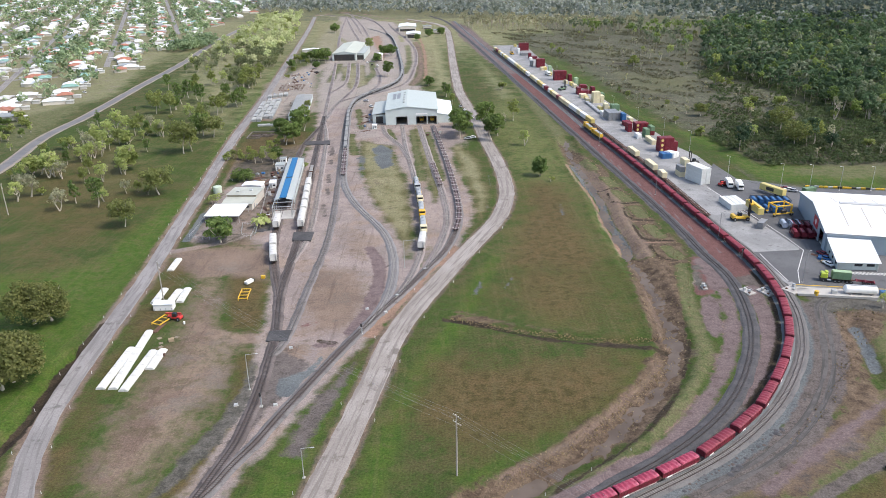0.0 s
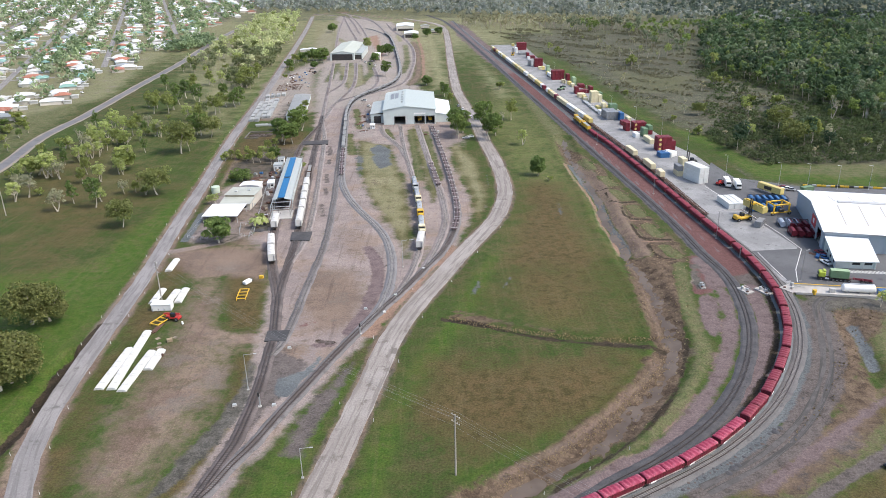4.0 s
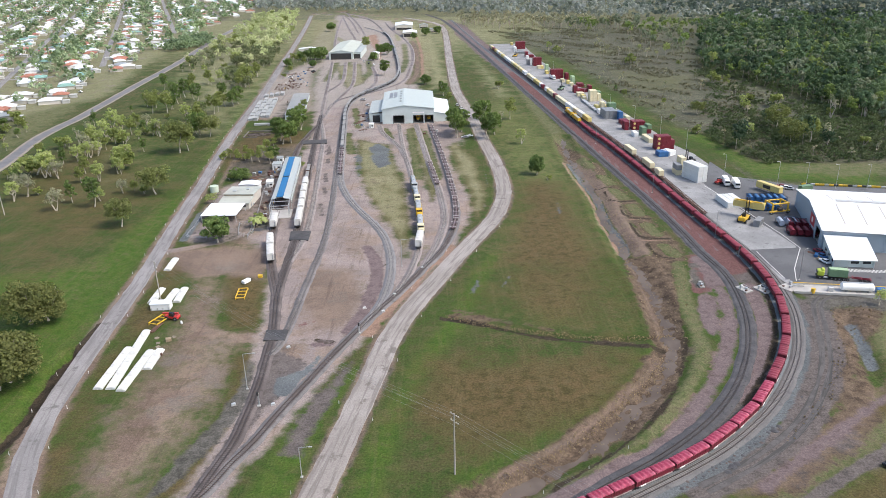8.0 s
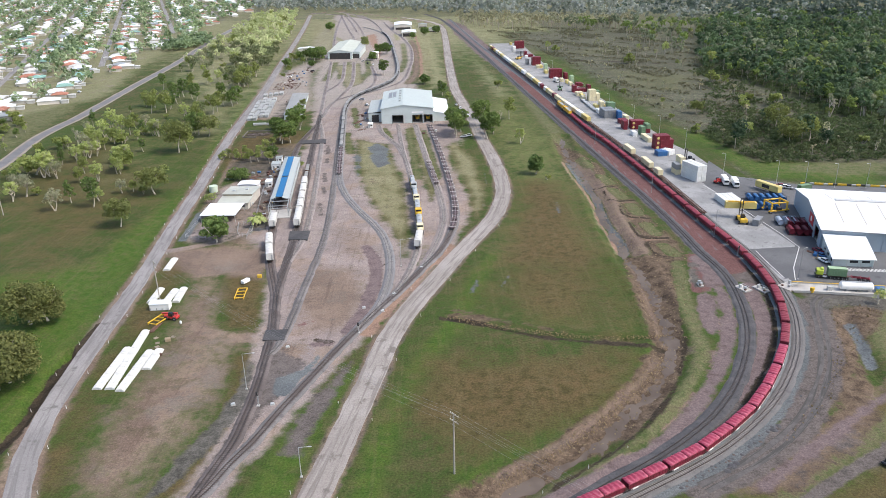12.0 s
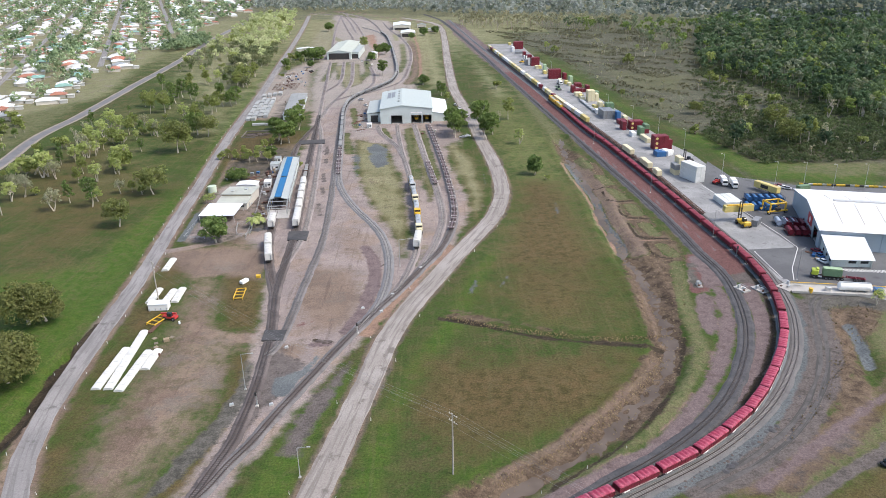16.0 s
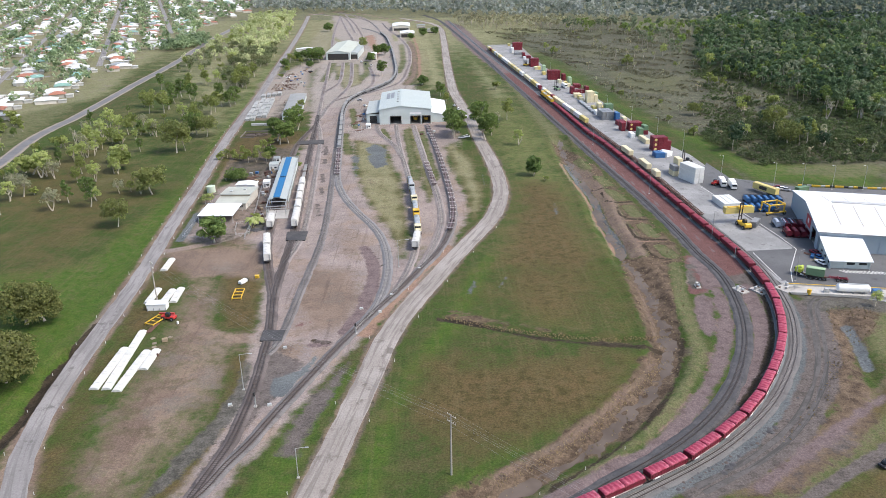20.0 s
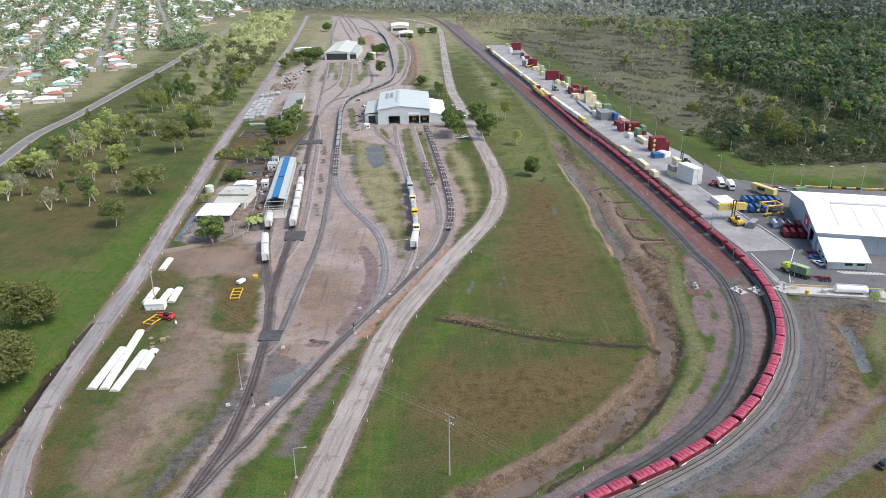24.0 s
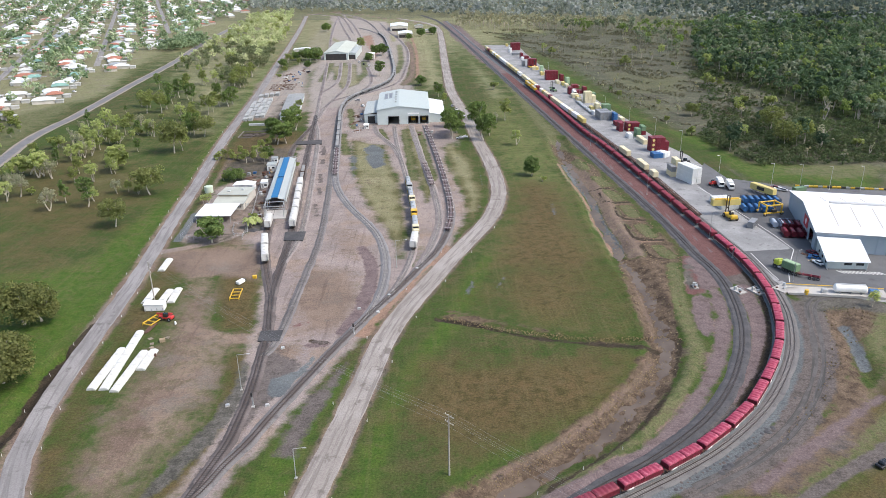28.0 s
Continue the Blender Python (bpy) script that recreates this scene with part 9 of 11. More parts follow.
FOREST_NEAR = [(304, 883), (253, 729), (235, 662), (247, 632), (256, 602), (264, 550), (262, 508), (264, 470), (278, 452), (320, 430), (660, 919), (600, 1090), (426, 1105), (350, 1001)]
forest_pts = scatter(wr, FOREST_NEAR, 9.0, (150, 380), (700, 1150), 0.95)
edge_pts = scatter(wr, UNDERWOOD, 11.0, (130, 330), (450, 700), 0.09)
fringe_pts = scatter(wr, [(225, 690), (245, 740), (295, 890), (345, 1005), (250, 1010), (215, 850)], 15.0, (200, 680), (360, 1020), 0.4)
lime_pts = scatter(wr, [(170, 1010), (330, 955), (365, 1010), (190, 1070)], 12.0, (160, 940), (380, 1080), 0.7)
forest_pts = np.vstack([forest_pts, edge_pts, fringe_pts, lime_pts])
kinds = wr.choice(4, len(forest_pts), p=(0.44, 0.3, 0.15, 0.11))
thin = len(lime_pts) + len(fringe_pts)
kinds[len(kinds) - thin:] = wr.choice((2, 3, 3), thin)
WOODS_DARK = woods_leaf("dark_forest_leaves", (0.028, 0.056, 0.034), (0.09, 0.146, 0.08), (0.096, 0.14, 0.08))
WOODS_LIME = woods_leaf("lime_forest_leaves", (0.13, 0.2, 0.055), (0.28, 0.36, 0.12), (0.24, 0.285, 0.105))
WOODS_GREY = woods_leaf("grey_forest_leaves", (0.13, 0.165, 0.115), (0.26, 0.305, 0.21), (0.25, 0.27, 0.19))
for i, (mt, word, hh, rr) in enumerate(((WOODS_NEAR, "olive", 16.0, 5.0), (WOODS_DARK, "dark green", 13.0, 5.2), (WOODS_LIME, "light green", 13.5, 4.6), (WOODS_GREY, "grey-green", 17.5, 4.8))):
    front = forest_pts[:, 1] - 0.45 * (forest_pts[:, 0] - 250) < 520
    woods("forest", forest_pts[(kinds == i) & front], wr, hh, rr, 20, 26, 0.52, mt, f"dense {word} eucalypts of the forest edge", low=0.25, trunks=True)
    woods("forest", forest_pts[(kinds == i) & ~front], wr, hh, rr, 8, 12, 1.0, mt, f"dense {word} eucalypts inside the forest", trunks=i != 1)
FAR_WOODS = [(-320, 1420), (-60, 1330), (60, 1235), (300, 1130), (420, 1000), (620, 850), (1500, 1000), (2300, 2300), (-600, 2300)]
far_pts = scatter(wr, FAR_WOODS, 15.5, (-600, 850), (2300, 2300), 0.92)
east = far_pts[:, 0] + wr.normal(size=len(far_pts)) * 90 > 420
woods("forest", far_pts[~east], wr, 15.0, 6.6, 4, 6, 2.2, WOODS_FAR, "far grey-green eucalypt forest to the skyline, haze in its colour")
woods("forest", far_pts[east], wr, 17.0, 6.6, 4, 7, 2.0, WOODS_EAST, "far dark blue-green eucalypt forest in the east, haze in its colour")
UNDER_LEAF = woods_leaf("undergrowth_leaves", (0.052, 0.08, 0.036), (0.135, 0.178, 0.08), (0.13, 0.155, 0.078))
low_bush = scatter(wr, UNDERWOOD, 3.4, (130, 330), (330, 700), 0.95)
woods("undergrowth", low_bush[patchy(wr, low_bush, 24.0, 0.9)], wr, 3.0, 2.8, 7, 14, 0.34, UNDER_LEAF, "low dark green bushes along the forest edge", low=0.1, category="scrub")
woods("undergrowth", scatter(wr, FOREST_NEAR, 10.0, (150, 380), (420, 720), 0.9), wr, 5.0, 4.6, 5, 10, 0.8, UNDER_LEAF, "dark green understorey inside the forest", low=0.1, category="scrub")
edge_bush = scatter(wr, [(224, 668), (270, 640), (272, 548), (262, 490), (204, 468), (180, 468), (168, 500), (210, 560)], 4.2, (130, 330), (330, 700), 0.9)
woods("undergrowth", edge_bush[patchy(wr, edge_bush, 26.0, 0.62)], wr, 2.8, 2.8, 5, 14, 0.36, UNDER_LEAF, "scattered bushes between the scrub and the forest", low=0.1, category="scrub")
dry_spots = scatter(wr, SCRUB_AREA, 3.4, (60, 340), (340, 1080), 0.9)
dry_spots = dry_spots[patchy(wr, dry_spots, 30.0, 0.36)]
woods("scrub", dry_spots, wr, 0.8, 2.3, 3, 6, 0.5, SCRUB_LEAF, "low dry brown and olive scrub", low=0.1, category="scrub")
woods("reeds", scatter(wr, [(68.2, 426.8), (83.1, 376.7), (91.5, 252.3), (68.3, 176.3), (52.4, 150.4), (20.2, 125), (4.4, 120.3), (-0.2, 123.4), (21.9, 138.2), (45.1, 160.4), (59.9, 182.8), (67.9, 259), (66, 347.1)], 1.2, (-5, 110), (100, 450), 0.3), wr, 0.6, 0.5, 1, 5, 0.2, STRAW_LEAF, "dry straw-coloured reeds along the ditch", low=0.1, category="reeds")
woods("reeds", scatter(wr, [(121.7, 207.1), (137.7, 204.5), (131.6, 193.6), (114.3, 174.8), (88.8, 145.9), (74.6, 134.7), (79.8, 140.7), (100.4, 163.9), (115.3, 187.4)], 1.2, (60, 110), (160, 230), 0.4), wr, 0.6, 0.5, 1, 5, 0.2, STRAW_LEAF, "dry straw-coloured reeds by the eastern ditch", low=0.1, category="reeds")

CLUMP_LEAF = leafy("straw_clumps", (0.2, 0.145, 0.09), (0.42, 0.32, 0.205), (0.3, 0.225, 0.14))
tuft_rng = np.random.RandomState(5)
for line, half in ((DITCH_CROSS, 1.3), ([(62, 176), (52, 163), (44, 154), (34, 144), (22, 134), (12, 127)], 1.6)):
    ln = smooth_line(line, 0.4)
    spots = np.repeat(ln, 3, 0) + tuft_rng.normal(size=(len(ln) * 3, 2)) * half * 0.6
    woods("reeds", spots, tuft_rng, 0.3, 0.34, 1, 5, 0.13, CLUMP_LEAF, "dry straw clumps along the ditch bank", low=0.05, category="reeds")

# ---------------------------------------------------------------- town
house_rng = random.Random(8)
ROOFS = [(ROOF_PALE, "white"), (ROOF_PALE, "white"), (ROOF_TAN, "cream"), (ROOF_TAN, "cream"), (ROOF_PALE, "white"), (ROOF_DARK, "grey"), (ROOF_RED, "terracotta"), (ROOF_TEAL, "pale green")]


def hip(w, d, h, rise, over=0.6):
    a, b = w / 2 + over, d / 2 + over
    r = max(0.3, a - b)
    pts = [(-a, -b, h), (a, -b, h), (a, b, h), (-a, b, h), (-r, 0, h + rise), (r, 0, h + rise), (-a, -b, h - 0.2), (a, -b, h - 0.2), (a, b, h - 0.2), (-a, b, h - 0.2)]
    return pts, [(0, 1, 5, 4), (2, 3, 4, 5), (1, 2, 5), (3, 0, 4), (6, 7, 1, 0), (7, 8, 2, 1), (8, 9, 3, 2), (9, 6, 0, 3), (9, 8, 7, 6)]


HOUSE_CACHE = {}


def house(m, w, d, roof_mat, word):
    key = (w, d, roof_mat.name)
    if key not in HOUSE_CACHE:
        h = 3.0
        wing, yard = pose(w * 0.22, -d * 0.45, 0, rz=90), pose(-w * 0.5 - 3.5, d * 0.3, 0)
        roof = Geo().put(*hip(w, d, h, 1.9))
        pts, faces = hip(d * 0.75, w * 0.42, h - 0.05, 1.5)
        roof.put([wing @ Vector(p) for p in pts], faces).box((-w * 0.22, -d * 0.5 - 1.4, h * 0.9), (w * 0.45, 2.6, 0.14))
        shed = Geo().put([yard @ Vector(p) for p in hip(5.5, 4.5, 2.4, 0.6, 0.3)[0]], hip(5.5, 4.5, 2.4, 0.6, 0.3)[1])
        shed.box((-w * 0.5 - 3.5, d * 0.3, 1.15), (5.3, 4.3, 2.3))
        HOUSE_CACHE[key] = (Geo().box((0, 0, h / 2), (w, d, h)).box((w * 0.22, -d * 0.45, h / 2 - 0.05), (w * 0.42, d * 0.75, h - 0.1)).mesh("wall", HOUSE_WALL),
                            roof.mesh("roof", roof_mat), shed.mesh("garage", ROOF_TAN),
                            Geo().box((-w * 0.25, -d / 2 - 0.03, 1.5), (2.0, 0.08, 1.1)).mesh("window", GLASS))
    t = thing("house", m, f"low suburban house with a {word} roof among trees", "house", "town houses")
    for name, me in zip(("wall", "roof", "garage", "window"), HOUSE_CACHE[key]):
        part(name, me, None, t)


# streets lean west of north; houses stand in two rows along each
TOWN_LEAN = radians(20.0)
along, across = np.array([-math.sin(TOWN_LEAN), math.cos(TOWN_LEAN)]), np.array([-math.cos(TOWN_LEAN), -math.sin(TOWN_LEAN)])
street_0 = np.array([-369.0, 849.0])
spots = []
for i in range(-3, 17):
    for side, j in product((-1, 1), range(-37, 124)):
        if (j + 3 * i) % 12 == 11:
            continue
        c = street_0 + across * (i * 80.0 + side * house_rng.uniform(13, 30)) + along * (j * 13.0 + house_rng.uniform(-2.5, 2.5))
        spots.append((c[0], c[1], side))
sp = np.array([q[:2] for q in spots])
ok = inside(sp, TOWN) & (line_distance(sp, HIGHWAY) > 40)
far_houses = {m.name: Geo() for m, _ in ROOFS}
far_walls = Geo()
sizes = [(14, 9), (12.5, 8.5), (15.5, 9.5), (11, 8)]
hs, n_near = [], 0
for (x, y, side), good in zip(spots, ok):
    if not good or house_rng.random() < 0.1:
        continue
    w, d = house_rng.choice(sizes)
    rm, word = house_rng.choice(ROOFS)
    turn = math.degrees(TOWN_LEAN) + 90 * house_rng.randrange(4) + house_rng.uniform(-6, 6)
    hs.append((x, y))
    if y < 960 and n_near < 150:
        house(pose(x, y, 0, rz=turn), w, d, rm, word)
        n_near += 1
        continue
    mm = pose(x, y, 0, rz=turn)
    pts, faces = hip(w, d, 3.0, 1.7)
    far_houses[rm.name].put([mm @ Vector(p) for p in pts], faces)
    far_walls.box((x, y, 1.5), (w, d, 3.0), turn)
for m, word in dict((m.name, (m, word)) for m, word in ROOFS).values():
    tagged(single("far_houses", far_houses[m.name], m, Matrix(), f"{word} roofs of the far suburb", "houses"), kind="stuff")
tagged(single("far_houses", far_walls, HOUSE_WALL, Matrix(), "pale walls of the far suburb", "houses"), kind="stuff")
for i in range(-3, 17):
    pts = np.array([street_0 + across * (i * 80.0) + along * v for v in range(-480, 1500, 30)])
    pts = pts[inside(pts, TOWN) & (line_distance(pts, HIGHWAY) > 70)]
    if len(pts) > 2:
        road("street", pts.tolist(), 6.0, ASPHALT, "pale suburban street", 0.04, 0)
for v in range(-320, 1300, 180):
    pts = np.array([street_0 + along * v + across * u for u in range(-260, 1300, 30)])
    pts = pts[inside(pts, TOWN) & (line_distance(pts, HIGHWAY) > 70)]
    if len(pts) > 2:
        road("street", pts.tolist(), 6.0, ASPHALT, "pale suburban cross street", 0.035, 0)
hs = np.array(hs)


def town_spots(rng, spacing, keep, clear, clump):
    """Tree places in the town, thicker where the gardens run together, clear of roofs and carriageways."""
    p = scatter(rng, TOWN, spacing, (-1400, 480), (-250, 2100), keep)
    thick = np.array([noise.noise((q[0] * 0.013, q[1] * 0.011, 4.0)) for q in p])
    p = p[(thick > clump) | (rng.uniform(size=len(p)) < 0.22)]
    free = np.array([np.min(np.abs(hs - q).max(1)) > clear for q in p])
    off = np.abs(((p - street_0) @ across + 40) % 80 - 40)
    return p[free & (off > 5) & (line_distance(p, HIGHWAY) > 44)]


big = np.random.RandomState(12)
TOWN_DARK = woods_leaf("dark_town_tree_leaves", (0.12, 0.18, 0.11), (0.32, 0.41, 0.25), (0.35, 0.43, 0.25))
woods("town_trees", town_spots(wr, 10.5, 0.55, 5.4, 0.1), wr, 8.5, 4.6, 4, 12, 1.1, TOWN_LEAF, "garden and street trees between the houses", low=0.15, category="trees")
woods("town_trees", town_spots(big, 13.5, 0.72, 6.0, 0.14), big, 12.0, 6.6, 5, 15, 1.25, TOWN_DARK, "large dark mango and fig trees between the houses", low=0.1, category="trees")
grove = scatter(big, [(-318, 872), (-296, 868), (-278, 905), (-284, 985), (-312, 985)], 8.0, (-330, 850), (-260, 1000))
woods("mango_grove", grove, big, 11.0, 6.2, 7, 26, 0.9, TOWN_DARK, "dense dark mango grove at the town's edge", low=0.05, category="trees")

# ---------------------------------------------------------------- poles, posts and wires


def power_pole(at, height, turn, label="weathered timber power pole with a crossarm"):
    t = thing("power_pole", pose(at[0], at[1], 0, rz=turn), label, "pole")
    part("post", Geo().tube((0, 0, -0.2), (0, 0, height), 0.22, 0.14, 9), WOOD_POLE, t)
    for z, w in ((height - 0.5, 2.6), (height - 2.2, 2.6)):
        part("crossarm", Geo().box((0, 0.18, z), (w, 0.12, 0.16)), WOOD_POLE, t)
    for z, x in product((height - 0.5, height - 2.2), (-1.15, -0.5, 0.5, 1.15)):
        part("insulator", Geo().tube((x, 0.18, z + 0.08), (x, 0.18, z + 0.3), 0.06, n=6), WHITE, t)
    return Matrix(t.matrix_world)


PA, PB, PL = (2.2, 130.5), (-92.8, 220.3), (-192.8, 310.2)
power_pole(PA, 15.8, -48)
power_pole(PB, 14.2, -48)
power_pole(PL, 14.5, -60)


def wire(a, b, sag):
    g = Geo()
    pts = [Vector(a).lerp(Vector(b), i / 16) - Vector((0, 0, 4 * sag * (i / 16) * (1 - i / 16))) for i in range(17)]
    d = (Vector(b) - Vector(a)).normalized()
    side = Vector((-d.y, d.x, 0)) * 0.016
    up = Vector((0, 0, 0.016))
    ring = [p + o for p in pts for o in (side, up, -side, -up)]
    g.put(ring, [(4 * i + j, 4 * i + (j + 1) % 4, 4 * i + 4 + (j + 1) % 4, 4 * i + 4 + j) for i in range(16) for j in range(4)])
    single("power_line", g, GREY, Matrix(), "thin overhead power line strung between poles", "wire", "overhead lines")


EAST_END = (70.0, 68.0)
for o, dz in ((-1.1, 0.0), (0.0, 0.0), (1.1, 0.0), (-1.1, -1.7), (1.1, -1.7)):
    q = Vector((o * 0.67, o * 0.74, 0))
    a, b, e = (Vector((*p, z)) + q for p, z in ((PA, 15.6 + dz), (PB, 14.0 + dz), (EAST_END, 15.0 + dz)))
    wire(a, b, 3.2)
    wire(a, e, 1.6)


def lamp_pole(at, height, turn, label, arm=1.9, mast=PALE):
    t = thing("street_lamp", pose(at[0], at[1], 0, rz=turn), label, "lamp")
    part("post", Geo().tube((0, 0, 0), (0, 0, height), 0.11, 0.07, 8), mast, t)
    part("arm", Geo().tube((0, 0, height), (arm, 0, height + 0.25), 0.05, n=6), mast, t)
    part("lamp_head", Geo().box((arm + 0.3, 0, height + 0.25), (0.8, 0.3, 0.16), bevel=0.04), mast, t)
    part("base", Geo().box((0, 0, 0.1), (0.6, 0.6, 0.2)), CONCRETE, t)


lamp_pole((-31.3, 130.6), 7.8, 0, "pale curved street lamp beside the yard road", 2.2)
lamp_pole((-51.5, 166), 10.6, 0, "tall pale yard lamp beside the west tracks", 2.6)
lamp_pole((-14, 244.4), 10.4, 0, "tall pale yard lamp beside the loop track", 3.4)
for p in ((107.2, 266.5), (98.2, 323), (90.7, 414.5), (121.5, 226.1)):
    lamp_pole(p, 11.0, 30, "tall grey terminal lamp beside the tracks", 1.4, GREY)
for p in ((139.5, 345.6), (137.7, 398.6), (132.7, 431.9), (125.3, 464.2), (118.3, 503), (108.6, 543.9), (103.1, 660.7), (159.1, 330.7), (171.5, 328.2), (183.4, 324.1), (197.5, 323.3)):
    lamp_pole(p, 11.4, 190, "tall pale floodlight pole at the terminal fence", 1.2)

POST = Geo().box((0, 0, 0.5), (0.12, 0.05, 1.0), bevel=0.015).mesh("guide_post", WHITE)
CAPM = Geo().box((0, 0, 0.88), (0.13, 0.06, 0.12)).mesh("reflector", RED)


def guide_post(at):
    t = thing("guide_post", pose(at[0], at[1], 0), "white roadside guide post with a small reflector", "post", "guide posts along the road")
    part("body", POST, WHITE, t)
    part("reflector", CAPM, RED, t)


def posts_along(ln, offset, step, y_hi):
    arc = np.r_[0, np.cumsum(np.linalg.norm(np.diff(ln, axis=0), axis=1))]
    _, r = side_of(ln)
    for s in np.arange(4, arc[-1], step):
        p = [np.interp(s, arc, (ln + r * offset)[:, i]) for i in (0, 1)]
        if p[1] < y_hi:
            guide_post(p)


posts_along(west_line, -4.2, 17.0, 480)
posts_along(west_line, 4.2, 17.0, 480)
posts_along(east_line, 5.2, 28.0, 300)
posts_along(east_line, -5.2, 34.0, 260)
for p in ((42, 137.8), (31.7, 131.2), (20.6, 123.6)):
    guide_post(p)

# ---------------------------------------------------------------- small things on the ground


def crossing_mat(px, label):
    slab("crossing", px, 0.5, TAR_MAT, label, "crossing", 0.45)


crossing_mat([(-60.8, 281.4), (-52.5, 281.6), (-52.1, 271.6), (-59.7, 272)], "black rubber level crossing between the tracks")
crossing_mat([(-53, 197.5), (-46.3, 197.6), (-46.3, 191.1), (-52.7, 191.3)], "worn black level crossing at the yard throat")
crossing_mat([(-81.3, 434.7), (-66.6, 436.5), (-65.7, 426.8), (-81, 426.5)], "dark level crossing in the north yard")

def comb(n, pitch, width, z0, z1, y0, y1, groove):
    """One slab whose top is cut by lengthwise grooves."""
    half = (n - 1) * pitch / 2 + width / 2
    prof = [(-half, z0), (half, z0)]
    for k in reversed(range(n)):
        c = -half + width / 2 + k * pitch
        prof += [(c + width / 2, z1), (c - width / 2, z1)]
        if k:
            prof += [(c - width / 2, z1 - groove), (c - pitch + width / 2, z1 - groove)]
    return Geo().prism(prof, y0, y1)


TIER = comb(6, 0.48, 0.38, -0.18, 0.18, -4.0, 4.0, 0.2)
TIER = TIER.mesh("tier", paint("pale_precast_concrete", (0.40, 0.41, 0.40), 0.75, stain=(0.26, 0.25, 0.24), wear=0.4, by_object=0.3))


def beam_bundle(at, turn, tiers=5):
    t = thing("beam_bundle", pose(at[0], at[1], 0.02, rz=turn), "stack of pale concrete sleepers in the store yard", "stack", "sleeper stacks")
    for k in range(tiers):
        part("tier", TIER, None, t, m=pose(0.04 * (k % 2), 0.1 * (k % 3), 0.28 + 0.39 * k))
    part("dunnage", Geo().box((0, -2.5, 0.05), (2.8, 0.2, 0.1)).box((0, 2.5, 0.05), (2.8, 0.2, 0.1)), TIMBER, t)


bo = Vector((-126.7, 497.7))
for i, j in product(range(4), range(8)):
    if (i, j) not in ((2, 0), (3, 0), (0, 7)):
        beam_bundle((bo.x + 3.5 * i - 0.95 * j, bo.y + 9.4 * j), 6, 5 if (i + j) % 3 else 4)
for k in range(2):
    beam_bundle((bo.x + 10.5 + 8.3 * k, bo.y - 17), 96, 3)
for k in range(4):
    beam_bundle((bo.x - 6.5 + 3.6 * k, bo.y + 82 + 3 * k), 6)


CONCRETE_DARK = paint("blackened_concrete", (0.17, 0.155, 0.14), 0.9, stain=(0.07, 0.06, 0.05), wear=0.6, coarse=0.4)


def coal_bay():
    """A low concrete bay, open to the road, with dark spoil inside."""
    t = thing("storage_bay", pose(-111, 446, 0, rz=1), "low concrete storage bay holding dark spoil", "bay")
    for c, d in (((0, 16, 0.4), (17, 0.35, 0.8)), ((-8.4, 8.0, 0.4), (0.35, 16, 0.8)), ((-4, 0.2, 0.3), (8, 0.35, 0.6))):
        part("wall", Geo().box(c, d, bevel=0.05), CONCRETE_DARK, t)


coal_bay()

WHEELSET = Geo().tube((-0.62, 0, 0.45), (-0.46, 0, 0.45), 0.45, n=12).tube((0.46, 0, 0.45), (0.62, 0, 0.45), 0.45, n=12).tube((-0.9, 0, 0.45), (0.9, 0, 0.45), 0.08, n=6).mesh("wheelset", RUST)
wo = Vector((-132.6, 611))
for i, j in product(range(8), range(6)):
    tagged(single("wheelset", WHEELSET, RUST, pose(wo.x + 2.6 * i - 0.3 * j + random.uniform(-0.4, 0.4), wo.y + 5 * j + random.uniform(-1, 1), 0, rz=random.uniform(-25, 25)), "rusty railway wheelset lying in the store yard", "wheelset", "stored wheelsets"))


def car(m, material, word):
    t = thing("car", m, f"{word} car parked on the gravel", "car", "parked cars")
    part("body", Geo().box((0, 0, 0.62), (1.75, 4.4, 0.62), bevel=0.14), material, t)
    part("cabin", Geo().box((0, -0.25, 1.15), (1.5, 2.3, 0.6), bevel=0.2), GLASS, t)
    part("roof", Geo().box((0, -0.3, 1.46), (1.3, 1.7, 0.06)), material, t)
    for sx, sy in product((-1, 1), (-1.35, 1.35)):
        tyre_wheel(t, (sx * 0.8, sy, 0.32), 0.32, 0.22)


SILVER = paint("silver_car_paint", (0.5, 0.5, 0.51), 0.3, 0.4, wear=0.1)
BLACKC = paint("black_car_paint", (0.025, 0.027, 0.03), 0.25, 0.2, wear=0.1)
car(pose((97.9, 130.4)[0], (97.9, 130.4)[1], 0.03, rz=-65), BLACKC, "black")
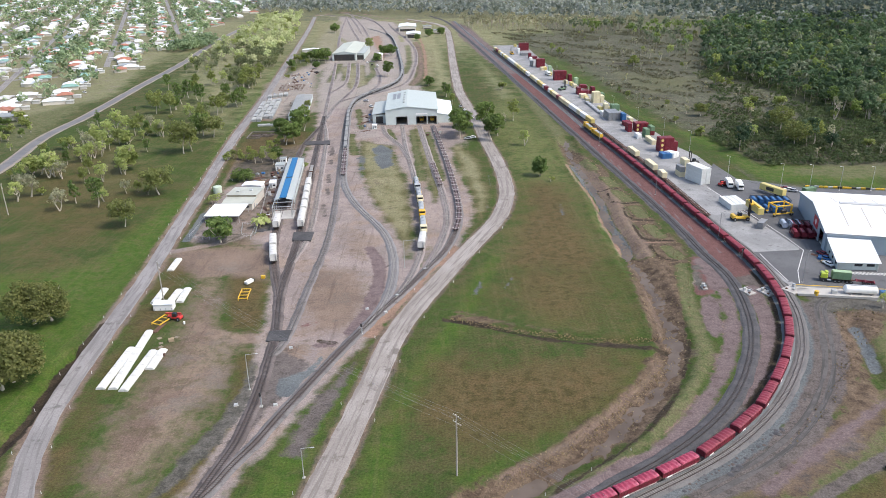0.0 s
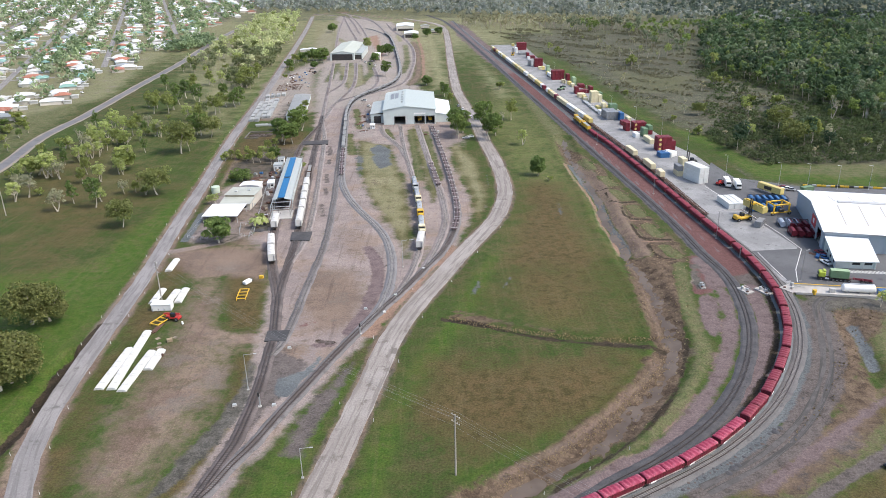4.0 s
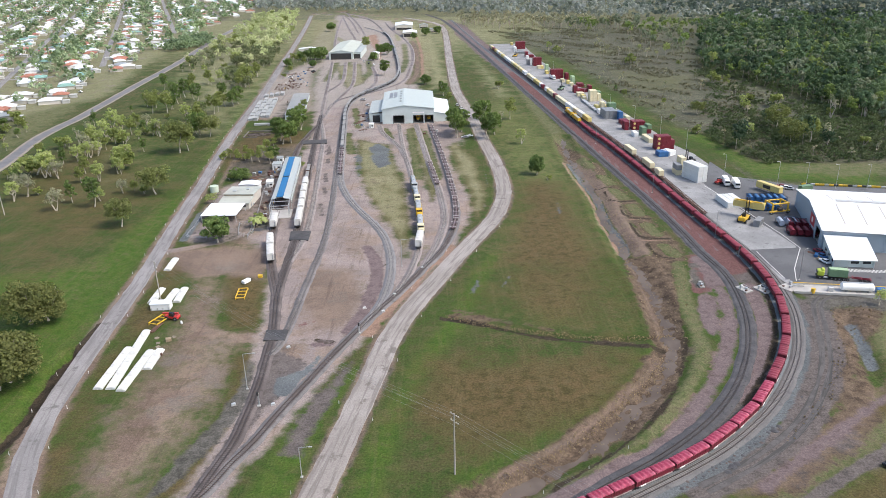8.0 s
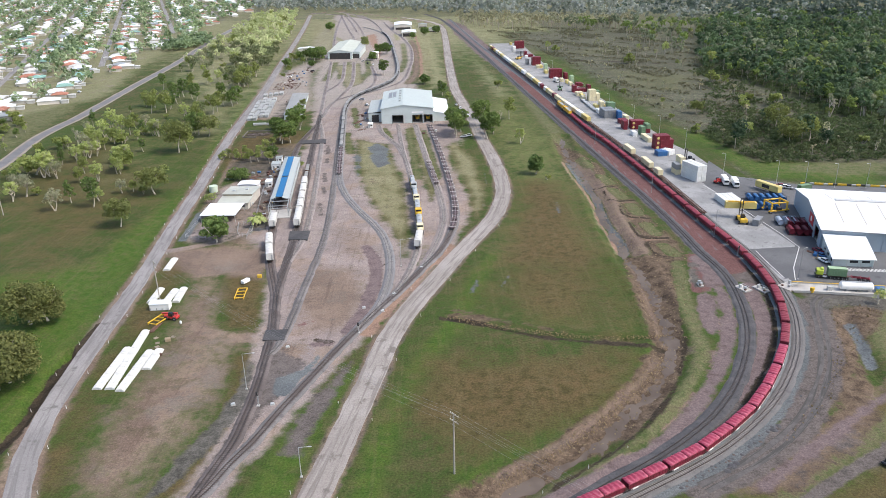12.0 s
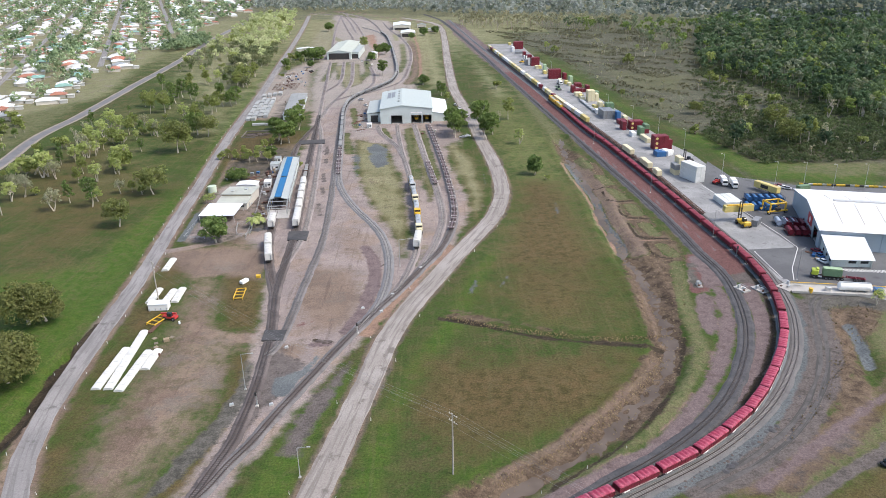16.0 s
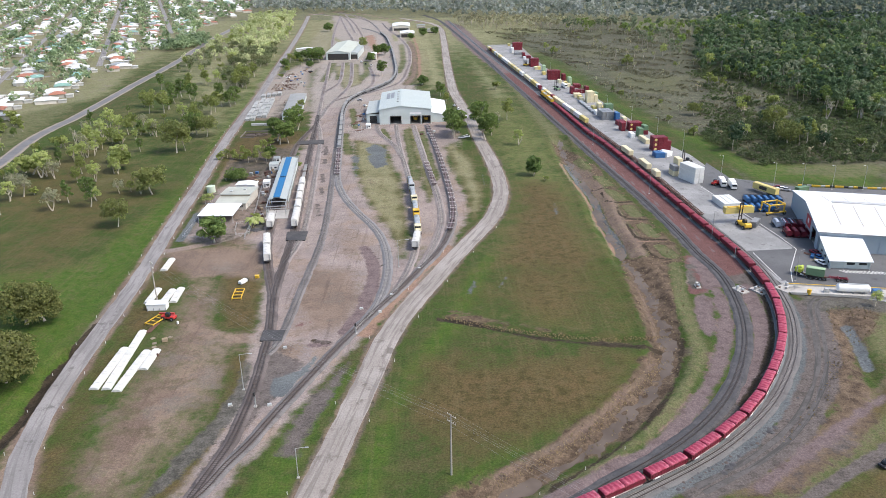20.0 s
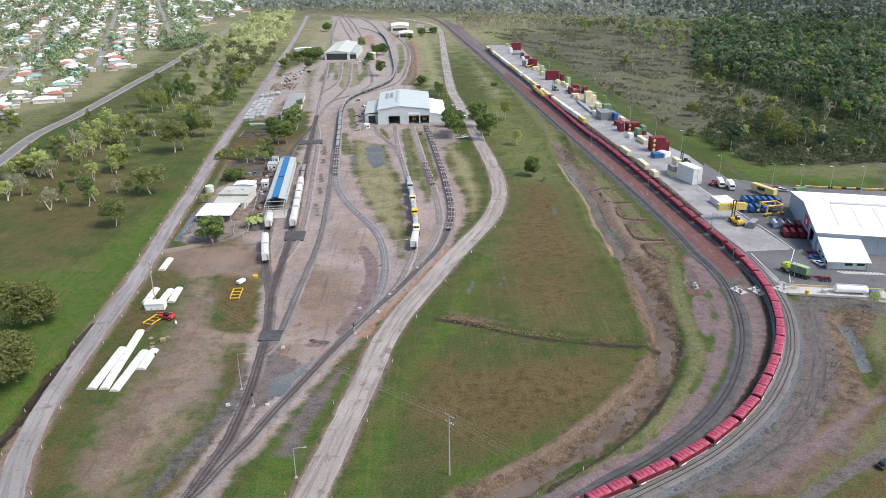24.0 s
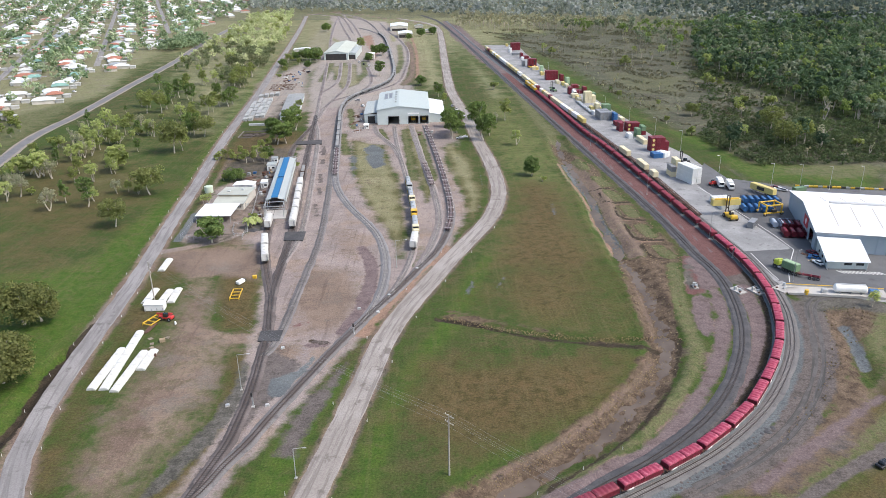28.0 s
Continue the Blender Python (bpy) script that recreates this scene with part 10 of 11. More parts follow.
for p, mt, w, a in (((16.1, 434.7), SILVER, "silver", 90), ((18.9, 437.4), WHITE, "white", 88), ((21.3, 492.8), WHITE, "white", 5), ((18.8, 505.7), SILVER, "silver", 8), ((16.9, 519.2), WHITE, "white", 8), ((14.4, 531.3), SILVER, "silver", 8),
                    ((-73, 761), WHITE, "white", 20), ((-78, 778), SILVER, "silver", 10), ((-67, 745), BLACKC, "dark", 0), ((-61, 737), WHITE, "white", 0), ((-56.2, 558.8), SILVER, "silver", 70), ((-50.5, 537), WHITE, "white", 30),
                    ((-90, 333.6), SILVER, "silver", 30), ((-89.8, 343.3), BLACKC, "dark", 40), ((-131, 670.3), WHITE, "white", 80), ((-115, 701), BLACKC, "dark", 100), ((139.3, 249.1), RED, "red", 20), ((138.1, 244.9), BLUE, "blue", 20), ((136.9, 239.8), WHITE, "white", 15),
                    ((160.4, 325.4), WHITE, "white", 60), ((161.5, 323.6), SILVER, "silver", 60), ((159.4, 327.2), RED, "red", 60), ((-328, 652), BLACKC, "dark", 60), ((-294.7, 616.6), WHITE, "white", 50)):
    car(pose(p[0], p[1], 0.16, rz=a), mt, w)


def equipment_pad(at, turn, w, d, label):
    t = thing("trackside_equipment", pose(at[0], at[1], 0, rz=turn), label, "equipment")
    part("pad", Geo().box((0, 0, 0.21), (w, d, 0.42), bevel=0.03), CONCRETE, t)
    part("cabinet", Geo().box((-w * 0.2, d * 0.15, 0.9), (0.9, 0.7, 1.4), bevel=0.05), PALE, t)
    part("crate", Geo().box((w * 0.1, -d * 0.12, 0.75), (0.7, 1.1, 0.65), bevel=0.04), PALE, t)
    part("valve_box", Geo().box((-w * 0.25, -d * 0.32, 0.62), (0.6, 0.6, 0.4), bevel=0.04), RUST, t)
    part("pipe_frame", Geo().tube((w * 0.25, -d * 0.3, 0.2), (w * 0.25, -d * 0.3, 1.4), 0.06, n=6).tube((w * 0.25, d * 0.3, 0.2), (w * 0.25, d * 0.3, 1.4), 0.06, n=6).tube((w * 0.25, -d * 0.3, 1.4), (w * 0.25, d * 0.3, 1.4), 0.06, n=6), PALE, t)


equipment_pad((100.2, 219.4), 24, 3.0, 5.0, "pale concrete pad with cabinets between the tracks")
equipment_pad((105.9, 218.6), 24, 2.8, 5.6, "rusty steel frames on a pad beside the train")
equipment_pad((116.2, 220.5), -60, 5.0, 7.0, "pale concrete pad beside the outer track")
equipment_pad((87.2, 223), 0, 1.6, 3.0, "white cabinet on the red gravel")
for p in ((-24.6, 211.5), (-18.5, 208.9), (-53.3, 158.8), (-43.2, 158.5), (-44.6, 187.4), (-6.6, 242.5), (-15.5, 221.1)):
    t = thing("point_box", pose(p[0], p[1], 0, rz=20), "white trackside point machine box", "box", "trackside boxes")
    part("case", Geo().box((0, 0, 0.35), (1.0, 0.7, 0.45), bevel=0.05), PALE, t)
    part("foot", Geo().box((0, 0, 0.06), (1.2, 0.9, 0.12)), CONCRETE, t)
for p, h in (((-24.8, 195.1), 3.6), ((-46.7, 158.1), 4.2), ((109.1, 247.2), 4.0)):
    t = thing("signal_post", pose(p[0], p[1], 0), "grey railway signal post beside the track", "signal", "signals")
    part("mast", Geo().tube((0, 0, 0), (0, 0, h), 0.09, n=8), GREY, t)
    part("head", Geo().box((0, -0.12, h - 0.5), (0.5, 0.3, 1.1), bevel=0.06), DARK, t)
    part("ladder", Geo().box((0, 0.28, h * 0.45), (0.4, 0.05, h * 0.9)), PALE, t)
    part("base", Geo().box((0, 0, 0.15), (0.8, 0.8, 0.3)), CONCRETE, t)
d0 = thing("tool_bin", pose((-63.5, 237.1)[0], (-63.5, 237.1)[1], 0), "small yellow tool bin on the grass", "bin")
part("case", Geo().box((0, 0, 0.55), (1.4, 1.0, 0.9), bevel=0.06), YELLOW, d0)
part("lid", Geo().box((0, 0, 1.05), (1.5, 1.1, 0.12)), YELLOW, d0)
d1 = thing("machine_cover", pose((-67.5, 233)[0], (-67.5, 233)[1], 0, rz=-30), "white machine hood with a dark end", "machine")
part("hood", Geo().box((0, 0, 0.75), (1.6, 3.2, 1.1), bevel=0.15), WHITE, d1)
part("engine_end", Geo().box((0, 1.9, 0.7), (1.4, 0.7, 0.9), bevel=0.1), DARK, d1)


# ---------------------------------------------------------------- the depot's small things


def palm(at, height=6.5):
    t = thing("palm", pose(at[0], at[1], 0), "yellow-green palm in the depot yard", "palm")
    part("trunk", Geo().tube((0, 0, -0.1), (0.2, 0.1, height * 0.6), 0.2, 0.15, 8, False), BARK, t)
    rng2 = random.Random(4)
    for k in range(16):
        a, rise = k * 0.3927 + rng2.uniform(-0.15, 0.15), rng2.uniform(0.1, 1.5)
        g = Geo()
        top = Vector((0.2, 0.1, height * 0.6))
        pts = [top + Vector((math.cos(a) * u * 3.0, math.sin(a) * u * 3.0, rise * u * 1.6 - 2.4 * u * u)) for u in (0.0, 0.3, 0.6, 0.85, 1.0)]
        side = Vector((-math.sin(a), math.cos(a), 0))
        w = (0.06, 0.45, 0.55, 0.4, 0.05)
        verts = [q for p, ww in zip(pts, w) for q in (p - side * ww - Vector((0, 0, ww * 0.5)), p, p + side * ww - Vector((0, 0, ww * 0.5)))]
        g.put(verts, [(3 * i + j, 3 * i + j + 1, 3 * i + j + 4, 3 * i + j + 3) for i in range(4) for j in (0, 1)])
        part("frond", g, LEAF_LIME, t)


palm((-77.1, 288.1))
palm((-75.1, 292.1), 5.0)
tank = thing("water_tank", pose((-107.3, 338)[0], (-107.3, 338)[1], 0), "pale green round water tank beside the depot office", "tank")
part("shell", Geo().tube((0, 0, 0), (0, 0, 3.0), 2.0, n=20), paint("pale_green_tank", (0.50, 0.58, 0.46), 0.5, wear=0.25), tank)
part("roof", Geo().tube((0, 0, 3.0), (0, 0, 3.5), 2.05, 0.3, n=20), paint("pale_green_tank", (0.50, 0.58, 0.46)), tank)
part("pipe", Geo().tube((2.0, 0, 0.1), (2.0, 0, 2.8), 0.08, n=6), PALE, tank)


def site_cabin(at, w, d, h, turn, label, roof=ROOF_WHITE):
    t = thing("site_cabin", pose(at[0], at[1], 0, rz=turn), label, "cabin")
    part("body", Geo().box((0, 0, h / 2), (w, d, h), bevel=0.05), WHITE, t)
    part("roof", Geo().box((0, 0, h + 0.07), (w + 0.3, d + 0.3, 0.14)), roof, t)
    part("door", Geo().box((-w * 0.25, -d / 2 - 0.02, 1.05), (0.9, 0.06, 2.0)), GREY, t)
    part("window", Geo().box((w * 0.22, -d / 2 - 0.02, 1.5), (1.2, 0.06, 0.8)), GLASS, t)
    part("step", Geo().box((-w * 0.25, -d / 2 - 0.5, 0.15), (1.2, 0.8, 0.3)), CONCRETE, t)


site_cabin((-82.3, 345.6), 3.0, 5.0, 2.8, 5, "small white cabin beside the wash shed")
site_cabin((-84.8, 376.5), 4.5, 6.0, 3.0, 5, "grey-roofed cabin behind the wash shed", ROOF_GREY)
site_cabin((-85.9, 389.8), 3.2, 4.0, 2.6, 5, "low dark-roofed cabin behind the wash shed", ROOF_DARK)
site_cabin((-42.5, 467.6), 3.0, 4.0, 2.6, 2, "white cabin beside the locomotive shed")
site_cabin((-40.7, 487.3), 5.0, 3.0, 2.6, 2, "white store cabin beside the locomotive shed")


def rail_fence(points, height=1.1, step=3.0, label="low pale pipe fence round the depot yard"):
    ln = smooth_line(points, 1.0, 1)
    arc = np.r_[0, np.cumsum(np.linalg.norm(np.diff(ln, axis=0), axis=1))]
    t = thing("fence", Matrix(), label, "fence")
    me = Geo().tube((0, 0, 0), (0, 0, height), 0.05, n=6).mesh("post", PALE)
    for s in np.arange(0, arc[-1], step):
        part("post", me, PALE, t, m=pose(float(np.interp(s, arc, ln[:, 0])), float(np.interp(s, arc, ln[:, 1])), 0))
    for z in (height, height * 0.55):
        part("rail", ribbon(ln, [(-0.035, z - 0.035), (-0.035, z + 0.035), (0.035, z + 0.035), (0.035, z - 0.035)]), PALE, t)


rail_fence([(-102.3, 277.7), (-102.4, 289.4), (-103, 301.9), (-103.8, 312.4)])
rail_fence([(-102.3, 277.7), (-98, 276.3), (-93.4, 276)])
rail_fence([(-76.9, 275.2), (-77.3, 282.9), (-78.4, 296.4), (-80, 311.1), (-83, 333.2), (-84.6, 348.5)], 1.6, 2.5, "tall pale mesh fence along the depot yard")
rail_fence([(-83.9, 291.1), (-78.8, 291.5), (-76.2, 279.3), (-81.2, 278.9), (-83.9, 291.1)], 1.4, 1.8, "small pale enclosure of pipe rails by the carport")
rail_fence([(-55.7, 471.8), (-48.3, 471.2), (-46.2, 455.4), (-54.4, 456)], 1.2, 2.5, "pale pipe fence round a small enclosure")


def barrier(a, b, step=2.0):
    """A low row of concrete blocks, painted yellow and black by turns."""
    a, b = Vector(a), Vector(b)
    t = thing("barrier", Matrix(), "low yellow and black block barrier at the terminal edge", "barrier")
    n = int((b - a).length / step)
    turn = math.degrees(math.atan2(b.y - a.y, b.x - a.x))
    for k in range(n):
        c = a.lerp(b, (k + 0.5) / n)
        part("block", Geo().box((0, 0, 0.4), (step * 0.92, 0.6, 0.8), bevel=0.06), (YELLOW, DARK, PALE)[k % 3 if k % 4 else 0], t, m=pose(c.x, c.y, 0.1, rz=turn))


barrier((170.5, 330.6), (212.0, 321.9))


def rubble_mesh(seed, r, n=9, squash=0.5):
    """An uneven heap: a lumpy dome."""
    rg = random.Random(seed)
    g = Geo()
    rings = 5
    pts = [(0, 0, r * squash)]
    for i in range(1, rings + 1):
        for j in range(n):
            a = 6.283 * j / n
            q = r * i / rings * rg.uniform(0.8, 1.2)
            pts.append((math.cos(a) * q, math.sin(a) * q, (r * squash * (1 - (i / rings) ** 1.5) + rg.uniform(-0.12, 0.12) * r * squash) if i < rings else -0.05))
    faces = [(0, 1 + j, 1 + (j + 1) % n) for j in range(n)]
    for i in range(rings - 1):
        faces += [(1 + i * n + j, 1 + (i + 1) * n + j, 1 + (i + 1) * n + (j + 1) % n, 1 + i * n + (j + 1) % n) for j in range(n)]
    return g.put(pts, faces)


HEAP_BLUE = [rubble_mesh(s, 1.0).mesh("gravel_heap", BALLAST_SLATE) for s in (1, 2, 3)]
HEAP_DARK = [rubble_mesh(s, 1.0).mesh("gravel_heap", BALLAST_DARK) for s in (4, 5, 6)]
hr = random.Random(9)


def heap(at, size, kinds=HEAP_BLUE, label="low heap of blue-grey gravel beside the track"):
    m = pose(at[0], at[1], 0, rz=hr.uniform(0, 360)) @ Matrix.Diagonal((size * hr.uniform(0.8, 1.3), size, size * hr.uniform(0.3, 0.55), 1))
    single("mound", hr.choice(kinds), None, m, label, "heap", "gravel heaps")


for (a0, b0), n in (([(50.3, 124.9), (58, 129.8)], 9), ([(58, 129.8), (67.2, 135.7)], 10), ([(70.2, 137.6), (79.4, 145.9)], 8), ([(83.5, 149), (93.7, 161.5)], 7)):
    a1, b1 = Vector(a0), Vector(b0)
    for k in range(n):
        c = a1.lerp(b1, (k + hr.uniform(-0.3, 0.3)) / n)
        heap((c.x + hr.uniform(-0.8, 0.8), c.y + hr.uniform(-0.8, 0.8)), hr.uniform(0.25, 0.55), hr.choice((HEAP_BLUE, HEAP_DARK)), "small heap of spilled ballast along the track")
for p, s in (((63.2, 130.8), 1.1), ((64.6, 131.9), 0.9), ((77.8, 143.3), 1.0), ((79.6, 145), 0.8), ((61.7, 129.3), 0.8)):
    heap(p, s)
for p, s in (((-74.8, 285.3), 2.2), ((-74.5, 290.7), 1.6), ((-84.3, 358), 1.8)):
    heap(p, s, HEAP_BLUE, "grey heap of scrap and gravel in the depot")
for k in range(9):
    heap((-118 + 1.9 * k, 452 + 5 * hr.random()), hr.uniform(1.2, 2.4), HEAP_DARK, "low dark spoil heap in the storage bay")
for p, s in (((-35.1, 190.7), 0.9), ((-33.8, 190), 1.1), ((-32.7, 190.6), 0.8), ((-36.1, 191.1), 0.7)):
    heap(p, s, HEAP_DARK, "dark brown soil heap beside the track")


# ---------------------------------------------------------------- loose stores about the depot
store_rng = random.Random(17)
PALLET = comb(5, 0.24, 0.15, 0.0, 0.15, -0.6, 0.6, 0.08)
PALLET = PALLET.mesh("pallet", paint("grey_pallet_timber", (0.30, 0.25, 0.19), 0.9, wear=0.4, by_object=0.4))
CRATE = Geo().box((0, 0, 0.5), (1.2, 1.6, 0.9), bevel=0.04)
for k in (-0.6, 0.0, 0.6):
    CRATE.box((0, k, 0.5), (1.26, 0.1, 0.94))
CRATES = [CRATE.mesh("crate", m) for m in (paint("crate_timber", (0.34, 0.26, 0.17), 0.85, wear=0.4, by_object=0.3), BLUE, RUST, PALE)]
DRUM = Geo().tube((0, 0, 0), (0, 0, 0.9), 0.3, n=12).tube((0, 0, 0.28), (0, 0, 0.33), 0.32, n=12).tube((0, 0, 0.58), (0, 0, 0.63), 0.32, n=12)
DRUMS = [DRUM.mesh("drum", m) for m in (BLUE, RUST, WHITE, YELLOW)]
PIPE = Geo().tube((0, -3.0, 0.18), (0, 3.0, 0.18), 0.18, n=8).mesh("pipe", RUST)


def stores(poly, n, where):
    """Pallets, crates, drums and pipes lying about inside an outline."""
    q = np.array(poly)
    lo, hi = q.min(0), q.max(0)
    made = 0
    while made < n:
        p = (store_rng.uniform(lo[0], hi[0]), store_rng.uniform(lo[1], hi[1]))
        if not inside(np.array([p]), poly)[0]:
            continue
        made += 1
        m = pose(p[0], p[1], 0.02, rz=store_rng.uniform(0, 180))
        pick = store_rng.random()
        if pick < 0.35:
            single("pallet", PALLET, None, m, f"grey timber pallet lying {where}", "pallet", "loose stores")
        elif pick < 0.7:
            single("crate", store_rng.choice(CRATES), None, m, f"battened crate standing {where}", "crate", "loose stores")
        elif pick < 0.88:
            single("drum", store_rng.choice(DRUMS), None, m, f"steel drum standing {where}", "drum", "loose stores")
        else:
            t = thing("pipe_bundle", m, f"rusty pipes lying {where}", "pipes", "loose stores")
            for k in range(4):
                part("pipe", PIPE, None, t, m=pose(0.4 * k - 0.6, store_rng.uniform(-0.3, 0.3), 0))


stores([(-81.9, 330.5), (-85.5, 358.1), (-87.2, 380.9), (-83.9, 376.4), (-80.3, 346.4), (-79.4, 328.7)], 16, "beside the wash shed")
stores([(-91.3, 327.7), (-91.5, 347), (-90.4, 354.5), (-84.6, 333.3), (-83.8, 311.3)], 14, "in the depot yard")
stores([(-55.7, 517.6), (-48.3, 524.7), (-41, 470.7), (-45.5, 455.3), (-54.9, 478.3)], 16, "beside the locomotive shed")
stores([(-136.3, 577.4), (-131, 745), (-112.5, 668.3), (-100.1, 521.3)], 26, "in the store yard")
stores([(-134.3, 640), (-136, 690), (-120, 730), (-112, 690), (-118, 640)], 38, "in the far store yard")
stores([(-82, 300), (-80, 326), (-73, 322), (-72, 296)], 22, "beside the wash shed")
stores([(-96, 347), (-84, 347), (-82, 372), (-95, 368)], 26, "behind the depot office")
stores([(-12, 455), (2, 455), (4, 440), (-10, 440)], 8, "before the locomotive shed")
stores([(-89.2, 196), (-87.2, 209.2), (-80.3, 204.3), (-79.4, 181.3)], 8, "among the wagon covers")
stores([(137.5, 251.9), (138.7, 249.1), (136.3, 239.8), (134.4, 240.9)], 8, "beside the warehouse office")


# ---------------------------------------------------------------- things that move


def way_at(t, behind=0.0):
    """Metres that the ore train has gone after t seconds; its tail (metres behind) lags as the slack runs out."""
    lag = 8.4 * max(0.0, (t - 14.5) / 13.5) ** 1.6
    return 4.72 * t + 0.029 * t * t - lag * min(1.0, max(0.0, (behind - 150.0) / 230.0))


def reach_stacker():
    t = thing("reach_stacker", Matrix(), "yellow reach stacker carrying a long yellow container", "vehicle")
    part("chassis", Geo().box((0, -0.5, 1.35), (3.0, 7.0, 1.1), bevel=0.2).box((0, -3.4, 1.9), (2.9, 1.6, 1.3), bevel=0.25), YELLOW, t)
    part("cab", Geo().box((0, -0.8, 2.7), (1.5, 1.7, 1.6), bevel=0.15), GLASS, t, "dark glazed cab")
    part("mast", Geo().box((-0.55, 3.1, 4.6), (0.3, 0.4, 8.6)).box((0.55, 3.1, 4.6), (0.3, 0.4, 8.6)).box((0, 3.1, 8.9), (1.4, 0.4, 0.3)).box((0, 3.1, 3.6), (1.4, 0.35, 0.3)), DARK, t)
    for sx, y, r in ((-1, 2.1, 0.85), (1, 2.1, 0.85), (-1, -3.2, 0.75), (1, -3.2, 0.75)):
        tyre_wheel(t, (sx * 1.5, y, r), r, 0.8)
    part("spreader", Geo().box((0, 4.6, 7.15), (10.5, 0.7, 0.45), bevel=0.05).box((0, 3.8, 7.0), (2.0, 1.6, 0.7)), YELLOW, t)
    c = container(Matrix(), PALE_YELLOW, "yellow", 12.19, "held by the reach stacker", "lifted container")
    c.parent = t
    c.matrix_local = pose(0, 5.1, 4.3, rz=90)
    del c["category"], c["group"]
    return t


def forklift(label, material):
    t = thing("container_forklift", Matrix(), label, "vehicle")
    part("chassis", Geo().box((0, -0.4, 1.3), (2.6, 5.4, 1.2), bevel=0.2), material, t)
    part("cab", Geo().box((0, -0.6, 2.5), (1.5, 1.6, 1.4), bevel=0.15), GLASS, t)
    part("mast", Geo().box((-0.6, 2.6, 3.9), (0.3, 0.4, 7.4)).box((0.6, 2.6, 3.9), (0.3, 0.4, 7.4)).box((0, 2.6, 7.4), (1.5, 0.4, 0.3)), DARK, t)
    part("carriage", Geo().box((0, 3.0, 2.4), (4.5, 0.4, 0.8)), material, t)
    for sx, y in product((-1, 1), (1.7, -2.4)):
        tyre_wheel(t, (sx * 1.3, y, 0.75), 0.75, 0.6)
    return t


def prime_mover():
    t = thing("prime_mover", Matrix(), "lime yellow prime mover pulling two trailers", "truck")
    part("cab", Geo().box((0, 1.6, 2.15), (2.4, 2.2, 1.9), bevel=0.25), LIME, t)
    part("windscreen", Geo().box((0, 2.78, 2.4), (2.1, 0.08, 0.9)), GLASS, t)
    part("wind_deflector", Geo().box((0, 0.9, 3.35), (1.9, 0.9, 0.4), bevel=0.12), LIME, t)
    part("bumper", Geo().box((0, 1.7, 0.85), (2.35, 2.3, 0.75), bevel=0.1), DARK, t)
    part("chassis", Geo().box((0, -1.0, 0.85), (1.0, 6.0, 0.35)), DARK, t)
    for sx in (-1, 1):
        part("fuel_tank", Geo().tube((sx * 0.95, -0.6, 0.8), (sx * 0.95, 0.6, 0.8), 0.32, n=10), PALE, t)
        for y in (1.7, -1.9, -3.1):
            tyre_wheel(t, (sx * 1.02, y, 0.52), 0.52, 0.35)
    return t


def loaded_trailer():
    t = thing("skeletal_trailer", Matrix(), "trailer with a ribbed green open-top container", "trailer")
    part("chassis", Geo().box((0, 0, 1.05), (1.1, 7.6, 0.35)).box((0, -2.6, 1.2), (2.4, 0.3, 0.2)).box((0, 2.6, 1.2), (2.4, 0.3, 0.2)), RUST, t)
    b = Geo().box((0, 0, 2.5), (2.4, 5.8, 2.3))
    for k in range(7):
        b.box((-1.23, -2.7 + 0.9 * k, 2.6), (0.08, 0.16, 2.4)).box((1.23, -2.7 + 0.9 * k, 2.6), (0.08, 0.16, 2.4))
    part("bin", b, GREEN, t, "ribbed green bin")
    part("load_cover", Geo().box((0, 0, 3.9), (2.2, 5.8, 0.2), bevel=0.08), paint("faded_green_tarp", (0.30, 0.42, 0.26), 0.8, wear=0.35), t)
    for sx, k in product((-1, 1), range(3)):
        tyre_wheel(t, (sx * 1.02, -3.1 + 1.25 * k, 0.52), 0.52, 0.4)
    return t


def empty_trailer():
    t = thing("skeletal_trailer", Matrix(), "empty dark red skeletal trailer at the rear", "trailer")
    part("chassis", Geo().box((-0.45, 0, 1.1), (0.18, 5.8, 0.35)).box((0.45, 0, 1.1), (0.18, 5.8, 0.35)).box((0, 3.3, 1.0), (0.3, 1.6, 0.2)), RED, t)
    for y in (-2.7, 0.0, 2.6):
        part("cross_beam", Geo().box((0, y, 1.2), (2.4, 0.3, 0.22)), RED, t)
    for sx, k in product((-1, 1), range(3)):
        tyre_wheel(t, (sx * 1.02, -2.3 + 1.3 * k, 0.52), 0.52, 0.4)
    return t


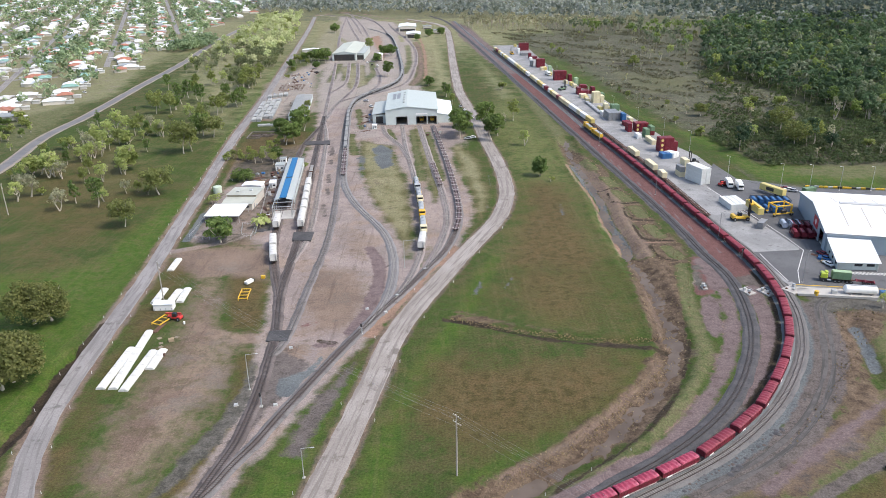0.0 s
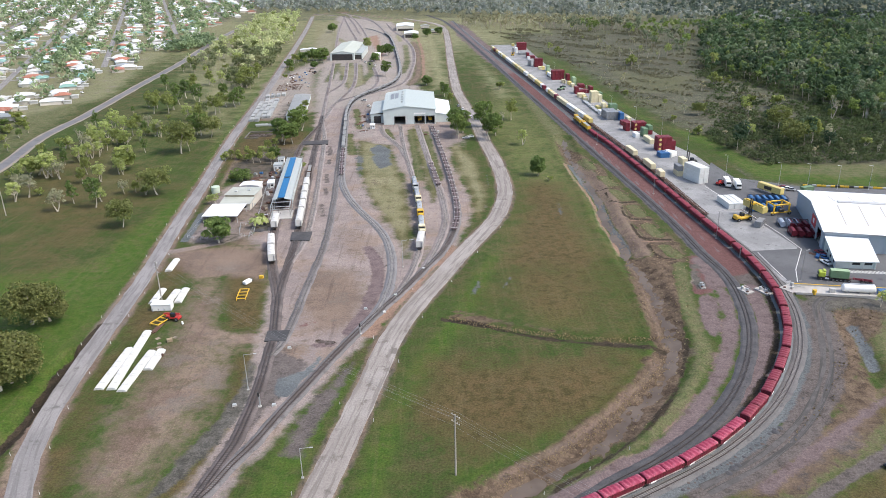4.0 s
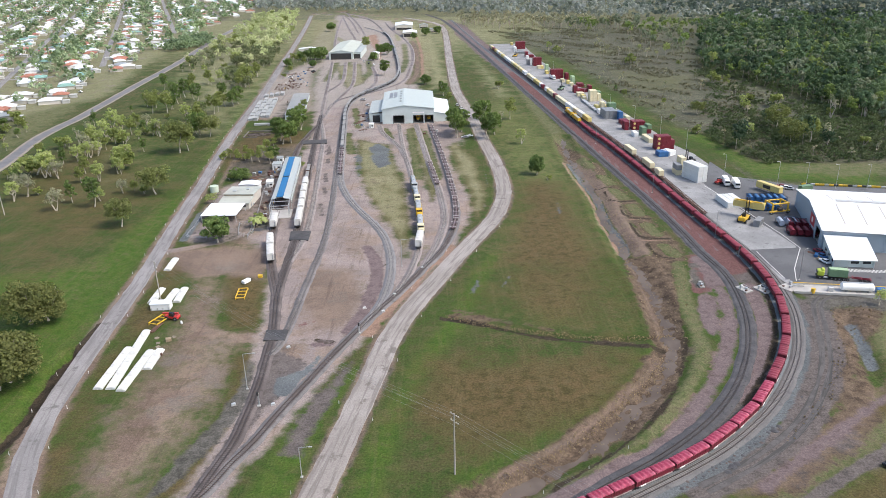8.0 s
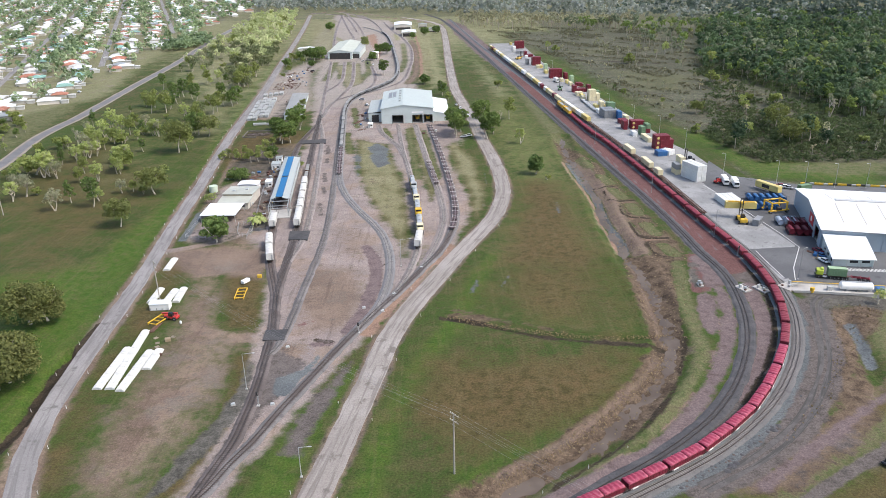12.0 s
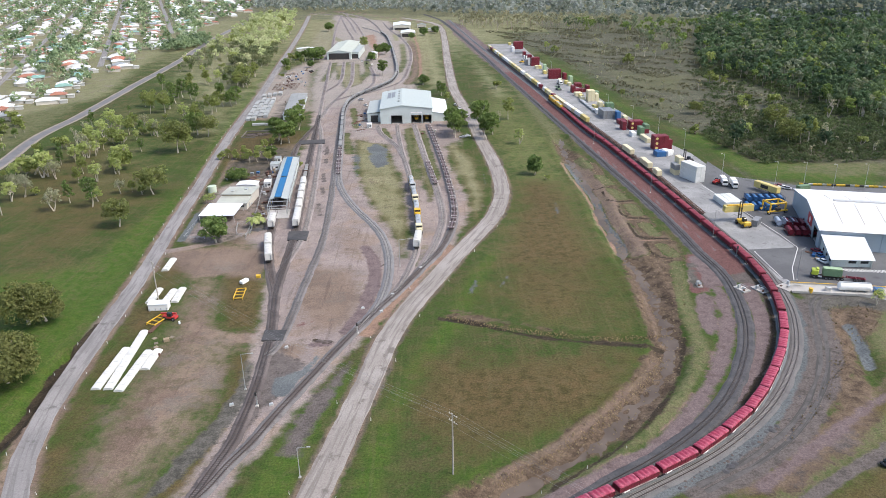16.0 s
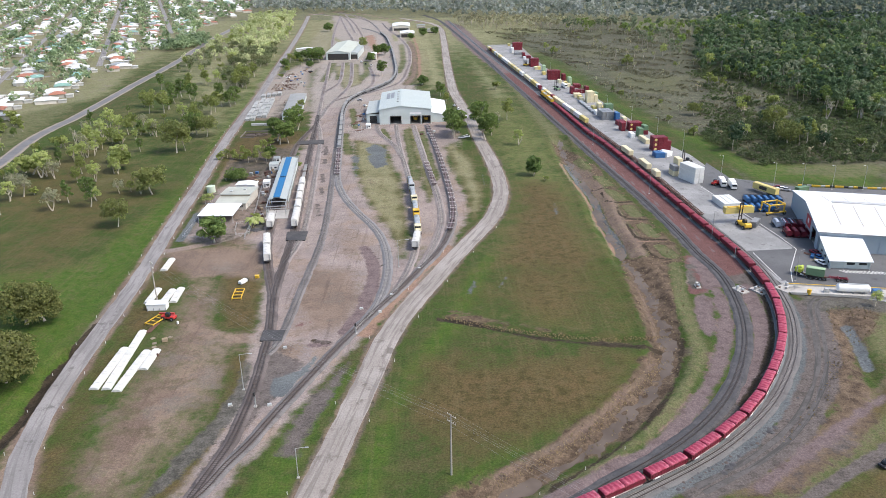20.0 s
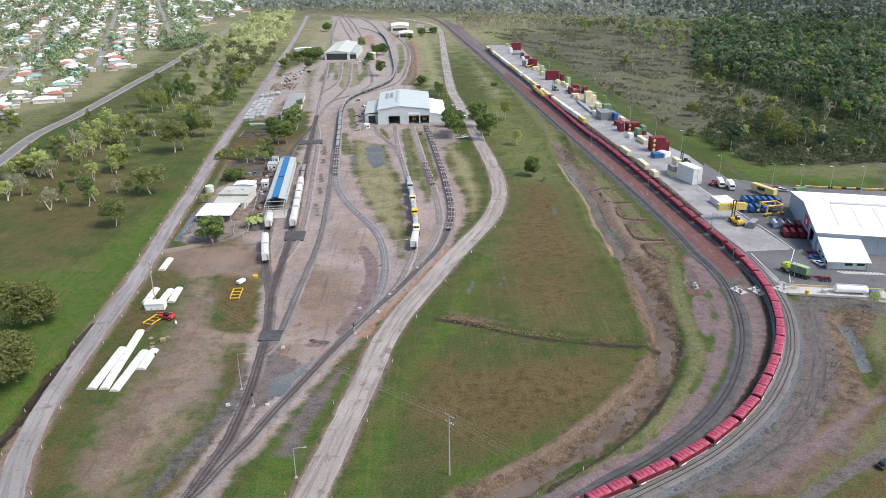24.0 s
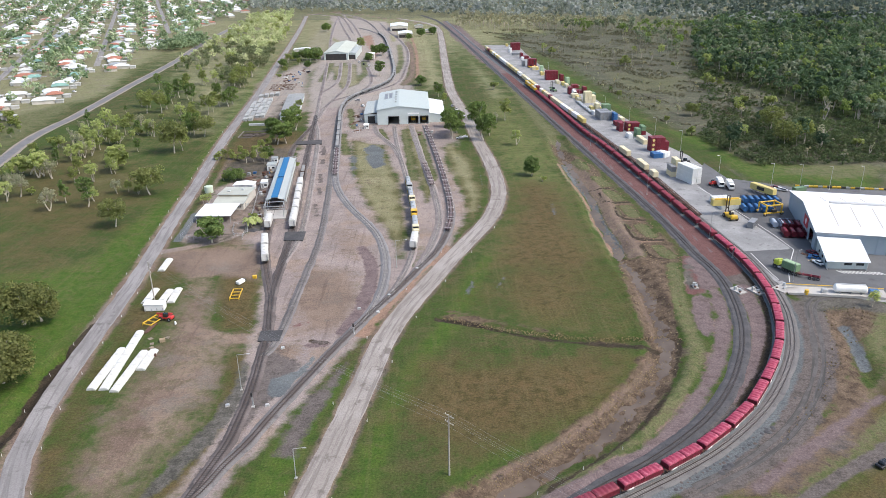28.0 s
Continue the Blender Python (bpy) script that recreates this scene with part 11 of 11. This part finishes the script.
def motions():
    times = [2.0 * i for i in range(15)]
    for s, ob in train:
        walk(ob, [(t, TRAIN_WAY.place(s + way_at(t, first_wagon - s))) for t in times])
    # reach stacker swings its load from east to north and creeps away
    st = reach_stacker()
    spots = [(0, (124, 287.5), -88), (3, (124.8, 286.5), -82), (6, (125.7, 285.2), -52), (9, (125, 283.7), -30), (12, (123.9, 282.1), -10), (15, (123.5, 279.6), 4), (18, (123.9, 277.7), 6),
             (21, (124.2, 279.1), 6), (24, (123.8, 283), 5), (26, (123.7, 286.8), 5), (28, (123.7, 288.8), 5)]
    walk(st, [(t, pose(p[0], p[1], PAD_Z, rz=a)) for t, p, a in spots])
    # far forklift and white truck
    fk = forklift("distant green container forklift on the terminal yard", GREEN)
    walk(fk, [(t, pose(p[0], p[1], PAD_Z, rz=a)) for t, p, a in ((0, (97.3, 591.5), -60), (6, (97.9, 587.7), -40), (12, (97.4, 582.5), -10), (21, (97.5, 589.1), 20), (28, (95.8, 585.6), 25))])
    black = forklift("black container forklift standing beside the stacked boxes", DARK)
    black.matrix_world = pose(130.9, 371.4, PAD_Z, rz=120)
    fy = forklift("distant yellow container forklift on the terminal yard", YELLOW)
    walk(fy, [(t, pose(p[0], p[1], PAD_Z, rz=a)) for t, p, a in ((0, (77, 805), 10), (8, (81, 776), -30), (16, (86, 732), -80), (28, (94, 706), -110))])
    wt = road_truck(Matrix(), WHITE, "white box truck driving down the terminal yard", WHITE)
    walk(wt, [(t, pose(p[0], p[1], PAD_Z, rz=-168)) for t, p in ((0, (96.1, 664.5)), (6, (98.6, 644.6)), (12, (100.3, 618.4)), (18, (103.8, 604.3)), (24, (107.6, 582)), (28, (109.1, 569.9)))])
    # road train crosses the apron
    lane = Way(smooth_line([(157.4, 215.9), (148.7, 220.1), (141.2, 223.5), (134.7, 225.6), (128.4, 227.2), (125.7, 229.6), (123.5, 233.5), (122.3, 236), (121, 239), (117.8, 244.8)], 1.0))
    cab_at = lane.nearest((128.9, 227.2))
    shift = [(0, 0.0), (13, 0.0), (15, 0.3), (18, 3.2), (21, 7.0), (24, 10.2), (26, 11.9), (28, 13.4)]
    for ob, back, span in ((prime_mover(), 1.9, 1.6), (loaded_trailer(), 5.6, 2.6), (empty_trailer(), 13.0, 2.2)):
        walk(ob, [(t, lane.place(cab_at - back + d, span, 0.15)) for t, d in shift])


motions()
